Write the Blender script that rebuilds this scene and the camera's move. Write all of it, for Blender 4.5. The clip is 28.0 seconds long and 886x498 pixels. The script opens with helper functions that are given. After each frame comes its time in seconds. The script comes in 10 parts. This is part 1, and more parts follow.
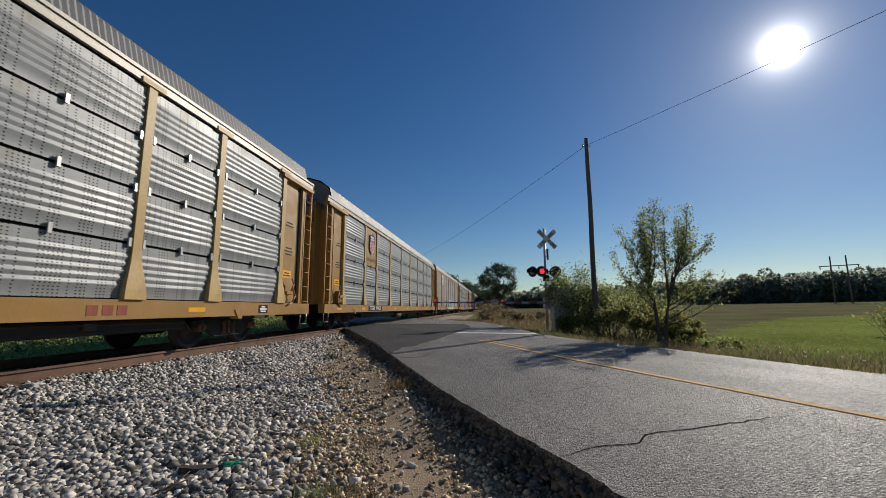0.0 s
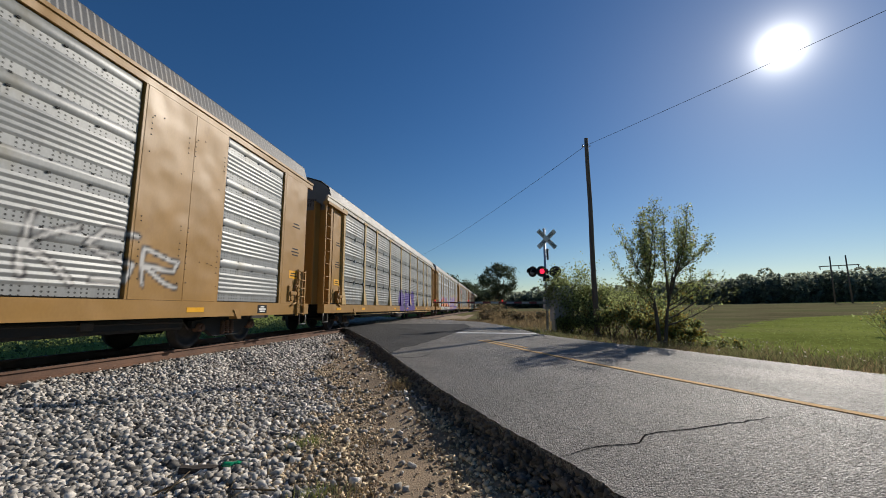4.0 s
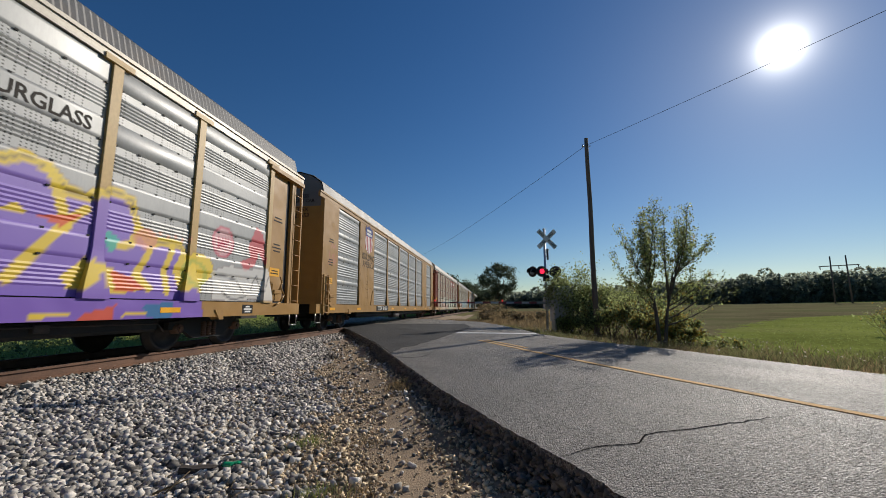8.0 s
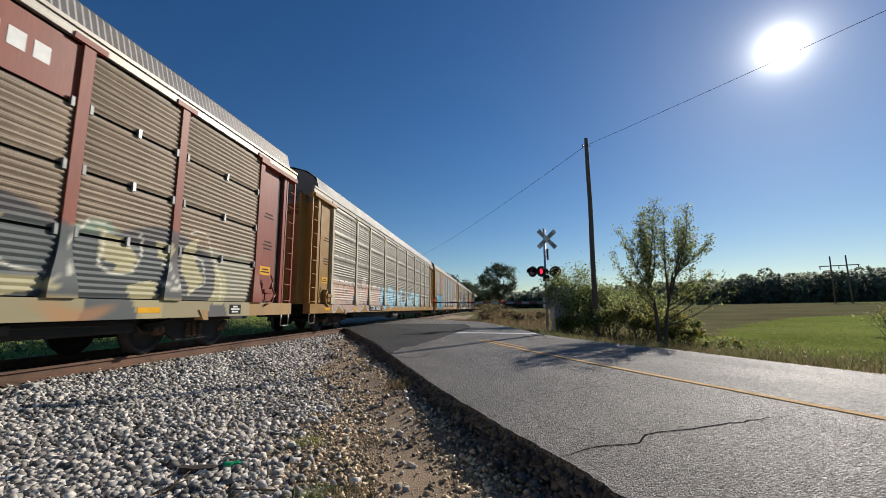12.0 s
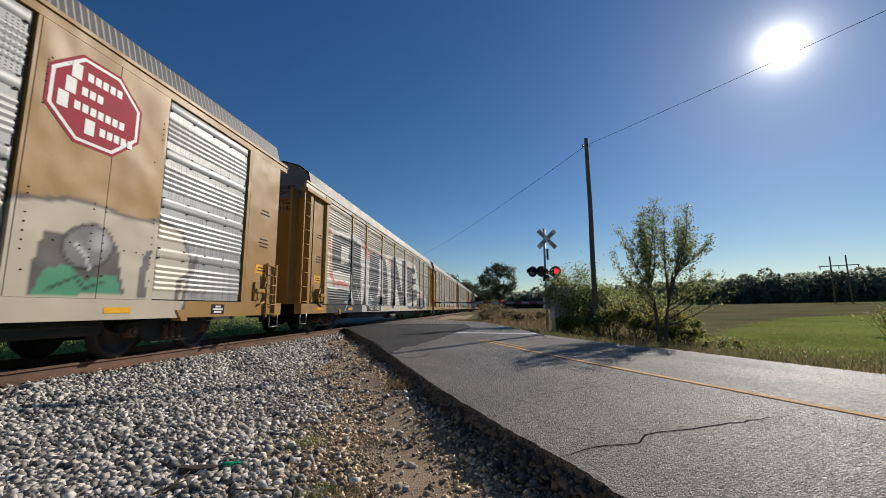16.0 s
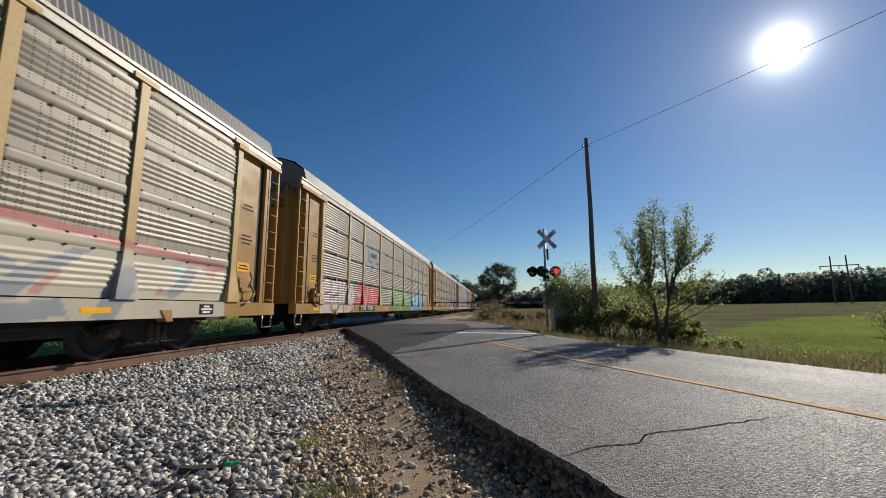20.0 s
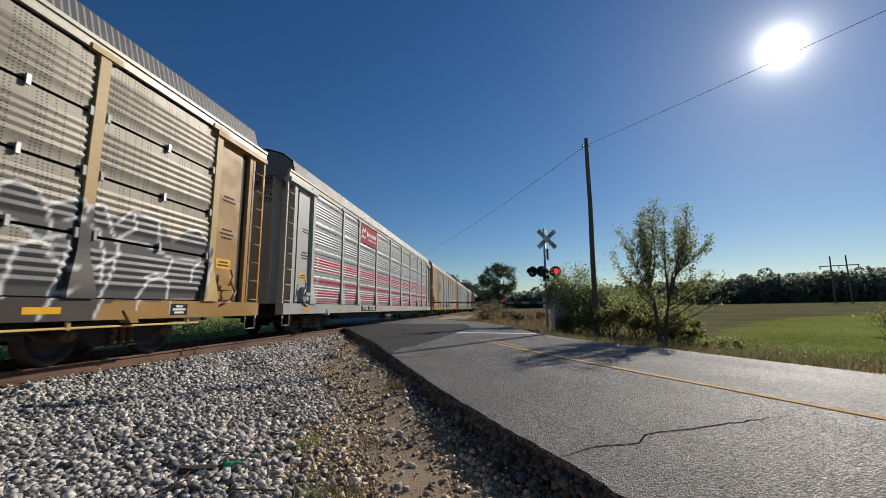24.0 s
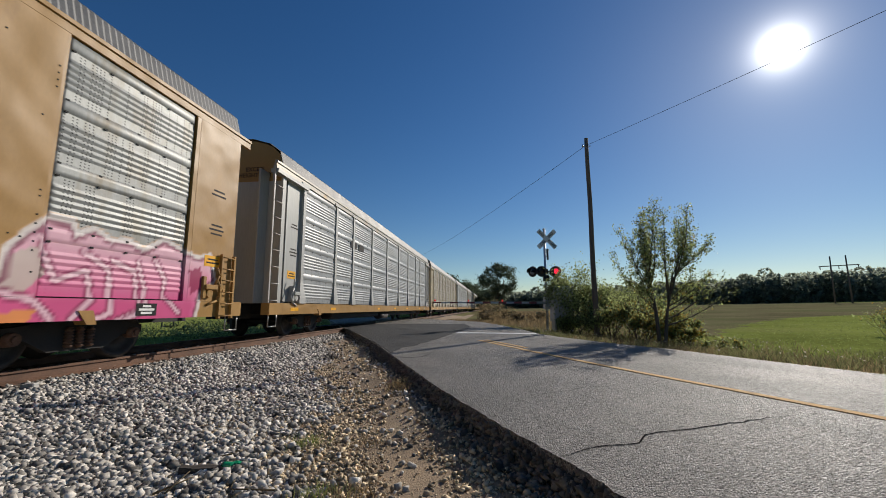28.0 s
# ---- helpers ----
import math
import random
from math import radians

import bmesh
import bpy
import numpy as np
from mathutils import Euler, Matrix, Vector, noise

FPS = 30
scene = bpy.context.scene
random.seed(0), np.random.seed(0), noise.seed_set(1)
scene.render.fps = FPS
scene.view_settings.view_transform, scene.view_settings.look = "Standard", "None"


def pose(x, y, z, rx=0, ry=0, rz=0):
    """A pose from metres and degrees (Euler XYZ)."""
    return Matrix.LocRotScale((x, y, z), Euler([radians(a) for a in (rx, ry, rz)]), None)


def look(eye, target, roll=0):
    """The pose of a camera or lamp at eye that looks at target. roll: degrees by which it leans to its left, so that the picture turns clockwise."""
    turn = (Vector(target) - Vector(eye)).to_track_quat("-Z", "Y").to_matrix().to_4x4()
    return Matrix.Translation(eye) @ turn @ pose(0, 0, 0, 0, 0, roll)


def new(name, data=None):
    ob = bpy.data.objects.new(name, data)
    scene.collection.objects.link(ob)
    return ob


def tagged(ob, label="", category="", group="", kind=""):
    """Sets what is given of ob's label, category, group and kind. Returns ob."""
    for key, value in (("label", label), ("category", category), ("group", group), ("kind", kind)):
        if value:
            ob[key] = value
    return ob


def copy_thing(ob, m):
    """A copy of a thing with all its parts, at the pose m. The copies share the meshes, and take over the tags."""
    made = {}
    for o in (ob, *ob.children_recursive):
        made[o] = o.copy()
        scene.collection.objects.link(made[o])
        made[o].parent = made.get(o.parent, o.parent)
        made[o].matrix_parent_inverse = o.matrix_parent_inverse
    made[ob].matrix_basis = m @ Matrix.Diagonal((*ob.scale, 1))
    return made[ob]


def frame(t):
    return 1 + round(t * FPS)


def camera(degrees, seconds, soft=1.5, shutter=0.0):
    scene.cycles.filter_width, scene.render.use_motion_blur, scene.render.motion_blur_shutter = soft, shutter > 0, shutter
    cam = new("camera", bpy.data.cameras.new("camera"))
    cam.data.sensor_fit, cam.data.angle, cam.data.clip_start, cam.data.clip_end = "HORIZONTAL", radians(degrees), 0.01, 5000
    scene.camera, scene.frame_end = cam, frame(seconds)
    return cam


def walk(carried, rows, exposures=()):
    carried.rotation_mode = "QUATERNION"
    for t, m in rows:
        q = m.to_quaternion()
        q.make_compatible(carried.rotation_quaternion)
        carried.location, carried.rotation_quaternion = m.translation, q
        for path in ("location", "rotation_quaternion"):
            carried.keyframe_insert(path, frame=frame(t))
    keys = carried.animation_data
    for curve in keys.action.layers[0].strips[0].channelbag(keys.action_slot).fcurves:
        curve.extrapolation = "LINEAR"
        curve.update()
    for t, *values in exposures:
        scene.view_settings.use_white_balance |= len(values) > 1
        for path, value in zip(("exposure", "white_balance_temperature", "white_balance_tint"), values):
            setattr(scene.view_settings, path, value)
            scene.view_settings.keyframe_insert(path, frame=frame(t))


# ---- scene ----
# Rail crossing with a passing train of covered auto racks. z = 0 is the top of the rail,
# +y runs along the track away from the camera, the track's centre line is x = TRACK.
TRACK = -7.22
SPEED = 13.85           # metres per second, towards -y
PITCH = 27.5            # from car to car
HALF = 13.15            # half a car body
ALONG = 0.9615          # lengthwise measure of the paint and lettering
DEG = math.degrees

cam = camera(94.617, 28.0, soft=0.9, shutter=0.04)
EYE = (0.0, 0.0, 0.819)
YAW, TILT, LEAN = radians(6.985), radians(8.232), 0.165
AIM = (-math.sin(YAW) * math.cos(TILT), math.cos(YAW) * math.cos(TILT), math.sin(TILT))
VIEW = look(EYE, tuple(e + a * 10 for e, a in zip(EYE, AIM)), -LEAN)
walk(cam, [(0.0, VIEW), (28.0, VIEW)], exposures=[(0.0, 0.30), (2.0, 0.30), (3.0, 0.46), (6.0, 0.38), (9.0, 0.40), (10.0, 0.42), (11.0, 0.58), (12.0, 0.58), (15.0, 0.42), (17.0, 0.52), (20.0, 0.52), (21.0, 0.50), (24.0, 0.42), (26.0, 0.36), (28.0, 0.44)])

# ---- world and sun ----
SUN = Vector((0.51239, 0.72979, 0.45262)).normalized()
SUN_ELEVATION, SUN_AZIMUTH = math.asin(SUN.z), math.atan2(SUN.x, SUN.y)


def make_world():
    w = bpy.data.worlds.new("sky")
    w.use_nodes = True
    nt = w.node_tree
    nt.nodes.clear()
    out = nt.nodes.new("ShaderNodeOutputWorld")
    bg = nt.nodes.new("ShaderNodeBackground")
    sky = nt.nodes.new("ShaderNodeTexSky")
    sky.sky_type = "NISHITA"
    sky.sun_disc = False
    sky.sun_elevation, sky.sun_rotation = SUN_ELEVATION, SUN_AZIMUTH
    sky.altitude, sky.air_density, sky.dust_density, sky.ozone_density = 100, 1.0, 0.15, 3.6
    bg.inputs[1].default_value = 0.050
    deep = nt.nodes.new("ShaderNodeHueSaturation")
    deep.inputs["Saturation"].default_value = 1.25
    deep.inputs["Hue"].default_value = 0.507
    nt.links.new(sky.outputs[0], deep.inputs["Color"])
    tint = nt.nodes.new("ShaderNodeMix")
    tint.data_type, tint.blend_type = "RGBA", "MULTIPLY"
    tint.inputs[0].default_value = 1.0
    tint.inputs[7].default_value = (1.0, 1.01, 0.985, 1)
    nt.links.new(deep.outputs[0], tint.inputs[6])
    nt.links.new(tint.outputs[2], bg.inputs[0])
    # the aureole of bright haze round the sun
    co = nt.nodes.new("ShaderNodeTexCoord")
    dot = nt.nodes.new("ShaderNodeVectorMath")
    dot.operation = "DOT_PRODUCT"
    dot.inputs[1].default_value = SUN
    nt.links.new(co.outputs["Generated"], dot.inputs[0])
    clampn = nt.nodes.new("ShaderNodeMath")
    clampn.operation = "MAXIMUM"
    clampn.inputs[1].default_value = 0.0
    nt.links.new(dot.outputs["Value"], clampn.inputs[0])
    last = bg
    for colour, lobes in (((1.0, 0.97, 0.92), ((9000.0, 12.0), (1800.0, 1.0), (500.0, 0.28), (110.0, 0.025))), ((0.50, 0.85, 1.0), ((26.0, 0.006), (6.0, 0.0055)))):
        total = None
        for power, gain in lobes:
            pw = nt.nodes.new("ShaderNodeMath")
            pw.operation = "POWER"
            pw.inputs[1].default_value = power
            nt.links.new(clampn.outputs[0], pw.inputs[0])
            g = nt.nodes.new("ShaderNodeMath")
            g.operation = "MULTIPLY"
            g.inputs[1].default_value = gain
            nt.links.new(pw.outputs[0], g.inputs[0])
            if total is None:
                total = g
            else:
                a = nt.nodes.new("ShaderNodeMath")
                a.operation = "ADD"
                nt.links.new(total.outputs[0], a.inputs[0])
                nt.links.new(g.outputs[0], a.inputs[1])
                total = a
        halo = nt.nodes.new("ShaderNodeBackground")
        halo.inputs[0].default_value = (*colour, 1)
        nt.links.new(total.outputs[0], halo.inputs[1])
        add = nt.nodes.new("ShaderNodeAddShader")
        nt.links.new(last.outputs[0], add.inputs[0])
        nt.links.new(halo.outputs[0], add.inputs[1])
        last = add
    nt.links.new(last.outputs[0], out.inputs[0])
    scene.world = w


make_world()
lamp = bpy.data.lights.new("sun", "SUN")
lamp.energy, lamp.angle, lamp.color = 3.1, radians(0.53), (1.0, 0.925, 0.82)
new("sun", lamp).matrix_world = look(tuple(SUN * 100), (0, 0, 0))


# ---- materials ----
def wire(nt, a, b):
    nt.links.new(a, b)


def material(name, base, rough=0.6, metal=0.0, spread=0.12, scale=3.0, fine=60.0, bump=0.15, depth=0.004,
             stain=None, stain_scale=0.7, stain_at=0.56, per="", coord="Object", stretch=(1, 1, 1), paint=False, dots=False,
             spec=0.5, thin=0.0, heading=None, dent=0.0):
    """A surface with two scales of variation, optional stains, rows of vent holes, and sprayed paint from the mesh."""
    m = bpy.data.materials.new(name)
    m.use_nodes = True
    nt = m.node_tree
    bs = nt.nodes["Principled BSDF"]
    co = nt.nodes.new("ShaderNodeTexCoord")
    mp = nt.nodes.new("ShaderNodeMapping")
    mp.inputs["Scale"].default_value = stretch
    if heading is not None:
        # grain drawn out along a heading on the ground
        mp.vector_type = "TEXTURE"
        mp.inputs["Rotation"].default_value = (0, 0, heading)
        mp.inputs["Scale"].default_value = tuple(1 / v for v in stretch)
    wire(nt, co.outputs[coord], mp.inputs[0])
    big = nt.nodes.new("ShaderNodeTexNoise")
    big.inputs["Scale"].default_value, big.inputs["Detail"].default_value = scale, 4
    small = nt.nodes.new("ShaderNodeTexNoise")
    small.inputs["Scale"].default_value, small.inputs["Detail"].default_value = fine, 3
    wire(nt, mp.outputs[0], big.inputs[0])
    wire(nt, co.outputs[coord] if heading is not None else mp.outputs[0], small.inputs[0])
    mixn = nt.nodes.new("ShaderNodeMix")
    mixn.inputs[0].default_value = 0.4
    wire(nt, big.outputs[0], mixn.inputs[2])
    wire(nt, small.outputs[0], mixn.inputs[3])
    fac = mixn.outputs[0]
    if per:
        rnd = nt.nodes.new("ShaderNodeNewGeometry" if per == "island" else "ShaderNodeObjectInfo")
        m2 = nt.nodes.new("ShaderNodeMix")
        m2.inputs[0].default_value = 0.75
        wire(nt, fac, m2.inputs[2])
        wire(nt, rnd.outputs["Random Per Island" if per == "island" else "Random"], m2.inputs[3])
        fac = m2.outputs[0]
    ramp = nt.nodes.new("ShaderNodeValToRGB")
    lo, hi = [max(0, c * (1 - 2.2 * spread)) for c in base], [min(1, c * (1 + 2.2 * spread)) for c in base]
    ramp.color_ramp.elements[0].color, ramp.color_ramp.elements[1].color = (*lo, 1), (*hi, 1)
    ramp.color_ramp.elements[0].position, ramp.color_ramp.elements[1].position = (0.05, 0.95) if per else (0.3, 0.7)
    wire(nt, fac, ramp.inputs[0])
    col = ramp.outputs[0]
    metal_out = None
    if stain:
        sn = nt.nodes.new("ShaderNodeTexNoise")
        sn.inputs["Scale"].default_value, sn.inputs["Detail"].default_value = stain_scale, 6
        sn.inputs["Roughness"].default_value = 0.65
        wire(nt, mp.outputs[0], sn.inputs[0])
        r2 = nt.nodes.new("ShaderNodeMapRange")
        r2.inputs[1].default_value, r2.inputs[2].default_value = stain_at, stain_at + 0.16
        r2.inputs[4].default_value = 0.85
        wire(nt, sn.outputs[0], r2.inputs[0])
        mx = nt.nodes.new("ShaderNodeMix")
        mx.data_type = "RGBA"
        wire(nt, r2.outputs[0], mx.inputs[0])
        wire(nt, col, mx.inputs[6])
        mx.inputs[7].default_value = (*stain, 1)
        col = mx.outputs[2]
    if dots:
        # small vent holes; the mesh says which pattern: 1 groups of rows, 2 scattered columns, 3 fine rows
        sep = nt.nodes.new("ShaderNodeSeparateXYZ")
        wire(nt, co.outputs["Object"], sep.inputs[0])
        at = nt.nodes.new("ShaderNodeAttribute")
        at.attribute_name = "vents"

        def calc(op, a, b=None, c=None):
            n = nt.nodes.new("ShaderNodeMath")
            n.operation = op
            for k, v in enumerate((a, b, c)):
                if v is None:
                    continue
                if isinstance(v, (int, float)):
                    n.inputs[k].default_value = v
                else:
                    wire(nt, v, n.inputs[k])
            return n.outputs[0]

        def grid(py, pz, ry, rz):
            dy = calc("DIVIDE", calc("PINGPONG", sep.outputs[1], py / 2), ry)
            dz = calc("DIVIDE", calc("PINGPONG", sep.outputs[2], pz / 2), rz)
            return calc("LESS_THAN", calc("ADD", calc("POWER", dy, 2), calc("POWER", dz, 2)), 1.0)

        def near(v):
            return calc("COMPARE", at.outputs["Fac"], float(v), 0.4)
        groups = calc("LESS_THAN", calc("MODULO", calc("ADD", sep.outputs[1], 0.04), 0.425), 0.335)
        one = calc("MULTIPLY", calc("MULTIPLY", grid(0.085, 0.06, 0.015, 0.015), groups), near(1))
        wn = nt.nodes.new("ShaderNodeTexWhiteNoise")
        wn.noise_dimensions = "2D"
        cx = nt.nodes.new("ShaderNodeCombineXYZ")
        info = nt.nodes.new("ShaderNodeObjectInfo")
        wire(nt, calc("FLOOR", calc("DIVIDE", calc("ADD", sep.outputs[1], 0.03), 0.06)), cx.inputs[0])
        wire(nt, info.outputs["Random"], cx.inputs[1])
        wire(nt, cx.outputs[0], wn.inputs["Vector"])
        two = calc("MULTIPLY", calc("MULTIPLY", grid(0.06, 0.045, 0.0135, 0.0105), calc("LESS_THAN", wn.outputs["Value"], 0.46)), near(2))
        three = calc("MULTIPLY", grid(0.034, 0.05, 0.012, 0.007), near(3))
        hm = nt.nodes.new("ShaderNodeMath")
        hm.operation = "MULTIPLY"
        wire(nt, calc("MAXIMUM", one, calc("MAXIMUM", two, three)), hm.inputs[0])
        hm.inputs[1].default_value = 0.9
        mx = nt.nodes.new("ShaderNodeMix")
        mx.data_type = "RGBA"
        wire(nt, hm.outputs[0], mx.inputs[0])
        wire(nt, col, mx.inputs[6])
        mx.inputs[7].default_value = (0.02, 0.02, 0.02, 1)
        col = mx.outputs[2]
    if paint:
        at = nt.nodes.new("ShaderNodeAttribute")
        at.attribute_name = "paint"
        mx = nt.nodes.new("ShaderNodeMix")
        mx.data_type = "RGBA"
        wire(nt, at.outputs["Alpha"], mx.inputs[0])
        wire(nt, col, mx.inputs[6])
        wire(nt, at.outputs["Color"], mx.inputs[7])
        col = mx.outputs[2]
        inv = nt.nodes.new("ShaderNodeMath")
        inv.operation = "MULTIPLY_ADD"
        inv.inputs[1].default_value, inv.inputs[2].default_value = -metal, metal
        wire(nt, at.outputs["Alpha"], inv.inputs[0])
        metal_out = inv.outputs[0]
    wire(nt, col, bs.inputs["Base Color"])
    rr = nt.nodes.new("ShaderNodeMapRange")
    rr.inputs[3].default_value, rr.inputs[4].default_value = max(0.05, rough - 0.1), min(1, rough + 0.12)
    wire(nt, big.outputs[0], rr.inputs[0])
    wire(nt, rr.outputs[0], bs.inputs["Roughness"])
    bs.inputs["Metallic"].default_value = metal
    bs.inputs["Specular IOR Level"].default_value = spec
    if metal_out:
        wire(nt, metal_out, bs.inputs["Metallic"])
    if bump:
        bp = nt.nodes.new("ShaderNodeBump")
        bp.inputs["Strength"].default_value, bp.inputs["Distance"].default_value = bump, depth
        wire(nt, mixn.outputs[0], bp.inputs["Height"])
        wire(nt, bp.outputs[0], bs.inputs["Normal"])
        if dent:
            # broad dents and buckles of thin plate
            dn = nt.nodes.new("ShaderNodeTexNoise")
            dn.inputs["Scale"].default_value, dn.inputs["Detail"].default_value = 1.5, 1
            wire(nt, co.outputs[coord], dn.inputs[0])
            b2 = nt.nodes.new("ShaderNodeBump")
            b2.inputs["Strength"].default_value, b2.inputs["Distance"].default_value = 1.0, dent
            wire(nt, dn.outputs[0], b2.inputs["Height"])
            wire(nt, b2.outputs[0], bp.inputs["Normal"])
    if thin:
        # leaves and blades let some sunlight through
        tr = nt.nodes.new("ShaderNodeBsdfTranslucent")
        wire(nt, col, tr.inputs["Color"])
        ms = nt.nodes.new("ShaderNodeMixShader")
        ms.inputs[0].default_value = thin
        wire(nt, bs.outputs[0], ms.inputs[1])
        wire(nt, tr.outputs[0], ms.inputs[2])
        wire(nt, ms.outputs[0], nt.nodes["Material Output"].inputs[0])
    return m


def glow(name, colour, strength):
    m = bpy.data.materials.new(name)
    m.use_nodes = True
    bs = m.node_tree.nodes["Principled BSDF"]
    bs.inputs["Base Color"].default_value = (*colour, 1)
    bs.inputs["Emission Color"].default_value = (*colour, 1)
    bs.inputs["Emission Strength"].default_value = strength
    return m


def asphalt(name, dark, light, cell, rough_lo, rough_hi, heading, patches):
    """Worn asphalt: single stones of the aggregate, wheel tracks along the road, and patches."""
    m = bpy.data.materials.new(name)
    m.use_nodes = True
    nt = m.node_tree
    bs = nt.nodes["Principled BSDF"]
    co = nt.nodes.new("ShaderNodeTexCoord")
    vor = nt.nodes.new("ShaderNodeTexVoronoi")
    vor.inputs["Scale"].default_value = cell
    wire(nt, co.outputs["Object"], vor.inputs["Vector"])
    sep = nt.nodes.new("ShaderNodeSeparateColor")
    wire(nt, vor.outputs["Color"], sep.inputs[0])
    mp = nt.nodes.new("ShaderNodeMapping")
    mp.vector_type = "TEXTURE"
    mp.inputs["Rotation"].default_value = (0, 0, heading)
    mp.inputs["Scale"].default_value = (1, 7, 1)
    wire(nt, co.outputs["Object"], mp.inputs[0])
    tracks = nt.nodes.new("ShaderNodeTexNoise")
    tracks.inputs["Scale"].default_value, tracks.inputs["Detail"].default_value = 1.1, 3
    wire(nt, mp.outputs[0], tracks.inputs[0])
    spots = nt.nodes.new("ShaderNodeTexNoise")
    spots.inputs["Scale"].default_value, spots.inputs["Detail"].default_value = patches, 5
    wire(nt, co.outputs["Object"], spots.inputs[0])
    grain = nt.nodes.new("ShaderNodeMapRange")
    grain.inputs[3].default_value, grain.inputs[4].default_value = 0.35, 1.75
    wire(nt, sep.outputs[0], grain.inputs[0])
    wear = nt.nodes.new("ShaderNodeMath")
    wear.operation = "MULTIPLY_ADD"
    wear.inputs[1].default_value, wear.inputs[2].default_value = 0.6, 0.2
    wire(nt, tracks.outputs[0], wear.inputs[0])
    both = nt.nodes.new("ShaderNodeMath")
    both.operation = "MULTIPLY_ADD"
    both.inputs[1].default_value = 0.6
    wire(nt, spots.outputs[0], both.inputs[0])
    wire(nt, wear.outputs[0], both.inputs[2])
    ramp = nt.nodes.new("ShaderNodeValToRGB")
    ramp.color_ramp.elements[0].position, ramp.color_ramp.elements[1].position = 0.62, 0.98
    ramp.color_ramp.elements[0].color, ramp.color_ramp.elements[1].color = (*dark, 1), (*light, 1)
    wire(nt, both.outputs[0], ramp.inputs[0])
    mul = nt.nodes.new("ShaderNodeMix")
    mul.data_type, mul.blend_type = "RGBA", "MULTIPLY"
    mul.inputs[0].default_value = 1.0
    wire(nt, ramp.outputs[0], mul.inputs[6])
    wire(nt, grain.outputs[0], mul.inputs[7])
    wire(nt, mul.outputs[2], bs.inputs["Base Color"])
    rr = nt.nodes.new("ShaderNodeMapRange")
    rr.inputs[3].default_value, rr.inputs[4].default_value = rough_lo, rough_hi
    wire(nt, sep.outputs[1], rr.inputs[0])
    wire(nt, rr.outputs[0], bs.inputs["Roughness"])
    bs.inputs["Specular IOR Level"].default_value = 0.3
    tall = nt.nodes.new("ShaderNodeMath")
    tall.operation = "MULTIPLY_ADD"
    tall.inputs[1].default_value = -1.4
    wire(nt, vor.outputs["Distance"], tall.inputs[0])
    wire(nt, sep.outputs[2], tall.inputs[2])
    bp = nt.nodes.new("ShaderNodeBump")
    bp.inputs["Strength"].default_value, bp.inputs["Distance"].default_value = 1.0, 0.006
    wire(nt, tall.outputs[0], bp.inputs["Height"])
    wire(nt, bp.outputs[0], bs.inputs["Normal"])
    return m


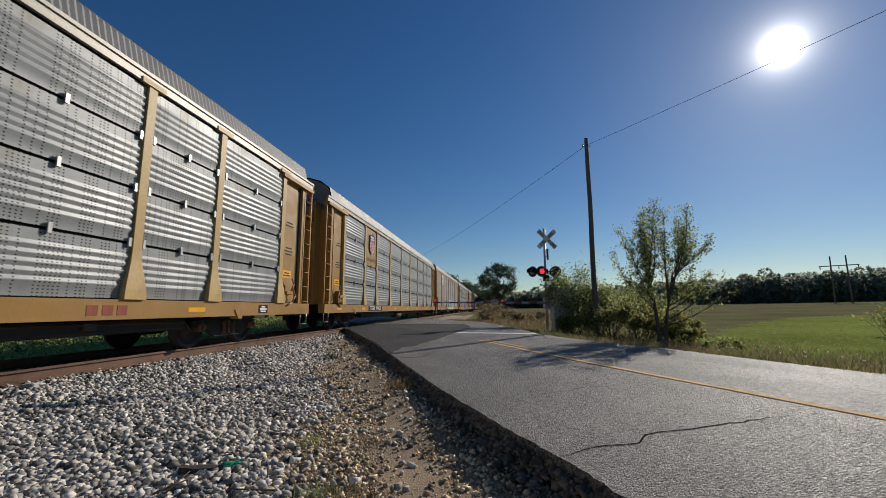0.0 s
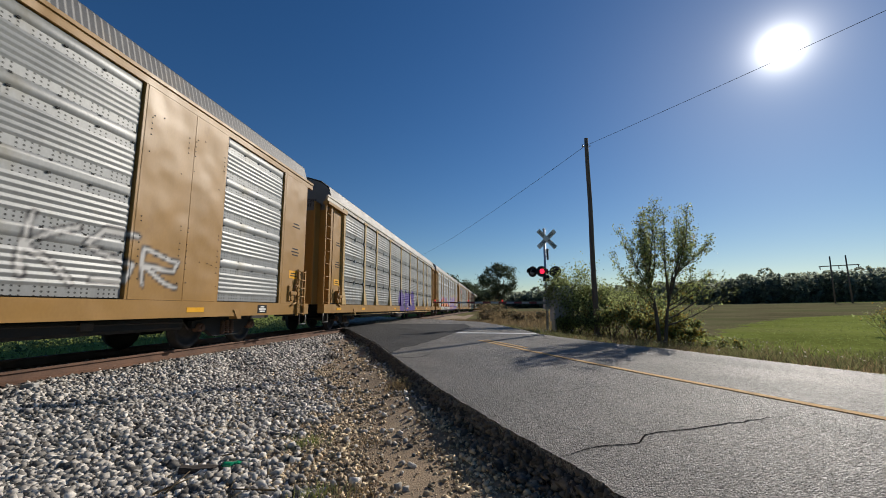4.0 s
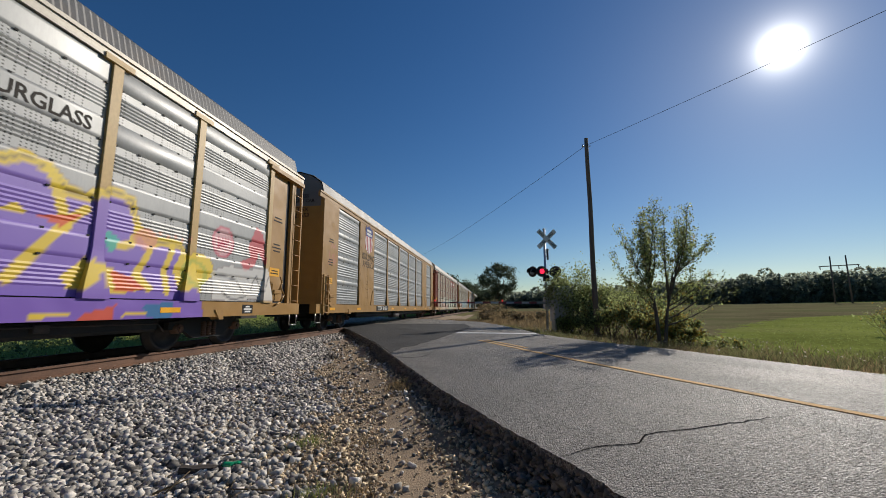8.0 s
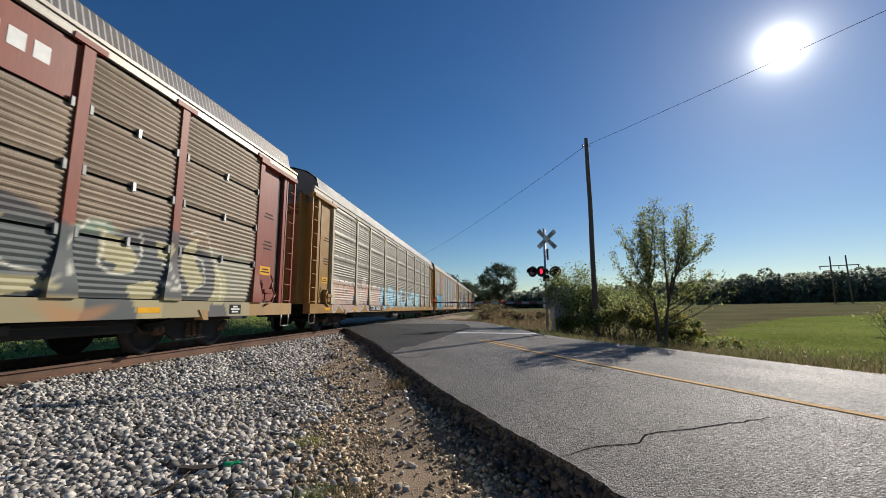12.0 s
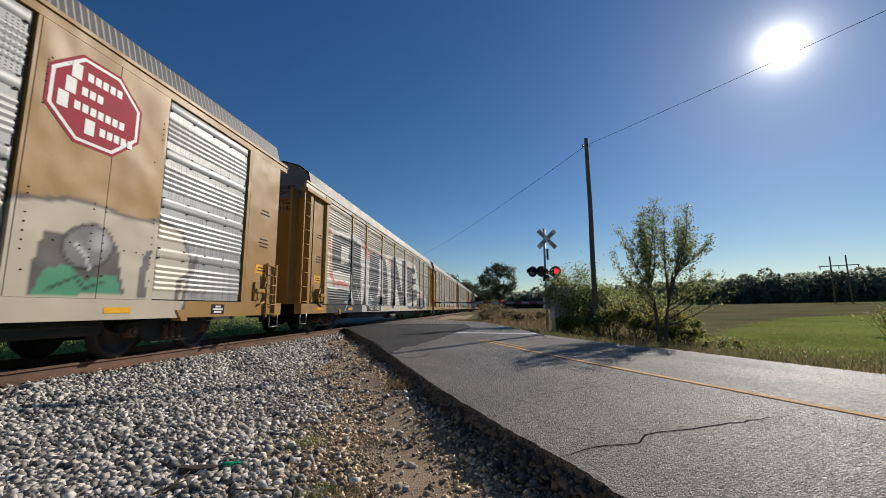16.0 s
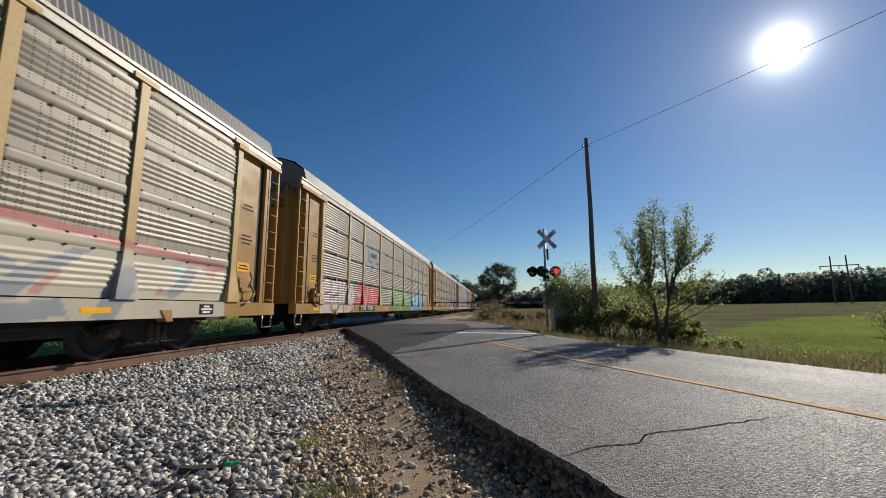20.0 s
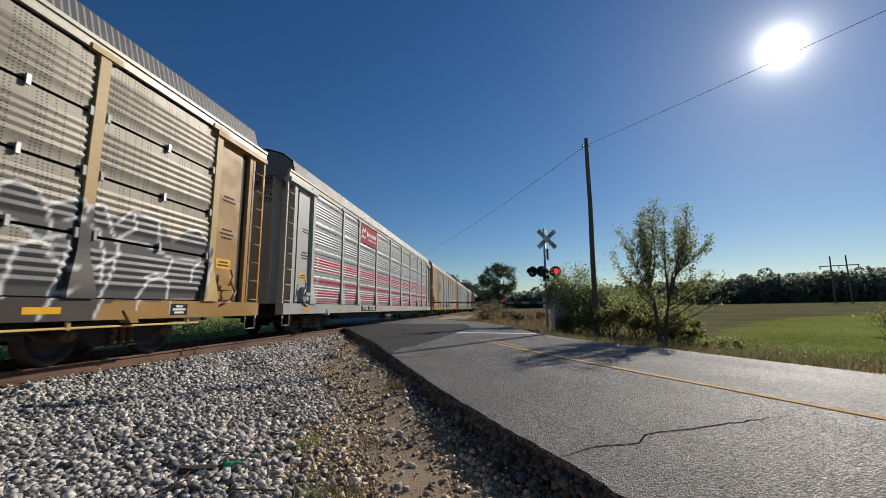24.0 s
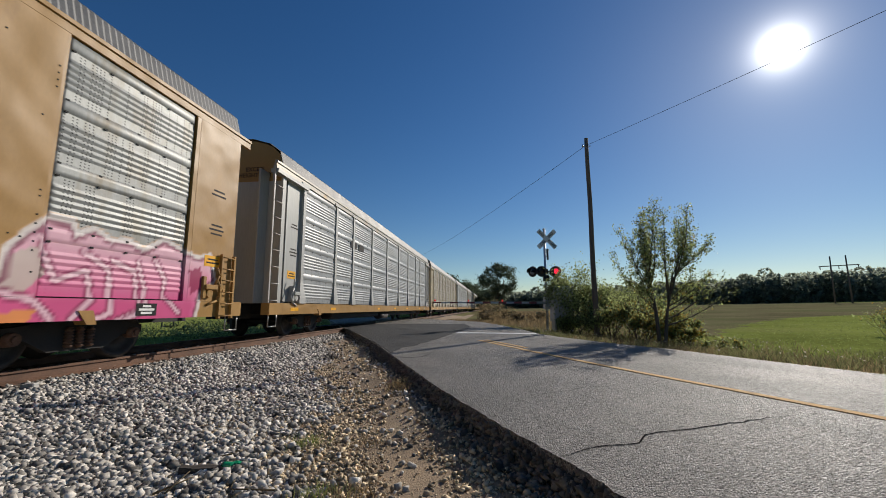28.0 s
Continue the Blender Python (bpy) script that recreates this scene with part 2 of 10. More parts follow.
STREAK = (1, 1, 0.12)
M = {
    "silver": material("galvanised_sheet", (0.27, 0.277, 0.275), 0.45, 0.18, 0.08, 2.0, 40, 0.08, stain=(0.21, 0.197, 0.158), stain_scale=1.1, stain_at=0.56, stretch=(1, 1, 0.4), dots=True, spec=0.2),
    "white": material("white_painted_sheet", (0.295, 0.30, 0.298), 0.45, 0.15, 0.06, 2.0, 40, 0.06, stain=(0.245, 0.23, 0.19), stain_scale=0.6, stretch=(1, 1, 0.25), dots=True, spec=0.4),
    "grime": material("dirty_galvanised_sheet", (0.235, 0.207, 0.160), 0.5, 0.2, 0.12, 2.0, 40, 0.1, stain=(0.19, 0.152, 0.105), stain_scale=0.8, stain_at=0.54, stretch=(1, 1, 0.3), dots=True, spec=0.4),
    "silver_p": material("sprayed_galvanised_sheet", (0.27, 0.277, 0.275), 0.45, 0.18, 0.08, 2.0, 40, 0.08, stain=(0.21, 0.197, 0.158), stain_scale=1.1, stain_at=0.56, stretch=(1, 1, 0.4), dots=True, spec=0.2, paint=True),
    "patina": material("aged_galvanised_sheet", (0.255, 0.262, 0.255), 0.50, 0.30, 0.10, 2.0, 40, 0.08, stain=(0.185, 0.15, 0.10), stain_scale=1.1, stain_at=0.51, stretch=(1, 1, 0.3), dots=True, spec=0.2),
    "patina_p": material("sprayed_aged_sheet", (0.255, 0.262, 0.255), 0.50, 0.30, 0.10, 2.0, 40, 0.08, stain=(0.185, 0.15, 0.10), stain_scale=1.1, stain_at=0.51, stretch=(1, 1, 0.3), dots=True, spec=0.2, paint=True),
    "grime_p": material("sprayed_dirty_sheet", (0.235, 0.207, 0.160), 0.5, 0.2, 0.12, 2.0, 40, 0.1, stain=(0.19, 0.152, 0.105), stain_scale=0.8, stain_at=0.54, stretch=(1, 1, 0.3), dots=True, spec=0.4, paint=True),
    "white_p": material("sprayed_white_sheet", (0.295, 0.30, 0.298), 0.45, 0.15, 0.06, 2.0, 40, 0.06, stain=(0.245, 0.23, 0.19), stain_scale=0.6, stretch=(1, 1, 0.25), dots=True, spec=0.4, paint=True),
    "yellow": material("yellow_car_paint", (0.352, 0.196, 0.056), 0.46, 0, 0.05, 0.8, 30, 0.05, stain=(0.25, 0.13, 0.04), stain_scale=1.1, stain_at=0.62, stretch=(1, 1, 0.5), spec=0.3, dent=0.05),
    "yellow_p": material("sprayed_yellow_paint", (0.352, 0.196, 0.056), 0.46, 0, 0.05, 0.8, 30, 0.05, stain=(0.25, 0.13, 0.04), stain_scale=1.1, stain_at=0.62, stretch=(1, 1, 0.5), spec=0.3, dent=0.05, paint=True),
    "brown": material("oxide_red_paint", (0.26, 0.068, 0.04), 0.5, 0, 0.12, 1.5, 30, 0.06, stain=(0.13, 0.055, 0.04), stretch=STREAK, spec=0.3),
    "dust": material("dark_dusty_sheet", (0.25, 0.187, 0.125), 0.6, 0.1, 0.14, 2.0, 40, 0.1, stain=(0.19, 0.14, 0.10), stain_scale=0.9, stain_at=0.52, stretch=(1, 1, 0.3), dots=True, spec=0.35),
    "dust_p": material("sprayed_dusty_sheet", (0.25, 0.187, 0.125), 0.6, 0.1, 0.14, 2.0, 40, 0.1, stain=(0.19, 0.14, 0.10), stain_scale=0.9, stain_at=0.52, stretch=(1, 1, 0.3), dots=True, spec=0.35, paint=True),
    "brown_p": material("sprayed_oxide_paint", (0.26, 0.068, 0.04), 0.5, 0, 0.12, 1.5, 30, 0.06, stain=(0.13, 0.055, 0.04), stretch=STREAK, paint=True, spec=0.3),
    "grey": material("light_grey_paint", (0.38, 0.375, 0.35), 0.5, 0.1, 0.07, 1.5, 30, 0.06, stain=(0.33, 0.31, 0.28), stretch=STREAK),
    "post_tan": material("faded_tan_post_paint", (0.50, 0.332, 0.125), 0.5, 0, 0.08, 0.9, 30, 0.05, stain=(0.27, 0.16, 0.06), stain_scale=1.1, stain_at=0.60, stretch=(1, 1, 0.5), spec=0.3),
    "post_tan_p": material("sprayed_tan_post_paint", (0.50, 0.332, 0.125), 0.5, 0, 0.08, 0.9, 30, 0.05, stain=(0.27, 0.16, 0.06), stain_scale=1.1, stain_at=0.60, stretch=(1, 1, 0.5), spec=0.3, paint=True),
    "rail_grey": material("weathered_grey_rail", (0.34, 0.315, 0.27), 0.5, 0.3, 0.12, 1.5, 30, 0.06, stain=(0.36, 0.24, 0.10), stain_scale=1.2, stain_at=0.56),
    "roof": material("roof_sheet", (0.175, 0.172, 0.17), 0.6, 0.3, 0.12, 1.5, 30, 0.06, stain=(0.22, 0.19, 0.16), stain_at=0.54),
    "black": material("black_underframe", (0.018, 0.017, 0.016), 0.75, 0, 0.25, 2, 40, 0.2, stain=(0.05, 0.035, 0.025)),
    "ochre": material("dull_ochre_paint", (0.40, 0.24, 0.09), 0.55, 0, 0.12, 1.5, 30, 0.06, stain=(0.26, 0.22, 0.14), stain_scale=0.7, stain_at=0.5, stretch=STREAK),
    "ochre_p": material("sprayed_ochre_paint", (0.40, 0.24, 0.09), 0.55, 0, 0.12, 1.5, 30, 0.06, stain=(0.26, 0.22, 0.14), stain_scale=0.7, stain_at=0.5, stretch=STREAK, paint=True),
    "cream": material("stained_cream_paint", (0.52, 0.44, 0.30), 0.55, 0, 0.1, 1.5, 30, 0.06, stain=(0.22, 0.12, 0.06), stain_at=0.55),
    "roof_pale": material("pale_roof_sheet", (0.24, 0.225, 0.21), 0.55, 0.4, 0.12, 1.5, 30, 0.06, stain=(0.20, 0.17, 0.14), stain_at=0.54),
    "grey_p": material("sprayed_grey_paint", (0.38, 0.375, 0.35), 0.5, 0.1, 0.07, 1.5, 30, 0.06, stain=(0.33, 0.31, 0.28), stretch=STREAK, paint=True),
    "plate": material("black_stencil_plate", (0.02, 0.02, 0.02), 0.6, 0, 0.1, 3, 40, 0.05, spec=0.15),
    "letter": material("white_stencil_paint", (0.75, 0.74, 0.70), 0.5, 0, 0.08, 5, 60, 0.05),
    "ink": material("dark_lettering_paint", (0.04, 0.034, 0.03), 0.6, 0, 0.1, 5, 60, 0.05, spec=0.1),
    "amber": material("reflector_amber", (0.85, 0.42, 0.02), 0.3, 0, 0.06, 5, 60, 0.03),
    "navy": material("navy_paint", (0.025, 0.045, 0.19), 0.6, 0, 0.1, 3, 40, 0.03, spec=0.12),
    "red": material("red_paint", (0.36, 0.03, 0.05), 0.6, 0, 0.1, 3, 40, 0.03, spec=0.12),
    "red_dull": material("faded_red_sheeting", (0.22, 0.06, 0.06), 0.6, 0, 0.1, 3, 40, 0.03),
    "steel": material("worn_steel", (0.42, 0.40, 0.38), 0.35, 0.9, 0.1, 4, 80, 0.05),
    "rust": material("rusty_rail_steel", (0.15, 0.080, 0.05), 0.7, 0.2, 0.2, 3, 60, 0.3, stain=(0.09, 0.05, 0.035)),
    "tie": material("weathered_tie_wood", (0.13, 0.10, 0.08), 0.85, 0, 0.25, 4, 50, 0.5, stretch=(0.3, 3, 3), per="object"),
    "asphalt": asphalt("worn_asphalt", (0.13, 0.119, 0.104), (0.21, 0.19, 0.166), 85.0, 0.42, 0.95, 0.452, 0.7),
    "asphalt_new": asphalt("newer_asphalt", (0.034, 0.033, 0.032), (0.060, 0.058, 0.056), 85.0, 0.75, 1.0, 0.452, 0.5),
    "crumb": material("broken_asphalt", (0.125, 0.104, 0.08), 0.9, 0, 0.4, 4, 60, 0.5, 0.004, per="island"),
    "line_yellow": material("yellow_road_paint", (0.62, 0.39, 0.17), 0.9, 0, 0.15, 3, 70, 0.9, 0.01, spec=0.15, stain=(0.26, 0.20, 0.14), stain_scale=5, stain_at=0.55),
    "crack": material("crack_filler", (0.02, 0.019, 0.018), 0.95, 0, 0.2, 3, 70, 0.5, spec=0.0),
    "line_white": material("white_road_paint", (0.68, 0.67, 0.63), 0.6, 0, 0.12, 3, 120, 0.5),
    "soil": material("gravelly_soil", (0.28, 0.20, 0.122), 0.9, 0, 0.25, 1.2, 70, 1.0, 0.03, stain=(0.38, 0.30, 0.205), stain_scale=0.9, stain_at=0.52),
    # ground under the ballast, darkened to paint in the shade between the stones
    "gap_shade": material("gap_shaded_soil", (0.10, 0.088, 0.075), 0.95, 0, 0.3, 3, 50, 1.0, 0.03),
    "stone": material("crushed_limestone", (0.43, 0.395, 0.345), 0.85, 0, 0.45, 4, 60, 0.5, 0.004, per="island"),
    "pebble": material("brown_pebbles", (0.58, 0.425, 0.265), 0.85, 0, 0.38, 4, 60, 0.5, 0.004, per="island"),
    "grass": material("field_grass", (0.24, 0.275, 0.068), 0.95, 0, 0.2, 0.2, 8, 0.6, 0.05, stain=(0.21, 0.20, 0.08), stain_scale=0.1, stain_at=0.5, spec=0.0),
    "fallow": material("fallow_field", (0.18, 0.16, 0.085), 0.95, 0, 0.2, 0.15, 6, 0.6, 0.05, stain=(0.15, 0.165, 0.07), stain_scale=0.08, stain_at=0.5, spec=0.0),
    "blade": material("grass_blades", (0.26, 0.30, 0.09), 0.7, 0, 0.3, 0.4, 8, 0, per="island", thin=0.5),
    "straw": material("dry_weeds", (0.25, 0.185, 0.10), 0.8, 0, 0.4, 0.6, 8, 0, per="island", thin=0.5),
    "leaf": material("green_leaves", (0.26, 0.295, 0.115), 0.5, 0, 0.42, 0.6, 8, 0, per="island", thin=0.72),
    "leaf_yellow": material("yellowing_leaves", (0.34, 0.25, 0.06), 0.6, 0, 0.3, 0.6, 8, 0, per="island", thin=0.5),
    "leaf_dark": material("dark_far_leaves", (0.085, 0.105, 0.06), 0.8, 0, 0.38, 0.3, 8, 0, per="island", thin=0.5),
    # leaf colour of the far woods, with distance haze mixed in as paleness
    "leaf_hazed": material("haze_paled_leaves", (0.29, 0.32, 0.25), 0.85, 0, 0.25, 0.3, 8, 0, per="island", thin=0.85),
    "weed": material("green_brown_weeds", (0.20, 0.20, 0.085), 0.75, 0, 0.4, 0.5, 8, 0, per="island", thin=0.5),
    "seed": material("pale_seed_heads", (0.55, 0.50, 0.40), 0.8, 0, 0.2, 0.5, 8, 0, per="island", thin=0.4),
    "concrete": material("old_concrete", (0.42, 0.40, 0.37), 0.85, 0, 0.12, 6, 60, 0.3),
    "timber": material("dark_old_timber", (0.06, 0.046, 0.036), 0.85, 0, 0.3, 6, 50, 0.5, stretch=(0.3, 3, 3)),
    "bark": material("grey_brown_bark", (0.09, 0.07, 0.055), 0.9, 0, 0.25, 3, 40, 0.6, 0.01, stretch=(3, 3, 0.5)),
    "pole": material("weathered_pole_wood", (0.14, 0.105, 0.08), 0.85, 0, 0.25, 4, 60, 0.5, 0.006, stretch=(4, 4, 0.2)),
    "galv": material("galvanised_metal", (0.45, 0.46, 0.47), 0.4, 0.7, 0.08, 4, 60, 0.05),
    "case": material("silver_painted_case", (0.50, 0.51, 0.52), 0.45, 0.3, 0.06, 2, 40, 0.05),
    "dark": material("black_signal_paint", (0.015, 0.015, 0.016), 0.45, 0, 0.2, 4, 40, 0.05),
    "lens_off": material("dark_red_lens", (0.03, 0.003, 0.004), 0.3, 0, 0.1, 4, 40, 0),
    "lens_clear": material("pale_lens", (0.30, 0.31, 0.32), 0.2, 0, 0.1, 4, 40, 0),
    "lens_on": glow("lit_red_lens", (1.0, 0.02, 0.06), 1.4),
    "bottle": material("green_bottle", (0.01, 0.22, 0.09), 0.15, 0, 0.1, 8, 60, 0),
}


# ---- building helpers ----
def mesh_of(name, verts, faces, mats, smooth=False):
    me = bpy.data.meshes.new(name)
    me.from_pydata([tuple(v) for v in verts], [], [tuple(f) for f in faces])
    for m in (mats if isinstance(mats, (list, tuple)) else [mats]):
        me.materials.append(m)
    if smooth:
        me.polygons.foreach_set("use_smooth", [True] * len(me.polygons))
    me.update()
    return me


def box_bm(bm, x0, x1, y0, y1, z0, z1, bevel=0.0):
    vs = [bm.verts.new((x, y, z)) for x in (x0, x1) for y in (y0, y1) for z in (z0, z1)]
    fs = [bm.faces.new([vs[i] for i in q]) for q in
          ((0, 1, 3, 2), (4, 6, 7, 5), (0, 4, 5, 1), (2, 3, 7, 6), (0, 2, 6, 4), (1, 5, 7, 3))]
    if bevel:
        es = list({e for f in fs for e in f.edges})
        bmesh.ops.bevel(bm, geom=es, offset=bevel, segments=1, affect="EDGES")
    return bm


def tube_bm(bm, a, b, r0, r1=None, n=8, cap=True):
    a, b = Vector(a), Vector(b)
    r1 = r0 if r1 is None else r1
    q = (b - a).to_track_quat("Z", "Y").to_matrix()
    rings = []
    for p, r in ((a, r0), (b, r1)):
        rings.append([bm.verts.new(p + q @ Vector((r * math.cos(2 * math.pi * i / n), r * math.sin(2 * math.pi * i / n), 0))) for i in range(n)])
    for i in range(n):
        f = bm.faces.new((rings[0][i], rings[0][(i + 1) % n], rings[1][(i + 1) % n], rings[1][i]))
        f.smooth = True
    if cap:
        bm.faces.new(rings[0][::-1])
        bm.faces.new(rings[1])
    return bm


def part(name, bm, mat, parent=None, label="", me=None):
    """Links a bmesh (or a ready mesh) as one object under parent."""
    if me is None:
        me = bpy.data.meshes.new(name)
        bm.normal_update()
        bm.to_mesh(me)
        bm.free()
        me.materials.append(mat)
    ob = new(name, me)
    if parent is not None:
        ob.parent = parent
    if label:
        tagged(ob, label)
    return ob


def worn(ob, mat):
    """Gives this object its own material on a shared mesh."""
    ob.material_slots[0].link = "OBJECT"
    ob.material_slots[0].material = mat
    return ob


def smooth_step(a, b, x):
    t = np.clip((np.asarray(x, float) - a) / (b - a), 0, 1)
    return t * t * (3 - 2 * t)


# ---- ground, road and track ----
LEFT_EDGE = [(16, -31.5), (3.6, -4.0), (1.55, 0.3), (0.62, 2.32), (0.43, 2.79), (0.15, 3.3), (-0.07, 3.77), (-0.42, 4.49), (-0.78, 5.24), (-1.38, 6.66), (-2.05, 8.27), (-3.05, 10.51), (-4.45, 13.4), (-6.6, 17.5), (-8.0, 20.6), (-14.0, 33.5), (-40.0, 90.0)]
RIGHT_EDGE = [(22.0, -28.5), (10.0, -3.2), (6.9, 3.4), (5.43, 6.62), (4.75, 8.0), (3.9, 9.7), (3.0, 10.9), (1.99, 12.7), (1.5, 13.9), (0.9, 17.0), (0.2, 21.0), (-0.8, 25.0), (-3.4, 29.0), (-10.0, 38.0), (-34.0, 92.0)]


def road_z(y):
    return -0.12 + 0.115 * smooth_step(6.0, 17.0, y)


def edge_x(edge, y):
    ys = [p[1] for p in edge]
    return np.interp(y, ys, [p[0] for p in edge])


def ground_z(x, y):
    """Height of the soil: ballast shoulder by the track, verge by the road, a gently rising field."""
    x, y = np.asarray(x, float), np.asarray(y, float)
    c = np.abs(x - TRACK)
    z = np.interp(c, [0, 1.45, 2.4, 3.6, 6, 9, 40, 400], [-0.2, -0.2, -0.33, -0.40, -0.40, -0.45, -0.5, -0.5])
    p = (x - 1.5) * 0.9 + (y - 13.9) * 0.44
    right = smooth_step(-0.5, 1.0, x - edge_x(RIGHT_EDGE, np.clip(y, -28, 92)))
    zr = np.interp(p, [0, 0.5, 2.5, 6, 14, 30, 160, 400, 2000], [-0.2, -0.26, -0.5, -0.5, -0.35, -0.1, 2.6, 6, 6])
    far = smooth_step(18, 30, y) * (1 - smooth_step(5, 30, x))
    zr = zr * (1 - far) + far * np.interp(y, [0, 40, 160, 400], [-0.3, -0.25, 0.6, 3])
    z = z * (1 - right) + right * np.where(c < 3.6, z, zr)
    # under the road the soil lies just below the slab
    dl, dr = x - edge_x(LEFT_EDGE, np.clip(y, -31, 90)), edge_x(RIGHT_EDGE, np.clip(y, -28, 92)) - x
    z = z + np.maximum(road_z(y) - 0.19 - z, 0) * np.exp(-(np.minimum(dl, 0) / 0.7) ** 2) * (dr > 0) * (dl < 0.3)
    under = smooth_step(-0.12, 0.06, np.minimum(dl, dr))
    z = z * (1 - under) + under * np.minimum(road_z(y) - 0.21, z + 0.3)
    return z


def bumpy(x, y, amp=0.03):
    return amp * (np.sin(x * 2.1 + 1.3 * np.sin(y * 1.7)) * np.cos(y * 1.9 + np.sin(x * 1.1)) + 0.5 * np.sin(x * 5.3 + y * 4.1))


def grid_axis(lo, hi, fine_lo, fine_hi, step):
    a = list(np.arange(fine_lo, fine_hi, step))
    d, v = step, fine_hi
    while v < hi:
        a.append(v)
        d *= 1.22
        v += d
    a.append(hi)
    d, v = step, fine_lo
    while v > lo:
        d *= 1.22
        v -= d
        a.insert(0, max(v, lo))
    return np.array(a)


def lawn_edge(y):
    """Where the mown grass meets the fallow strip."""
    return np.interp(y, [0, 20.4, 25, 32.3, 38.3, 40.7, 41.4, 43], [-6, 9.9, 13.3, 19.1, 24.9, 30.1, 34.3, 90])


def build_ground():
    xs, ys = grid_axis(-2200, 2200, -12, 36, 0.30), grid_axis(-600, 2600, 0, 46, 0.30)
    X, Y = np.meshgrid(xs, ys)
    near = np.exp(-(np.hypot(X, Y - 8) / 60) ** 2)
    under = (X > edge_x(LEFT_EDGE, np.clip(Y, -31, 90)) - 0.1) & (X < edge_x(RIGHT_EDGE, np.clip(Y, -28, 92)) + 0.1)
    Z = ground_z(X, Y) + np.where(under, 0, bumpy(X, Y, 0.022) * (0.3 + near))
    n, m = X.shape
    idx = np.arange(n * m).reshape(n, m)
    faces = np.stack([idx[:-1, :-1], idx[:-1, 1:], idx[1:, 1:], idx[1:, :-1]], -1).reshape(-1, 4)
    me = mesh_of("ground", np.stack([X, Y, Z], -1).reshape(-1, 3), faces.tolist(), [M["soil"], M["grass"], M["fallow"], M["gap_shade"]], True)
    cx = (X[:-1, :-1] + X[1:, 1:]).ravel() / 2
    cy = (Y[:-1, :-1] + Y[1:, 1:]).ravel() / 2
    wob = 0.5 * np.sin(cy * 1.3) + 0.4 * np.sin(cx * 2.7 + cy)
    grass = ((cx > edge_x(RIGHT_EDGE, np.clip(cy, -28, 92)) + 0.5 + 0.3 * wob) & (np.abs(cx - TRACK) > 4.5)) | (cx < TRACK - 3.4 + 0.4 * wob) | (cy > 60) | (cy < -30)
    # zone below the ballast that takes the painted gap shade
    gap_shade = (cx > TRACK - 3.2) & (cx < np.interp(cy, [1, 2.7, 4.1, 6, 9.2, 18], [-0.7, -1.4, -2.2, -3.0, -4.3, -7.0]) + 0.2 * wob) & (cy < 19)
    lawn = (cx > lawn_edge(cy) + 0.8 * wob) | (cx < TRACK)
    me.polygons.foreach_set("material_index", np.where(grass, np.where(lawn, 1, 2), np.where(gap_shade, 3, 0)).astype(np.int32))
    tagged(new("ground", me), "gravelly soil verge running into a mown grass field", "ground", kind="structure")


def ribbon(name, left, right, z_of, thick, mat, cols=8):
    """A slab between two edges given as x over the same y rows."""
    verts, faces = [], []
    n = len(left)
    for (xl, yl), (xr, yr) in zip(left, right):
        for k in range(cols + 1):
            u = k / cols
            x, y = xl + (xr - xl) * u, yl + (yr - yl) * u
            verts.append((x, y, float(z_of(x, y))))
    top = len(verts)
    verts += [(x, y, z - thick) for x, y, z in verts]
    w = cols + 1
    for i in range(n - 1):
        for k in range(cols):
            a = i * w + k
            faces.append((a, a + 1, a + w + 1, a + w))
        a, b = i * w, i * w + cols
        faces.append((a + top, a, a + w, a + w + top))
        faces.append((b, b + top, b + w + top, b + w))
    return mesh_of(name, verts, faces, mat)


CROWN = lambda x, y: road_z(y)


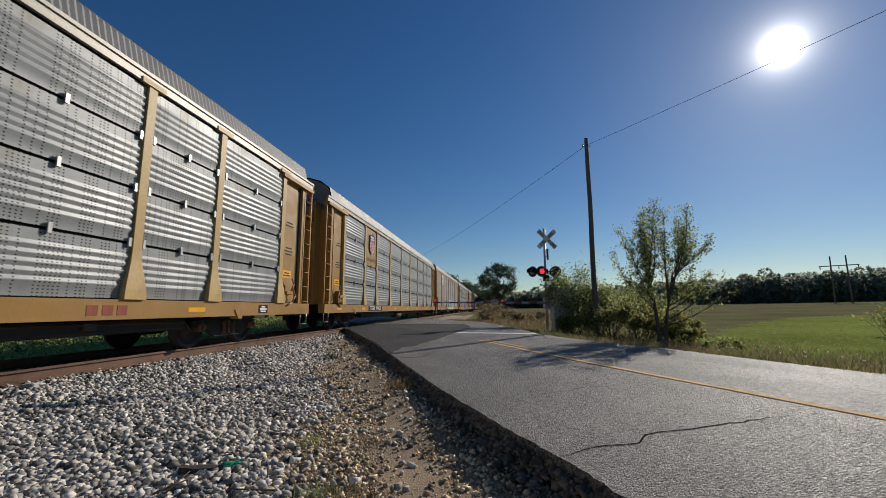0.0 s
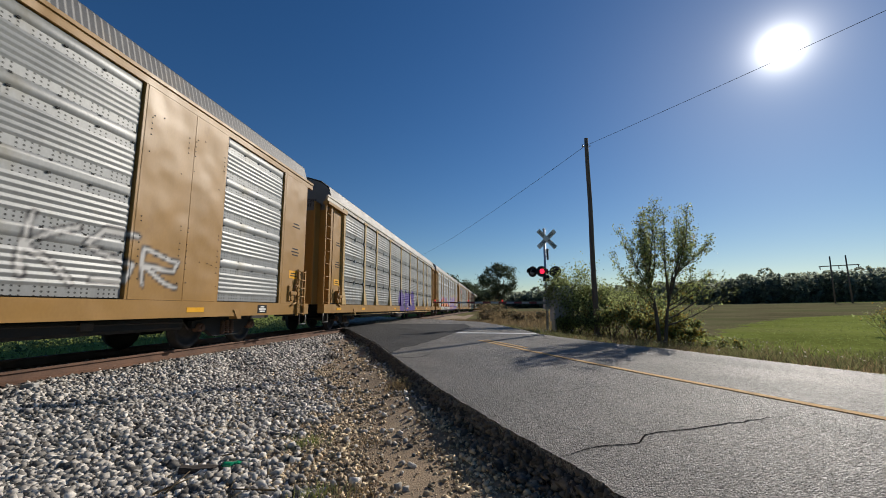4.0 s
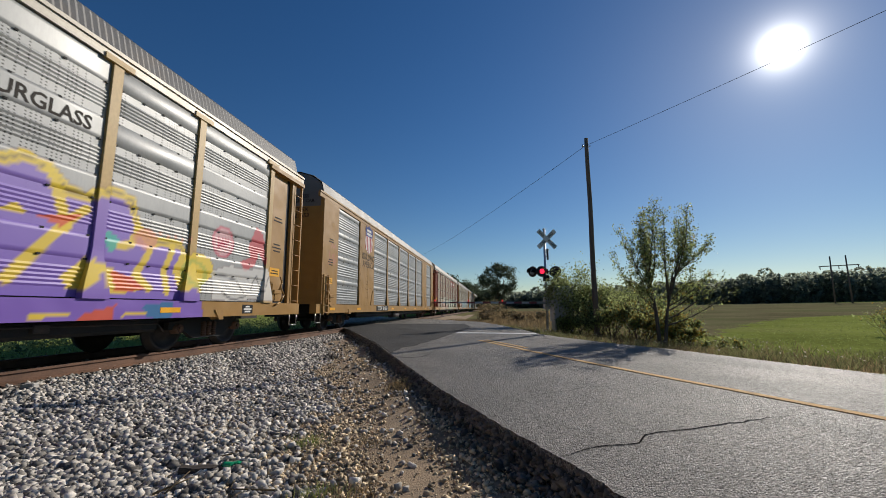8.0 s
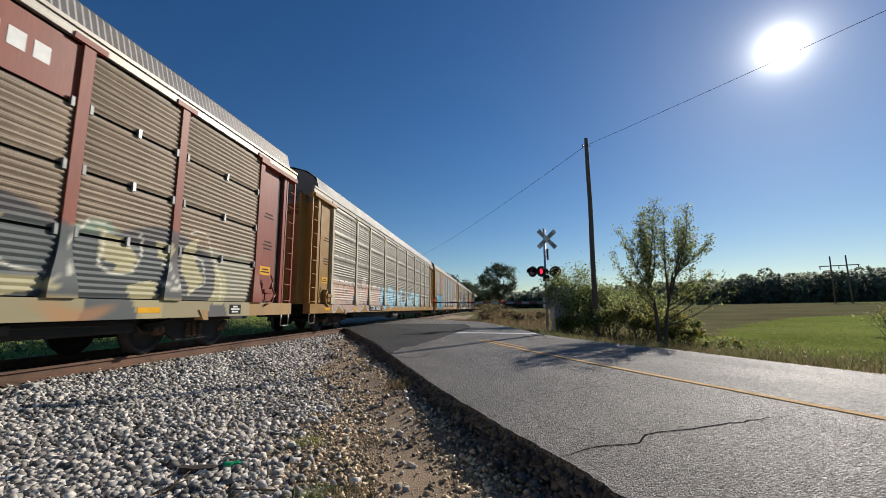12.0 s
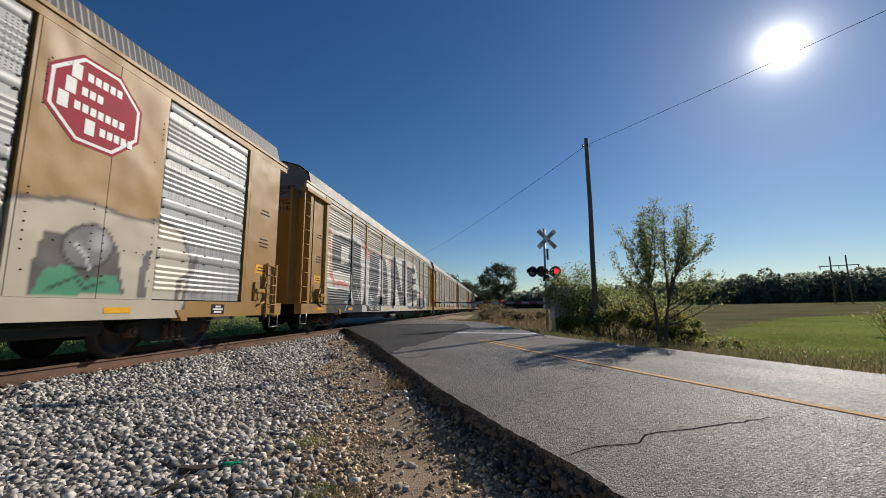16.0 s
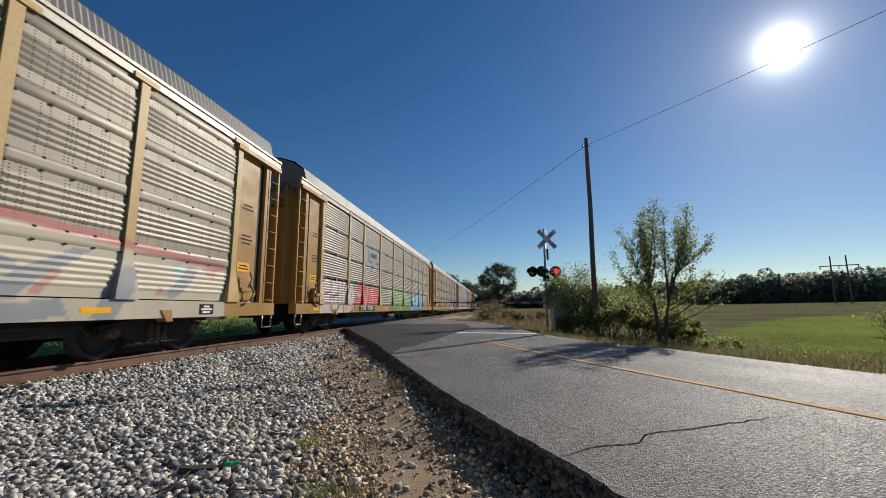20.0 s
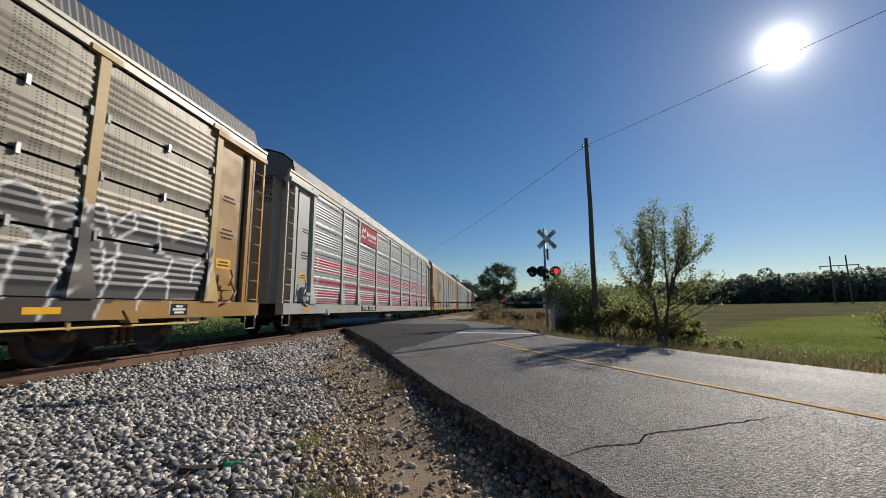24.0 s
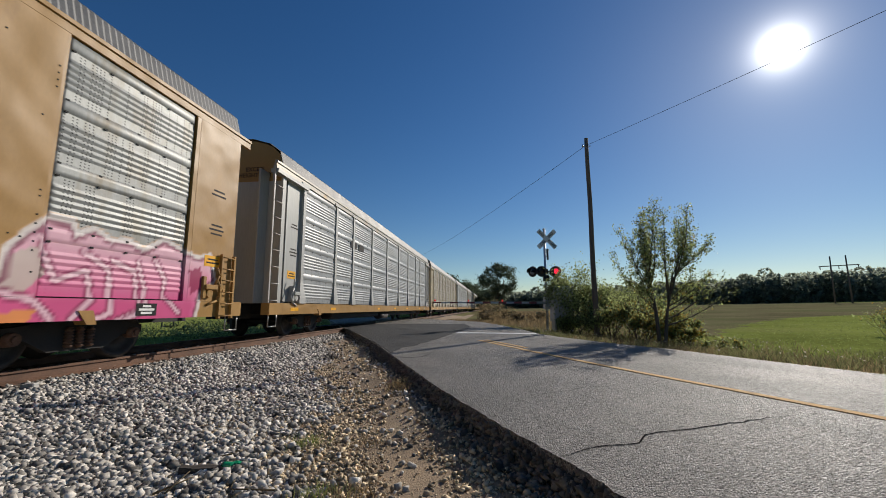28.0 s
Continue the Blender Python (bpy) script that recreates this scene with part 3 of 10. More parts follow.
def build_road():
    rng = random.Random(5)
    ys = np.concatenate([np.arange(-30, 0, 1.5), np.arange(0, 20, 0.06), np.arange(20, 90, 1.0)])
    rag = [0.012 * math.sin(y * 1.3) + 0.005 * math.sin(y * 9.7 + 1) + 0.005 * math.sin(y * 23.0) + rng.uniform(-0.010, 0.010) for y in ys]
    left = [(float(edge_x(LEFT_EDGE, y)) + r, y) for y, r in zip(ys, rag)]
    right = [(float(edge_x(RIGHT_EDGE, y)) + r, y) for y, r in zip(ys, rag)]
    tagged(new("road", ribbon("road", left, right, CROWN, 0.26, M["asphalt"], 10)),
           "cracked grey asphalt two-lane road with broken edges", "road", kind="structure")
    # newer, darker asphalt on the approach to the crossing
    ys = np.arange(8.6, 22.0, 0.2)
    l2, r2 = [], []
    for y in ys:
        xl = float(edge_x(LEFT_EDGE, y)) + 0.03
        xr = float(np.interp(y, [8.6, 10, 12, 14.6, 17, 19, 22], [xl + 0.1, -1.95, -1.62, -1.30, -1.0, -1.1, -1.6]))
        l2.append((xl, y)); r2.append((max(xr, xl + 0.05) + 0.05 * math.sin(y * 7), y))
    tagged(new("road_patch", ribbon("road_patch", l2, r2, lambda x, y: road_z(y) + 0.006, 0.02, M["asphalt_new"], 4)),
           "darker newer asphalt patch before the rail crossing", "road", kind="structure")
    # yellow centre line, doubled near the crossing
    d, nrm = Vector((-0.437, 0.899)), Vector((0.899, 0.437))
    def strip(name, p0, p1, w, mat, label):
        p0, p1 = Vector(p0), Vector(p1)
        n = max(2, int((p1 - p0).length / 0.3))
        t = (p1 - p0).normalized()
        side = Vector((t.y, -t.x)) * w / 2
        L, R = [], []
        for i in range(n + 1):
            p = p0.lerp(p1, i / n)
            j = rng.uniform(-0.008, 0.008)
            L.append((p.x - side.x + j, p.y - side.y)); R.append((p.x + side.x + j, p.y + side.y))
        return tagged(new(name, ribbon(name, L, R, lambda x, y: road_z(y) + 0.008, 0.006, mat, 1)), label, "road marking", kind="structure")
    a, b = (10.3, -10.2), (-0.40, 11.5)
    strip("road_marking", a, b, 0.12, M["line_yellow"], "worn solid yellow centre line on the asphalt")
    strip("road_marking", (0.72, 9.75), (-0.22, 11.62), 0.10, M["line_yellow"], "second yellow line beginning beside the centre line")
    strip("road_marking", (-1.28, 14.25), (1.38, 14.0), 0.42, M["line_white"], "worn white stop line across the approach lane")


def build_cracks():
    # long open cracks in the asphalt, as thin dark grooves lying on the surface
    rng = random.Random(9)
    def crack(way, wob, w):
        pts = [Vector(p) for p in way]
        verts, faces, off, kink = [], [], 0.0, 0.0
        line = []
        for p0, p1 in zip(pts, pts[1:]):
            n = max(4, int((p1 - p0).length / 0.022))
            line += [p0.lerp(p1, i / n) for i in range(n)]
        line.append(pts[-1])
        m = len(line) - 1
        for i, p in enumerate(line):
            d = line[min(i + 1, m)] - line[max(i - 1, 0)]
            side = Vector((-d.y, d.x)).normalized()
            if i % 5 == 0:
                kink = rng.uniform(-wob, wob) * 0.12
            off = (off + kink) * 0.95
            q0 = p + side * off
            ww = w * rng.uniform(0.55, 1.1) * (1 - 0.75 * abs(2 * i / m - 1) ** 4)
            for sg in (-1, 1):
                q = q0 + side * ww * sg
                verts.append((q.x, q.y, float(road_z(q.y)) + 0.004))
            if i:
                faces.append((2 * i - 2, 2 * i - 1, 2 * i + 1, 2 * i))
        tagged(new("crack", mesh_of("crack", verts, faces, M["crack"])), "dark crack running across the asphalt road", "crack", kind="structure")
    crack([(0.40, 2.84), (0.68, 3.01), (0.99, 3.19), (1.22, 3.44), (1.58, 3.57), (1.91, 3.73), (2.52, 4.1)], 0.07, 0.0095)
    crack([(1.2, 3.3), (1.7, 3.12), (2.1, 3.0)], 0.05, 0.003)
    crack([(1.0, 3.75), (1.15, 3.40)], 0.04, 0.003)
    crack([(0.3, 4.6), (0.9, 5.1), (1.5, 5.4)], 0.07, 0.006)
    crack([(0.0, 5.6), (0.9, 5.75)], 0.06, 0.003)
    crack([(-2.05, 7.95), (-1.6, 7.75), (-1.4, 7.95), (-1.33, 8.4), (-1.5, 8.5)], 0.06, 0.016)
    crack([(-0.6, 6.7), (0.4, 7.2)], 0.06, 0.004)


RAIL_PROFILE = [(-0.075, -0.175), (0.075, -0.175), (0.075, -0.165), (0.010, -0.140), (0.010, -0.045), (0.036, -0.036), (0.036, -0.006), (0.028, 0.0), (-0.028, 0.0), (-0.036, -0.006), (-0.036, -0.036), (-0.010, -0.045), (-0.010, -0.140), (-0.075, -0.165)]


def build_track():
    for side in (-1, 1):
        x = TRACK + side * 0.755
        verts, faces = [], []
        k = len(RAIL_PROFILE)
        ys = [-60, 20, 60, 150, 600]
        for y in ys:
            verts += [(x + a, y, b) for a, b in RAIL_PROFILE]
        for i in range(len(ys) - 1):
            for j in range(k):
                a, b = i * k + j, i * k + (j + 1) % k
                faces.append((a, b, b + k, a + k))
        me = mesh_of("rail", verts, faces, [M["rust"], M["steel"]])
        for f in me.polygons:
            if f.normal.z > 0.7 and f.center.z > -0.01:
                f.material_index = 1
        rail = tagged(new("rail", me), "rusty steel rail with a polished running surface", "rail", "rails of the track")
    bm = bmesh.new()
    box_bm(bm, -1.3, 1.3, -0.115, 0.115, -0.36, -0.178, 0.012)
    first = tagged(part("railway_tie", bm, M["tie"]), "weathered wooden railway tie bedded in ballast", "railway tie", "ties under the rails")
    rng = random.Random(3)
    first.matrix_basis = pose(TRACK, -14.0, 0)
    bm = bmesh.new()
    box_bm(bm, -0.09, 0.09, -0.09, 0.09, -0.182, -0.168, 0.003)
    for sx in (-0.075, 0.075):
        box_bm(bm, sx - 0.012, sx + 0.012, -0.02, 0.0, -0.17, -0.15, 0.003)
    me = None
    for s in (-1, 1):
        if me is None:
            pl = part("tie_plate", bm, M["rust"], first)
            me = pl.data
        else:
            pl = part("tie_plate", None, None, first, me=me)
        pl.location = (s * 0.755, 0, 0)
    y = -14.0
    while y < 120:
        y += 0.51
        if 18.0 < y < 31:
            continue
        copy_thing(first, pose(TRACK + rng.uniform(-0.03, 0.03), y, rng.uniform(-0.008, 0.004), 0, 0, rng.uniform(-1, 1)))
    # timber crossing panels between the rails
    for x0, x1 in ((-0.66, -0.22), (-0.21, 0.21), (0.22, 0.66), (0.86, 1.3), (-1.3, -0.86)):
        bm = bmesh.new()
        box_bm(bm, TRACK + x0, TRACK + x1, 19.0, 31.0, -0.17, -0.012, 0.01)
        tagged(part("crossing_panel", bm, M["asphalt_new"]), "dark timber panel of the road crossing between the rails", "crossing panel", "panels of the rail crossing", kind="structure")


build_ground()
build_road()
build_cracks()
build_track()


# ---- the train ----
Z_SILL, Z_DECK, Z_RAIL, Z_EAVE, Z_PEAK = 0.66, 0.965, 4.58, 4.77, 5.65
SIDE = 1.50
STATIONS = {"post": [-11.39, -8.75, -6.86, -4.18, -1.39, 1.39, 4.18, 6.86, 8.75, 11.39],
            "slab": [-11.45, -8.88, -6.80, -4.17, -1.39, 1.39, 4.17, 6.80, 8.88, 11.45]}
SPREAD = 0.046      # spacing of the columns that carry sprayed paint


def rib_profile(kind, height, pattern=1, flat=0.19):
    """(z, depth, vents) rows of one pressed sheet, from bottom to top; depth is out of the side."""
    rows = [(0.0, 0.0, 1)]
    def ribs(z, n, pitch, out=0.032):
        for _ in range(n):
            rows.extend([(z + 0.04 * pitch, 0.0, 0), (z + 0.36 * pitch, out, 0), (z + 0.56 * pitch, out, 0), (z + 0.90 * pitch, 0.0, 0)])
            z += pitch
        return z
    if kind == "quad":
        f = height * 0.17
        ribs(f, 5, (height - 2 * f) / 5, 0.019)
        rows.append((height - f + 0.001, 0.0, 1))
        rows.append((height, 0.0, 1))
        return [(a, b, 2 if pattern == 2 else c) for a, b, c in rows]
    elif kind == "band":
        rows.append((0.13, 0.0, 1))
        z = ribs(0.13, 5, (height - 0.24 - flat) / 5, 0.019)
        rows.append((z + 0.002, 0.0, 1))
        rows.append((z + 0.11, 0.0, 1))
        z += 0.11
        rows = [(a, b, pattern if pattern == 2 else c) for a, b, c in rows]
        rows.append((z + 0.002, 0.0, 0))
        rows.append((z + 0.015, 0.014, 0))
        rows.append((height - 0.01, 0.014, 0))
        rows.append((height, 0.0, 0))
        return rows
    elif kind == "slat":
        ribs(0.03, 9, (height - 0.06) / 9, 0.023)
        rows.append((height - 0.02, 0.0, 1))
        rows.append((height, 0.0, 1))
        return [(a, b, 3) for a, b, c in rows]
    elif kind == "plain":
        return [(0.0, 0.0, 0), (0.1, 0.0, 0), (0.14, 0.02, 0), (height - 0.14, 0.02, 0), (height - 0.1, 0.0, 0), (height, 0.0, 0)]
    else:
        group = height / 4
        for g in range(4):
            z = g * group
            rows.append((z + 0.01, 0.0, 1))
            rows.append((z + 0.12, 0.0, 1))
            z = ribs(z + 0.12, 5, 0.105, 0.034)
            rows.append((z + 0.01, 0.0, 1))
            rows.append((z + 0.03, 0.020 if g < 3 else 0.0, 0))
            rows.append((min(z + 0.20, (g + 1) * group - 0.005), 0.020 if g < 3 else 0.0, 0))
    rows.append((height, 0.0, 1))
    return rows


def sprayed_columns(ys, zs, y_at, z_at, paint, rim=1):
    """Leaves out most of the columns that carry no paint."""
    ZZ, YY = np.meshgrid(zs, ys, indexing="ij")
    on = (paint(YY.ravel() + y_at, ZZ.ravel() + z_at)[:, 3] > 0.02).reshape(ZZ.shape).any(0)
    keep = on.copy()
    keep[1:] |= on[:-1]
    keep[:-1] |= on[1:]
    keep[:rim] = keep[-rim:] = True
    return ys[keep]


def sheet_mesh(width, height, kind, columns, bottom_z=0.0, y_start=0.0, paint=None, pattern=1, flat=0.19):
    rows = rib_profile(kind, height, pattern, flat)
    if paint is not None:
        # closer rows, so that the sprayed shapes keep their edges on the flat bands
        fine = [rows[0]]
        for lo, hi in zip(rows, rows[1:]):
            k = max(1, int(math.ceil((hi[0] - lo[0]) / 0.06)))
            fine += [tuple(p + (q - p) * i / k for p, q in zip(lo, hi)) for i in range(1, k + 1)]
        rows = fine
    ys = [0.0, 0.012, 0.055] + [width * (i + 1) / (columns + 1) for i in range(columns)] + [width - 0.055, width - 0.012, width]
    ys = sorted(set(round(v, 4) for v in ys))
    if paint is not None:
        zs = np.array([r[0] for r in rows])
        ys = sprayed_columns(np.array(ys), zs, y_start, bottom_z, paint, 3).tolist()
    R, C = len(rows), len(ys)
    z = np.array([r[0] for r in rows])
    d = np.array([r[1] for r in rows])
    v = np.array([float(r[2]) for r in rows])
    yy = np.array(ys)
    fade = np.clip(np.minimum(yy, width - yy) / 0.055, 0, 1)
    ZZ, YY = np.meshgrid(z, yy, indexing="ij")
    DD = d[:, None] * fade[None, :]
    DD[:, 0] = DD[:, -1] = -0.03
    verts = np.stack([DD, YY, ZZ], -1).reshape(-1, 3)
    idx = np.arange(R * C).reshape(R, C)
    faces = np.stack([idx[:-1, :-1], idx[:-1, 1:], idx[1:, 1:], idx[1:, :-1]], -1).reshape(-1, 4)
    me = mesh_of("side_panel", verts, faces.tolist(), M["silver"], True)
    at = me.attributes.new("vents", "FLOAT", "POINT")
    at.data.foreach_set("value", np.repeat(v, C))
    if paint is not None:
        spray(me, YY.ravel() + y_start, ZZ.ravel() + bottom_z, paint)
    return me


def spray(me, y, z, paint):
    """Stores sprayed colour on the mesh: paint(y, z) gives rows of r, g, b, cover in the car's own metres."""
    col = paint(np.asarray(y), np.asarray(z))
    col[:, :3] = np.clip(1.3 * col[:, :3] ** 1.3, 0, 1)
    col = col.astype(np.float32)
    at = me.attributes.new("paint", "FLOAT_COLOR", "POINT")
    at.data.foreach_set("color", col.ravel())


CACHE = {}


def kept(key, make):
    if key not in CACHE:
        CACHE[key] = make()
    return CACHE[key]


def dense_box(name, x0, x1, y0, y1, z0, z1, mat, paint=None, y_at=0.0, z_at=0.0, step_y=SPREAD, step_z=SPREAD, taper=None):
    """A box whose outer (+x) face is a grid, so that it can carry sprayed paint; taper(z) gives half its width."""
    ny = max(1, int(round((y1 - y0) / step_y))) if paint else 1
    nz = max(1, int(round((z1 - z0) / step_z))) if (paint or taper) else 1
    yy, zz = np.linspace(y0, y1, ny + 1), np.linspace(z0, z1, nz + 1)
    if paint:
        yy = sprayed_columns(yy, zz, y_at, z_at, paint)
    ZZ, YY = np.meshgrid(zz, yy, indexing="ij")
    XX = np.full_like(YY, x1)
    if taper:
        w, out = taper(ZZ)
        mid = (y0 + y1) / 2
        YY = mid + (YY - mid) / ((y1 - y0) / 2) * w
        XX = x1 + out
    verts = np.stack([XX, YY, ZZ], -1).reshape(-1, 3).tolist()
    R, C = YY.shape
    idx = np.arange(R * C).reshape(R, C)
    faces = np.stack([idx[:-1, :-1], idx[:-1, 1:], idx[1:, 1:], idx[1:, :-1]], -1).reshape(-1, 4).tolist()
    base = len(verts)
    border = list(idx[0, :]) + list(idx[1:, -1]) + list(idx[-1, -2::-1]) + list(idx[-2:0:-1, 0])
    for i in border:
        verts.append((x0, verts[i][1], verts[i][2]))
    k = len(border)
    for i in range(k):
        faces.append((border[i], base + i, base + (i + 1) % k, border[(i + 1) % k]))
    faces.append(list(range(base, base + k))[::-1])
    me = mesh_of(name, verts, faces, mat)
    if paint:
        v = np.array(verts)
        spray(me, v[:, 1] + y_at, v[:, 2] + z_at, paint)
    return me


def post_taper(z):
    """Half width and outward lean of a post with a flared foot."""
    f = np.clip((1.75 - z) / 0.78, 0, 1)
    g = f * f * (3 - 2 * f)
    return 0.085 + 0.12 * g * (z < 1.75), 0.06 * g


def make_roof(n=230, steps=8):
    """An arched roof of pressed sheets with n ribs."""
    arch = []
    for i in range(steps + 1):
        a = math.pi * i / steps
        x = -SIDE * math.cos(a) * 1.0
        z = Z_EAVE - 0.02 + (Z_PEAK - Z_EAVE) * math.sin(a) ** 0.75
        arch.append((x, z))
    verts, faces = [], []
    step = 2 * (HALF - 0.38) / n
    ys = []
    for i in range(n):
        y = -HALF + 0.38 + i * step
        ys += [(y, 0.0), (y + step * 0.6, 0.014)]
    ys.append((HALF - 0.38, 0.0))
    for y, up in ys:
        for x, z in arch:
            s = 1 + up / 1.5
            verts.append((x * s, y, Z_EAVE + (z - Z_EAVE) + up * (z - Z_EAVE + 0.1)))
    k = len(arch)
    for i in range(len(ys) - 1):
        for j in range(k - 1):
            a = i * k + j
            faces.append((a, a + 1, a + k + 1, a + k))
    return mesh_of("roof", verts, faces, M["roof"])


def make_end():
    """End wall under the arch, with raised edges and a door seam."""
    bm = bmesh.new()
    pts = [(-SIDE + 0.06, Z_DECK), (SIDE - 0.06, Z_DECK)]
    for i in range(15):
        a = math.pi * i / 14
        pts.append(((SIDE - 0.06) * math.cos(a), Z_EAVE - 0.05 + (Z_PEAK - Z_EAVE) * math.sin(a) ** 0.75))
    top_z = 4.35
    vs = [bm.verts.new((x, 0, z)) for x, z in pts]
    f = bm.faces.new(vs)
    ext = bmesh.ops.extrude_face_region(bm, geom=[f])
    bmesh.ops.translate(bm, verts=[v for v in ext["geom"] if isinstance(v, bmesh.types.BMVert)], vec=(0, 0.08, 0))
    bmesh.ops.bisect_plane(bm, geom=bm.verts[:] + bm.edges[:] + bm.faces[:], plane_co=(0, 0, top_z), plane_no=(0, 0, 1))
    me = bpy.data.meshes.new("end_wall")
    bmesh.ops.recalc_face_normals(bm, faces=bm.faces)
    for fc in bm.faces:
        fc.material_index = 1 if fc.calc_center_median().z > top_z else 0
    bm.to_mesh(me)
    bm.free()
    me.materials.append(M["yellow"])
    me.materials.append(M["roof"])
    return me


def make_ladder(z0, z1, width=0.36, rungs=11):
    bm = bmesh.new()
    for s in (-1, 1):
        box_bm(bm, -0.03, 0.03, s * width / 2 - 0.03, s * width / 2 + 0.03, z0, z1)
    for i in range(rungs):
        z = z0 + 0.06 + (z1 - z0 - 0.12) * i / (rungs - 1)
        tube_bm(bm, (0.03, -width / 2, z), (0.03, width / 2, z), 0.012, n=6)
    me = bpy.data.meshes.new("ladder")
    bm.to_mesh(me)
    bm.free()
    me.materials.append(M["yellow"])
    return me


def make_step():
    bm = bmesh.new()
    for a, b in (((0, -0.2, 0.70), (0, -0.2, 0.36)), ((0, -0.2, 0.36), (0, 0.2, 0.36)), ((0, 0.2, 0.36), (0, 0.2, 0.70))):
        tube_bm(bm, a, b, 0.016, n=6)
    me = bpy.data.meshes.new("step")
    bm.to_mesh(me)
    bm.free()
    me.materials.append(M["steel"])
    return me


def make_brake_gear(e):
    """Lever bracket, bent pipe and chain sheave low on the end of a side."""
    bm = bmesh.new()
    box_bm(bm, 1.40, SIDE + 0.10, -0.16, 0.20, 1.20, 1.30, 0.012)
    box_bm(bm, 1.40, SIDE + 0.06, -0.20, -0.10, 1.02, 1.46, 0.012)
    pts = [(SIDE + 0.05, 0.14 * e, 1.28), (SIDE + 0.09, 0.22 * e, 1.50), (SIDE + 0.07, 0.16 * e, 1.66)]
    for a, b in zip(pts, pts[1:]):
        tube_bm(bm, a, b, 0.022, n=6)
    pts = [(SIDE + 0.07, 0.18 * e, 1.40), (SIDE + 0.08, 0.36 * e, 1.18), (SIDE + 0.06, 0.22 * e, 0.98), (SIDE + 0.05, -0.05 * e, 0.90)]
    for a, b in zip(pts, pts[1:]):
        tube_bm(bm, a, b, 0.026, n=6)
    tube_bm(bm, (SIDE - 0.02, 0.0, 1.12), (SIDE + 0.07, 0.0, 1.12), 0.085, n=12)
    me = bpy.data.meshes.new("brake_gear")
    bm.to_mesh(me)
    bm.free()
    me.materials.append(M["yellow"])
    return me


def make_jack_pad():
    """Wedge-shaped jacking bracket below the side sill."""
    bm = bmesh.new()
    v = [bm.verts.new((x, y, z)) for x in (1.36, SIDE + 0.05) for y, z in ((-0.14, 0.80), (0.08, 0.80), (0.14, 0.60), (0.0, 0.60))]
    for q in ((0, 1, 2, 3), (4, 7, 6, 5), (0, 4, 5, 1), (1, 5, 6, 2), (2, 6, 7, 3), (3, 7, 4, 0)):
        bm.faces.new([v[i] for i in q])
    bmesh.ops.recalc_face_normals(bm, faces=bm.faces)
    me = bpy.data.meshes.new("jack_pad")
    bm.to_mesh(me)
    bm.free()
    me.materials.append(M["yellow"])
    return me


def make_wheelset():
    """Axle along x with two flanged wheels, centred on the axle."""
    bm = bmesh.new()
    tube_bm(bm, (-1.0, 0, 0), (1.0, 0, 0), 0.07, n=10)
    n = 20
    for s in (-1, 1):
        prof = [(0.70, 0.10), (0.70, 0.30), (0.69, 0.455), (0.72, 0.455), (0.73, 0.42), (0.82, 0.415), (0.82, 0.34), (0.765, 0.32), (0.75, 0.14), (0.82, 0.11), (0.82, 0.0)]
        rings = []
        for x, r in prof:
            rings.append([bm.verts.new((s * x, r * math.cos(2 * math.pi * i / n), r * math.sin(2 * math.pi * i / n))) for i in range(n)])
        for a, b in zip(rings, rings[1:]):
            for i in range(n):
                q = (a[i], a[(i + 1) % n], b[(i + 1) % n], b[i])
                try:
                    f = bm.faces.new(q if s < 0 else q[::-1])
                    f.smooth = True
                except ValueError:
                    pass
    # a chalk mark on each wheel plate
    for s in (-1, 1):
        box_bm(bm, s * 0.755 - 0.012, s * 0.755 + 0.012, -0.05, 0.05, 0.17, 0.27)
    me = bpy.data.meshes.new("wheelset")
    bm.to_mesh(me)
    bm.free()
    me.materials.append(M["rust_dark"])
    return me


def make_side_frame():
    bm = bmesh.new()
    pts = [(-1.1, 0.42), (-1.1, 0.56), (-0.75, 0.60), (-0.35, 0.68), (0.35, 0.68), (0.75, 0.60), (1.1, 0.56), (1.1, 0.42), (0.72, 0.40), (0.42, 0.22), (-0.42, 0.22), (-0.72, 0.40)]
    vs = [bm.verts.new((-0.05, y, z)) for y, z in pts]
    f = bm.faces.new(vs)
    ext = bmesh.ops.extrude_face_region(bm, geom=[f])
    bmesh.ops.translate(bm, verts=[v for v in ext["geom"] if isinstance(v, bmesh.types.BMVert)], vec=(0.1, 0, 0))
    bmesh.ops.recalc_face_normals(bm, faces=bm.faces)
    me = bpy.data.meshes.new("side_frame")
    bm.to_mesh(me)
    bm.free()
    me.materials.append(M["black"])
    return me


def make_springs():
    bm = bmesh.new()
    for y in (-0.16, 0.0, 0.16):
        for k in range(6):
            tube_bm(bm, (0, y, 0.28 + k * 0.045), (0, y, 0.305 + k * 0.045), 0.062, n=8)
        tube_bm(bm, (0, y, 0.26), (0, y, 0.56), 0.045, n=6)
    me = bpy.data.meshes.new("suspension_spring")
    bm.to_mesh(me)
    bm.free()
    me.materials.append(M["rust"])
    return me


def make_clip():
    bm = bmesh.new()
    box_bm(bm, 0.0, 0.035, -0.03, 0.03, -0.075, 0.075, 0.006)
    me = bpy.data.meshes.new("clip")
    bm.to_mesh(me)
    bm.free()
    me.materials.append(M["steel"])
    return me


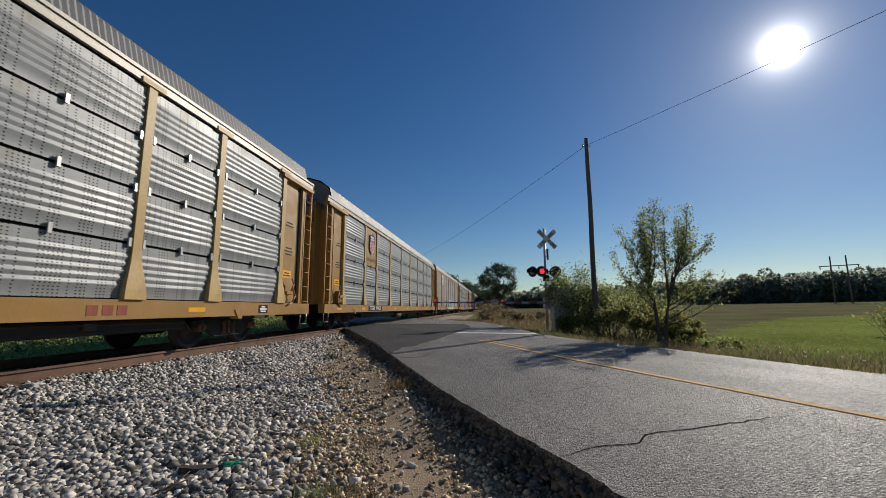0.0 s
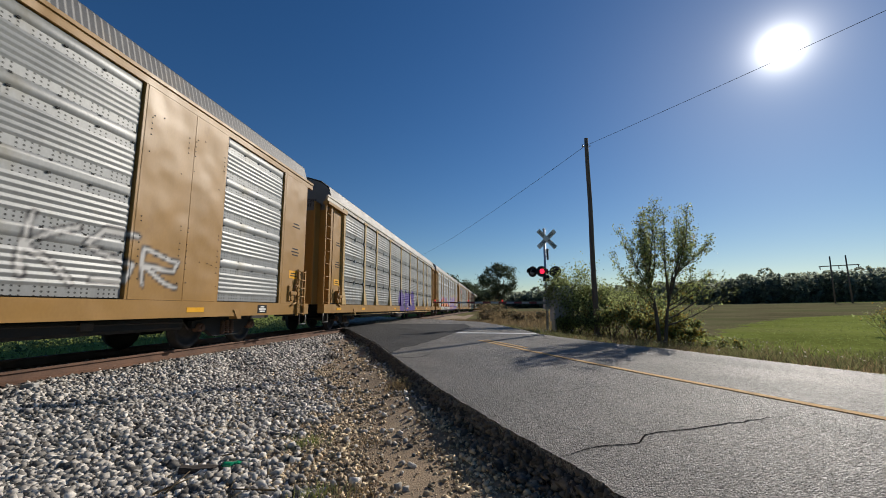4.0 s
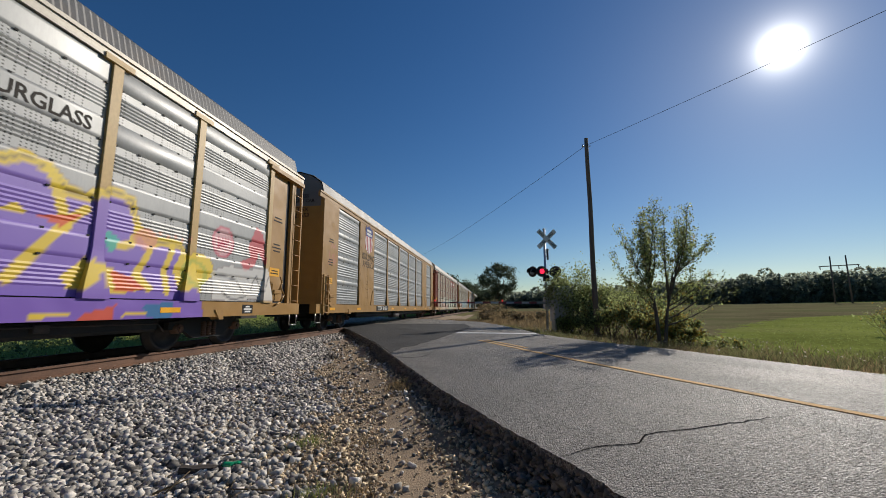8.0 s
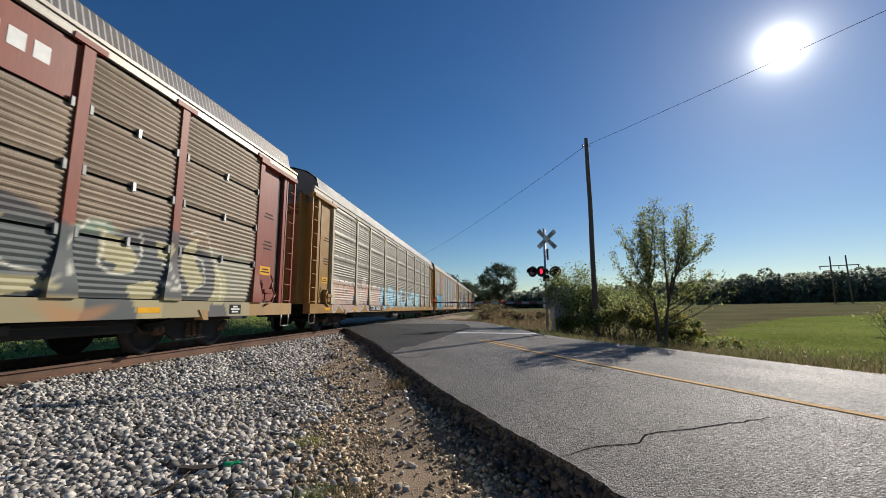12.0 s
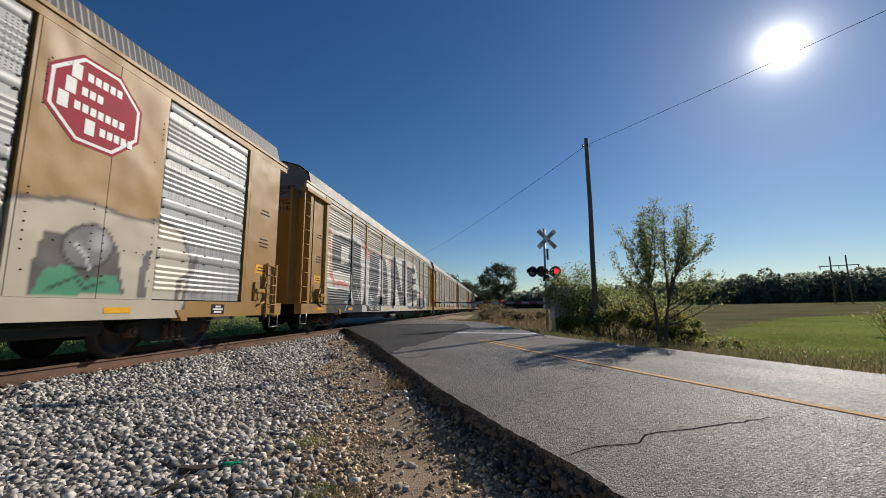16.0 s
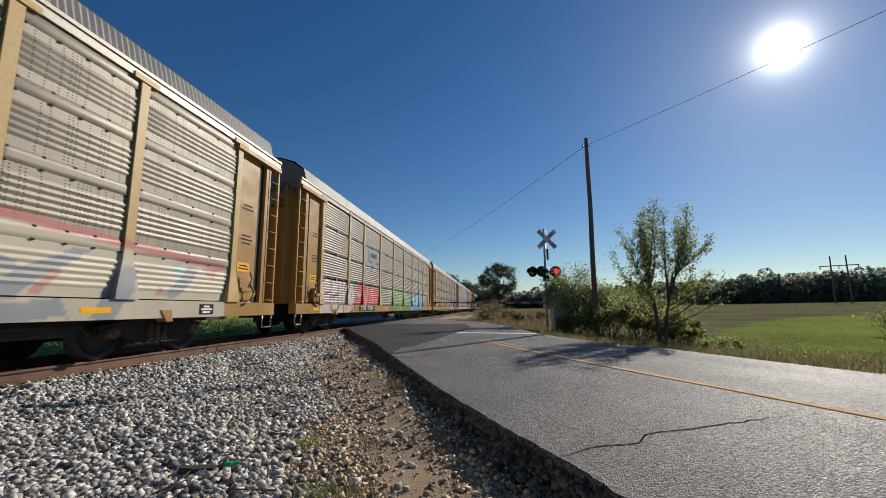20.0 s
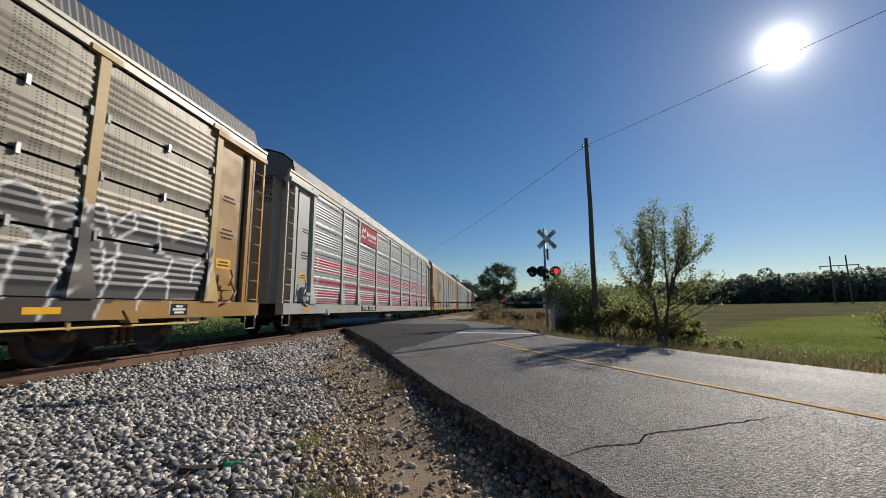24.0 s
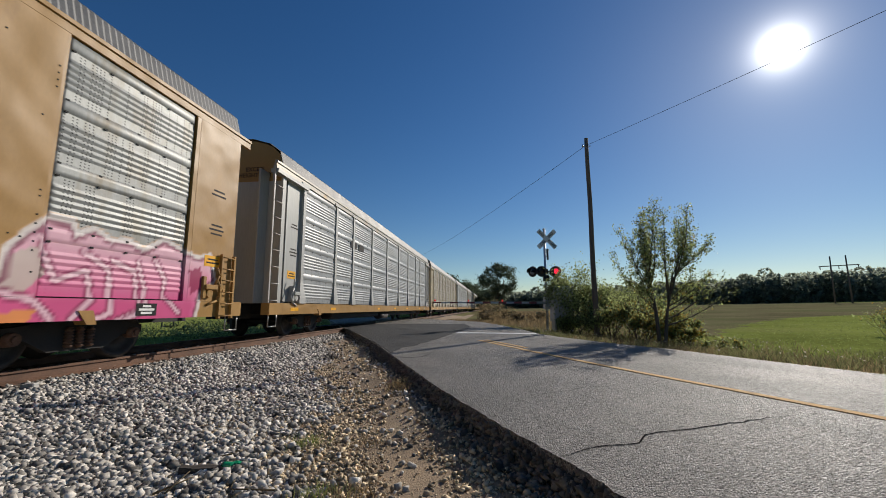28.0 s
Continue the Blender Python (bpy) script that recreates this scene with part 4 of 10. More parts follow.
def make_rivets():
    """Dark bolt heads in columns on one half of an end plate."""
    bm = bmesh.new()
    rng = random.Random(4)
    spots = [(-0.42, 1.30), (-0.40, 4.1), (0.3, 3.3), (-0.44, 3.45), (0.42, 1.28), (-0.1, 1.72), (0.12, 1.72), (0.25, 1.7), (-0.2, 4.15)]
    for y in (-0.46, 0.40):
        spots += [(y, 1.55 + 0.115 * k) for k in range(5)] + [(y, 2.25), (y, 2.33)] + [(y + 0.02, 3.75 + 0.1 * k) for k in range(4)]
    for y, z in spots:
        tube_bm(bm, (-0.003, y, z), (0.008, y, z), 0.013, 0.010, n=6)
    me = bpy.data.meshes.new("rivets")
    bm.to_mesh(me)
    bm.free()
    me.materials.append(M["plate"])
    return me


def make_bearing():
    bm = bmesh.new()
    tube_bm(bm, (-0.05, 0, 0), (0.11, 0, 0), 0.10, 0.085, n=12)
    tube_bm(bm, (0.11, 0, 0), (0.14, 0, 0), 0.05, n=8)
    me = bpy.data.meshes.new("bearing_cap")
    bm.to_mesh(me)
    bm.free()
    me.materials.append(M["rust"])
    return me


def make_coupler():
    bm = bmesh.new()
    box_bm(bm, -0.1, 0.1, -0.05, 0.5, 0.72, 0.92, 0.02)
    box_bm(bm, -0.17, 0.12, 0.42, 0.62, 0.68, 0.97, 0.04)
    me = bpy.data.meshes.new("coupler")
    bm.to_mesh(me)
    bm.free()
    me.materials.append(M["rust_dark"])
    return me


M["rust_dark"] = material("greasy_dark_steel", (0.05, 0.04, 0.035), 0.6, 0.3, 0.25, 4, 60, 0.1, stain=(0.10, 0.06, 0.04))


def writing(text, size, mat, name="lettering", bold=0.0, shear=0.0, spacing=1.0):
    cu = bpy.data.curves.new(name, "FONT")
    cu.body, cu.size, cu.align_x, cu.align_y = text, size, "CENTER", "CENTER"
    cu.offset, cu.extrude, cu.shear, cu.space_character = bold, 0.001, shear, spacing
    cu.resolution_u = 2
    ob = bpy.data.objects.new(name, cu)
    me = bpy.data.meshes.new_from_object(ob)
    bpy.data.objects.remove(ob)
    bpy.data.curves.remove(cu)
    me.materials.clear()
    me.materials.append(mat)
    return me


# on the side facing the road, text runs along +y
FACE_ROAD = Matrix(((0, 0, 1, 0), (1, 0, 0, 0), (0, 1, 0, 0), (0, 0, 0, 1)))


def on_side(ob, y, z, out=0.0):
    ob.matrix_basis = Matrix.Translation((SIDE + out, y * ALONG, z)) @ FACE_ROAD
    return ob


def flat_shape(name, pts, mat, thick=0.002):
    bm = bmesh.new()
    f = bm.faces.new([bm.verts.new((x, y, 0)) for x, y in pts])
    ext = bmesh.ops.extrude_face_region(bm, geom=[f])
    bmesh.ops.translate(bm, verts=[v for v in ext["geom"] if isinstance(v, bmesh.types.BMVert)], vec=(0, 0, thick))
    bmesh.ops.recalc_face_normals(bm, faces=bm.faces)
    me = bpy.data.meshes.new(name)
    bm.to_mesh(me)
    bm.free()
    me.materials.append(mat)
    return me


WHEELS = []
CARS = []


def shield(add, y, z, w, h):
    """A heraldic shield: navy chief over red and white pales."""
    out = [(-0.5, 0.32), (-0.42, 0.44), (-0.25, 0.42), (0.0, 0.5), (0.25, 0.42), (0.42, 0.44), (0.5, 0.32), (0.455, 0.2), (0.45, 0.1), (0.48, 0.0), (0.5, -0.12), (0.47, -0.25), (0.38, -0.36), (0.22, -0.43), (0.0, -0.5), (-0.22, -0.43), (-0.38, -0.36), (-0.47, -0.25), (-0.5, -0.12), (-0.48, 0.0), (-0.45, 0.1), (-0.455, 0.2)]
    base = on_side(add("shield", flat_shape("shield", [(a * w, b * h) for a, b in out], M["letter"]), None, None, "white, red and navy shield emblem"), y, z, 0.021)
    chief = [(-0.45, 0.1), (-0.455, 0.2), (-0.5, 0.32), (-0.42, 0.44), (-0.25, 0.42), (0.0, 0.5), (0.25, 0.42), (0.42, 0.44), (0.5, 0.32), (0.455, 0.2), (0.45, 0.1)]
    ob = add("chief", flat_shape("chief", [(a * w, b * h) for a, b in chief], M["navy"]), None, pose(0, 0, 0.003), under=base)
    for k in range(5):
        x = -0.4 + 0.2 * k
        low = -0.475 + 0.13 * (abs(x) / 0.4) ** 1.5
        pts = [(x - 0.05, 0.1), (x + 0.05, 0.1), (x + 0.05, low), (x - 0.05, low)]
        add("pale", flat_shape("pale", [(a * w, b * h) for a, b in pts], M["red"]), None, pose(0, 0, 0.003), under=base)
    for count, step, bz in ((5, 0.115, 0.31), (7, 0.10, 0.185)):
        for k in range(count):
            x, half = (k - (count - 1) / 2) * step, step * 0.36
            add("bar", flat_shape("bar", [((x - half) * w, (bz - 0.045) * h), ((x + half) * w, (bz - 0.045) * h), ((x + half) * w, (bz + 0.045) * h), ((x - half) * w, (bz + 0.045) * h)], M["letter"]), None, pose(0, 0, 0.006), under=base)


def bars(add, name, mat, rows, out):
    """Plain bars in place of brand lettering: rows of y, z, width, height."""
    for y, z, w, h in rows:
        on_side(add(name, flat_shape(name, [(-w / 2, -h / 2), (w / 2, -h / 2), (w / 2, h / 2), (-w / 2, h / 2)], mat)), y, z, out)


def stroke_mesh(pts, w, mat):
    verts, faces = [], []
    for i, p in enumerate(pts):
        a, b = Vector(pts[max(i - 1, 0)]), Vector(pts[min(i + 1, len(pts) - 1)])
        t = (b - a).normalized()
        n = Vector((-t.y, t.x)) * w / 2
        verts += [(p[0] + n.x, p[1] + n.y, 0), (p[0] - n.x, p[1] - n.y, 0)]
        if i:
            faces.append((2 * i - 2, 2 * i - 1, 2 * i + 1, 2 * i))
    return mesh_of("emblem", verts, faces, mat)


def rounded(pts, r=0.12, n=5):
    out = [pts[0]]
    for a, b, c in zip(pts, pts[1:], pts[2:]):
        a, b, c = Vector(a), Vector(b), Vector(c)
        p, q = b + (a - b).normalized() * r, b + (c - b).normalized() * r
        for k in range(n + 1):
            t = k / n
            out.append(tuple((1 - t) ** 2 * p + 2 * t * (1 - t) * b + t * t * q))
    out.append(pts[-1])
    return out


def logo(spec, add, root):
    kind = spec.get("marks")
    if kind == "shield":
        shield(add, -7.98, 3.97, 1.14, 1.30)
        for word, z in (("BUILDING", 3.12), ("AMERICA", 2.78)):
            on_side(add("lettering", kept(("w", word), lambda: writing(word, 0.41, M["ink"], bold=0.0 if "M" in word else 0.003))), -7.97, z, 0.022)
    elif kind == "small_shield":
        shield(add, -8.1, 3.86, 0.75, 1.0)
        on_side(add("lettering", kept("slogan", lambda: writing("BUILDING AMERICA", 0.215, M["ink"]))), -8.1, 3.08, -0.033)
    elif kind == "worm":
        path = rounded([(0.0, 0.62), (-0.8, 0.62), (-0.8, 0.0), (0.0, 0.02), (0.1, 0.6), (0.34, 0.6), (0.62, 0.02), (0.84, 0.05), (0.84, 0.62)], 0.14)
        on_side(add("emblem", stroke_mesh(path, 0.15, M["letter"]), None, None, "white bent-line emblem"), -8.0, 3.78, 0.022)
        bars(add, "bar", M["letter"], [(-8.72 + 0.19 * k, 3.56, 0.12, 0.11) for k in range(9)], 0.022)
    elif kind == "octagon":
        for y in (-7.95, 7.95):
            o = [(0.78 * math.cos(math.pi / 8 + k * math.pi / 4), 0.70 * math.sin(math.pi / 8 + k * math.pi / 4)) for k in range(8)]
            rim = on_side(add("octagon", flat_shape("octagon", o, M["red"]), None, None, "red octagon plate with a white rim"), y, 3.75, 0.021)
            add("rim", flat_shape("rim", [(a * 0.94, b * 0.94) for a, b in o], M["letter"]), None, pose(0, 0, 0.002), under=rim)
            add("field", flat_shape("field", [(a * 0.87, b * 0.87) for a, b in o], M["red"]), None, pose(0, 0, 0.004), under=rim)
            rows = ((-0.36, 5), (-0.42, 3), (-0.50, 7), (-0.10, 5)) if y > 0 else ((-0.36, 5), (-0.42, 3), (-0.55, 7), (-0.05, 4))
            for k, (x0, count) in enumerate(rows):
                z = 0.36 - 0.24 * k
                for c in range(count + 1):
                    w, h = (0.14, 0.22) if c == 0 else (0.085, 0.12)
                    xc = x0 + (0 if c == 0 else 0.08 + 0.115 * c)
                    add("bar", flat_shape("bar", [(xc - w / 2, z - h / 2), (xc + w / 2, z - h / 2), (xc + w / 2, z + h / 2), (xc - w / 2, z + h / 2)], M["letter"]), None, pose(0, 0, 0.007), under=rim)
    elif kind == "swoosh":
        pts = [(2.05, 3.96), (2.15, 4.02), (4.25, 3.84), (4.25, 3.76)]
        on_side(add("swoosh", flat_shape("swoosh", [(a - 3.2, b - 3.9) for a, b in pts], M["letter"]), None, None, "white tapered stripe"), 3.2, 3.9, -0.033)
        bars(add, "bar", M["letter"], [(2.35 + 0.27 * k, 4.24 - 0.028 * k, 0.19, 0.20 if k % 3 else 0.28) for k in range(7)], -0.033)
        bars(add, "bar", M["letter"], [(4.75 + 0.30 * k, 4.12, 0.20, 0.36 if k == 0 else 0.24) for k in range(7)], -0.033)
    elif kind == "brackets":
        for s in (-1, 1):
            pts = [(s * -0.0, 0.3), (s * 0.12, 0.3), (s * 0.12, -0.3), (0.0, -0.3)]
            on_side(add("bracket", stroke_mesh(pts, 0.05, M["ink"])), -5.6 + s * 0.8, 3.3, 0.015)
        bars(add, "bar", M["ink"], [(-5.92 + 0.32 * k, 3.33, 0.19, 0.20) for k in range(3)] + [(-6.2 + 0.17 * k, 2.98, 0.09, 0.09) for k in (0, 1, 6, 7)], 0.015)
    elif kind == "red_plate":
        pl = on_side(add("red_plate", flat_shape("red_plate", [(-1.33, -0.42), (1.33, -0.42), (1.33, 0.42), (-1.33, 0.42)], M["red"]), None, None, "dark red name plate"), -5.65, 4.13, 0.004)
        on_side(add("emblem", stroke_mesh(rounded([(-0.3, -0.1), (-0.1, 0.15), (0.1, 0.02), (0.3, 0.2)], 0.1), 0.10, M["letter"])), -6.55, 4.2, 0.009)
        on_side(add("emblem", stroke_mesh(rounded([(-0.3, -0.1), (-0.05, 0.05), (0.15, -0.08), (0.3, 0.05)], 0.1), 0.07, M["letter"])), -6.6, 4.0, 0.009)
        bars(add, "bar", M["letter"], [(-6.02 + 0.19 * k, 4.20, 0.13, 0.24 if k == 0 else 0.16) for k in range(8)] + [(-5.85 + 0.12 * k, 3.97, 0.08, 0.075) for k in range(11) if k != 5], 0.009)
    elif kind == "dark_bars":
        bars(add, "bar", M["ink"], [(-7.3 + 0.42 * k, 3.42, 0.3, 0.26) for k in range(2)] + [(-6.1, 3.42, 0.62, 0.26)], 0.004)
    elif kind == "hourglass":
        on_side(add("lettering", writing("HOURGLASS", 0.29, M["ink"], bold=0.006)), 5.98, 3.47, -0.019)


def auto_rack(index, spec):
    """One covered auto rack. spec: style, trim, sheet, ends, bays, number, paint, label."""
    style = spec.get("style", "post")           # 'post': open end doors with ladders; 'slab': solid end plates
    trim, sheet = spec.get("trim", "yellow"), spec.get("sheet", "silver")
    sill_mat = spec.get("sill", trim)
    post_mat = spec.get("posts", "post_tan" if trim == "yellow" and style == "post" else trim)
    kind = spec.get("kind", "quad")
    art = spec.get("paint")
    paint = (lambda y, z: art(y / ALONG, z)) if art else None
    box = spec.get("bounds", (0, 0, 0, 0))      # y0, y1, z0, z1 of the sprayed paint
    box = (box[0] * ALONG, box[1] * ALONG, box[2], box[3])
    end_in = 0.37 if style == "slab" else 0.0   # how far the end plates stand in from the platform's end
    root = new("auto_rack")
    stations = STATIONS[style]
    tagged(root, spec["label"], "rail car", "cars of the freight train")

    def sprayed(y0, y1, z0, z1):
        if paint is None or y1 < box[0] or y0 > box[1] or z1 < box[2] or z0 > box[3]:
            return False
        yy, zz = np.meshgrid(np.arange(y0, y1 + 0.05, 0.05), np.arange(z0, z1 + 0.05, 0.05))
        return bool(paint(yy.ravel(), zz.ravel())[:, 3].max() > 0.03)

    def mat_for(name, is_painted):
        return M[name + "_p"] if is_painted and name + "_p" in M else M[name]

    def add(name, me, mat=None, at=None, label="", under=None):
        ob = part(name, None, None, under or root, label, me=me)
        if mat is not None:
            worn(ob, mat)
        if at is not None:
            ob.matrix_basis = at
        return ob

    FLIP = pose(0, 0, 0, 0, 0, 180)
    # core, roof, ends
    def core():
        bm = bmesh.new()
        box_bm(bm, -1.40, 1.40, -HALF + 0.62, HALF - 0.62, Z_DECK, Z_EAVE)
        me = bpy.data.meshes.new("inner_body")
        bm.to_mesh(me); bm.free()
        me.materials.append(M["black"])
        return me
    add("inner_body", kept("core", core))
    add("roof", kept("roof", make_roof) if index < 16 else kept("far_roof", lambda: make_roof(40, 6)), M[spec.get("roof", "roof")])
    for s in (-1, 1):
        ob = add("end_wall", kept("end", make_end), M[spec.get("end", trim)], pose(0, -HALF + 0.45, 0) if s < 0 else pose(0, HALF - 0.45, 0, 0, 0, 180))
        ob.material_slots[1].link = "OBJECT"
        ob.material_slots[1].material = M[spec.get("end_top", "roof")]
    # sills, top rails, centre sill
    for s in (1, -1):
        pt = s > 0 and sprayed(-HALF, HALF, Z_SILL, Z_DECK)
        me = dense_box("side_sill", 1.30, SIDE + 0.03, -HALF, HALF, Z_SILL, Z_DECK, M[sill_mat], paint if pt else None) if pt else \
            kept("sill", lambda: dense_box("side_sill", 1.30, SIDE + 0.03, -HALF, HALF, Z_SILL, Z_DECK, M["yellow"]))
        add("side_sill", me, mat_for(sill_mat, pt), None if s > 0 else FLIP)
        def lip():
            bm = bmesh.new()
            box_bm(bm, SIDE - 0.04, SIDE + 0.035, -HALF, HALF, Z_EAVE - 0.05, Z_EAVE + 0.02, 0.006)
            box_bm(bm, SIDE - 0.06, SIDE + 0.012, -HALF, HALF, Z_RAIL, Z_EAVE - 0.045, 0.006)
            me = bpy.data.meshes.new("top_rail")
            bm.to_mesh(me); bm.free()
            me.materials.append(M["yellow"])
            return me
        add("top_rail", kept("lip", lip), M[spec.get("rail", trim if style == "slab" else "rail_grey")], None if s > 0 else FLIP)
    def under():
        bm = bmesh.new()
        box_bm(bm, -0.35, 0.35, -HALF + 0.2, HALF - 0.2, 0.55, 0.95)
        box_bm(bm, -1.25, 1.25, -8.4, 8.4, 0.42, 0.68, 0.05)
        for y in np.arange(-12, 12.5, 1.6):
            box_bm(bm, -1.3, 1.3, y - 0.05, y + 0.05, 0.68, 0.96)
        me = bpy.data.meshes.new("underframe")
        bm.to_mesh(me); bm.free()
        me.materials.append(M["black"])
        return me
    add("underframe", kept("under", under))
    # side bays
    for s in (1, -1):
        turn = None if s > 0 else FLIP
        for b in range(len(stations) - 1):
            y0, y1 = stations[b] + 0.07, stations[b + 1] - 0.07
            solid = style == "slab" and b in (1, 7)
            zlo, zhi = Z_DECK + 0.02, Z_RAIL - 0.005
            if solid:
                pt = s > 0 and sprayed(y0, y1, zlo, zhi)
                ym = (y0 + y1) / 2 + 0.1
                for q, (ya, yb, out) in enumerate(((y0 - 0.07, ym - 0.006, 0.018), (ym + 0.006, y1 + 0.07, 0.018))):
                    me = dense_box("slab_panel", 1.38, SIDE + out, ya, yb, zlo - 0.015, zhi, M[trim], paint) if pt else \
                        kept(("slab", b, q), lambda: dense_box("slab_panel", 1.38, SIDE + out, ya, yb, zlo - 0.015, zhi, M["yellow"]))
                    add("slab_panel", me, mat_for(trim, pt), turn)
                    if s > 0:
                        tagged(add("rivets", kept("rivets", make_rivets), None, Matrix.Translation((SIDE + 0.018, (ya + yb) / 2, 0))), kind="stuff")
                if s > 0 and not pt:
                    for yy, sg in ((y0 - 0.11, 1), (y1 + 0.11, -1)):
                        def gusset():
                            bm = bmesh.new()
                            v = [bm.verts.new((x, yq, zq)) for x in (SIDE, SIDE + 0.04) for yq, zq in ((0, 0.97), (0.50, 0.97), (0.22, 1.62), (0, 1.62))]
                            for fq in ((0, 1, 2, 3), (4, 7, 6, 5), (0, 4, 5, 1), (1, 5, 6, 2), (2, 6, 7, 3), (3, 7, 4, 0)):
                                bm.faces.new([v[i] for i in fq])
                            bmesh.ops.recalc_face_normals(bm, faces=bm.faces)
                            me = bpy.data.meshes.new("gusset")
                            bm.to_mesh(me); bm.free()
                            me.materials.append(M["yellow"])
                            return me
                        g = add("gusset", kept("gusset", gusset), M[trim])
                        g.matrix_basis = Matrix.Translation((0, yy, 0)) @ Matrix.Diagonal((1, sg, 1, 1))
                continue
            pieces = 4 if s > 0 and index < 16 else 1
            h = (zhi - zlo) / pieces
            k = (kind if kind in ("quad", "slat") else "band") if pieces == 4 else ("sheet" if s > 0 else "plain")
            plate = spec.get("plates", {}).get(b) if s > 0 else None
            holes, flat = spec.get("holes", 2), spec.get("flat", 0.19)
            if k == "band":
                def make_studs():
                    bm = bmesh.new()
                    for p in range(4):
                        for u in (0.03, 0.27, 0.5, 0.73, 0.97):
                            for zz in ((p + 1) * h - 0.015, (p + 1) * h - flat + 0.005):
                                if zz < 4 * h - 0.05:
                                    box_bm(bm, -0.02, 0.006, (y1 - y0) * u - 0.022, (y1 - y0) * u + 0.022, zz - 0.013, zz + 0.013)
                    me = bpy.data.meshes.new("studs")
                    bm.to_mesh(me); bm.free()
                    me.materials.append(M["plate"])
                    return me
                st = add("studs", kept(("studs", round(y1 - y0, 2), flat), make_studs), None, Matrix.Translation((SIDE - 0.022, y0, zlo)))
                tagged(st, kind="stuff")
            for p in range(pieces):
                z = zlo + p * h
                gap = 0.042 if k in ("quad", "slat") else 0.0
                pt = s > 0 and sprayed(y0, y1, z, z + h)
                cols = int((y1 - y0) / SPREAD) if pt else 1
                hh, ww = h - gap, y1 - y0
                me = sheet_mesh(ww, hh, k, cols, z, y0, paint, holes, flat) if pt else kept(("sheet", round(ww, 2), round(hh, 2), k, holes, flat), lambda: sheet_mesh(ww, hh, k, 1, pattern=holes, flat=flat))
                name = sheet
                if plate and p in plate[0]:
                    name = plate[1]
                    tall = h if p + 1 in plate[0] else hh
                    me = kept(("plate", round(ww, 2), round(tall, 2)), lambda: dense_box("name_plate", -0.03, 0.0, 0, ww, 0, tall, M["yellow"]))
                    pt = False
                at = Matrix.Translation((SIDE - 0.035, y0, z))
                add("side_panel", me, mat_for(name, pt), at if turn is None else turn @ at)
                if s > 0 and k in ("quad", "slat") and p and index < 16 and not (plate and p in plate[0] and p - 1 in plate[0]):
                    for u in (0.03, 0.5, 0.97):
                        add("clip", kept("clip", make_clip), M["patina"] if u != 0.5 and sheet != "silver" else M["steel"], Matrix.Translation((SIDE - 0.02, y0 + (y1 - y0) * u, z - 0.01)))
        for b, y in enumerate(stations):
            pt = s > 0 and not spec.get("clean_posts") and sprayed(y - 0.25, y + 0.25, Z_DECK, Z_RAIL)
            thin = style == "slab" and b in (0, 1, 2, 7, 8, 9)
            tp = None if thin else post_taper
            def make_post(p=None):
                return dense_box("post", SIDE - 0.1, SIDE + 0.012, -0.085 if not thin else -0.05, 0.085 if not thin else 0.05, Z_DECK + 0.002, Z_RAIL, M["yellow"], p, y, 0.0, SPREAD, 0.07 if p else 0.16, tp)
            me = make_post(paint) if pt else kept(("post", thin), make_post)
            at = Matrix.Translation((0, y, 0))
            add("post", me, mat_for(post_mat, pt), at if turn is None else turn @ at)
            if s > 0 and not thin and index < 16:
                add("post_cap", kept("cap", lambda: dense_box("post_cap", SIDE - 0.05, SIDE + 0.034, -0.25, 0.25, Z_RAIL - 0.015, Z_RAIL + 0.075, M["yellow"])), M[post_mat], Matrix.Translation((0, y, 0)))
    # ends of the sides
    for e in (-1, 1):
        for s in (1, -1):
            y_in, y_out = e * 11.5, e * (HALF - end_in)
            a, b = min(y_in, y_out), max(y_in, y_out)
            turn = None if s > 0 else pose(0, 0, 0, 0, 0, 180)
            if style == "slab":
                pt = s > 0 and sprayed(a, b, Z_DECK, Z_RAIL)
                me = dense_box("end_plate", 1.38, SIDE + 0.015, a, b - 0.0, Z_DECK + 0.004, Z_RAIL, M[trim], paint) if pt else \
                    kept(("endplate", e), lambda: dense_box("end_plate", 1.38, SIDE + 0.015, a, b, Z_DECK + 0.004, Z_RAIL, M["yellow"]))
                add("end_plate", me, mat_for(trim, pt), turn)
                add("grab_ladder", kept("grab", lambda: make_ladder(0.62, 1.95, 0.40, 6)), M[trim], (turn or Matrix()) @ pose(SIDE + 0.07, e * (HALF - end_in - 0.24), 0))
            else:
                # door leaf set back, door track, corner post and ladder
                me = kept(("leaf", e), lambda: dense_box("end_door", 1.30, 1.42, min(e * 11.46, e * 12.32), max(e * 11.46, e * 12.32), Z_DECK + 0.05, Z_RAIL, M["yellow"]))
                add("end_door", me, M[spec.get("door", trim)], turn)
                me = kept(("hood", e), lambda: dense_box("door_track", 1.34, SIDE + 0.06, min(e * 11.25, e * 13.12), max(e * 11.25, e * 13.12), Z_RAIL - 0.12, Z_RAIL - 0.015, M["yellow"]))
                add("door_track", me, M[trim], turn)
                def corner():
                    bm = bmesh.new()
                    box_bm(bm, 1.0, SIDE - 0.02, min(e * 12.52, e * 12.66), max(e * 12.52, e * 12.66), Z_DECK, Z_RAIL, 0.01)
                    box_bm(bm, 1.0, 1.06, min(e * 12.64, e * (HALF - 0.02)), max(e * 12.64, e * (HALF - 0.02)), Z_DECK, Z_RAIL, 0.01)
                    me = bpy.data.meshes.new("corner_post")
                    bm.to_mesh(me); bm.free()
                    me.materials.append(M["yellow"])
                    return me
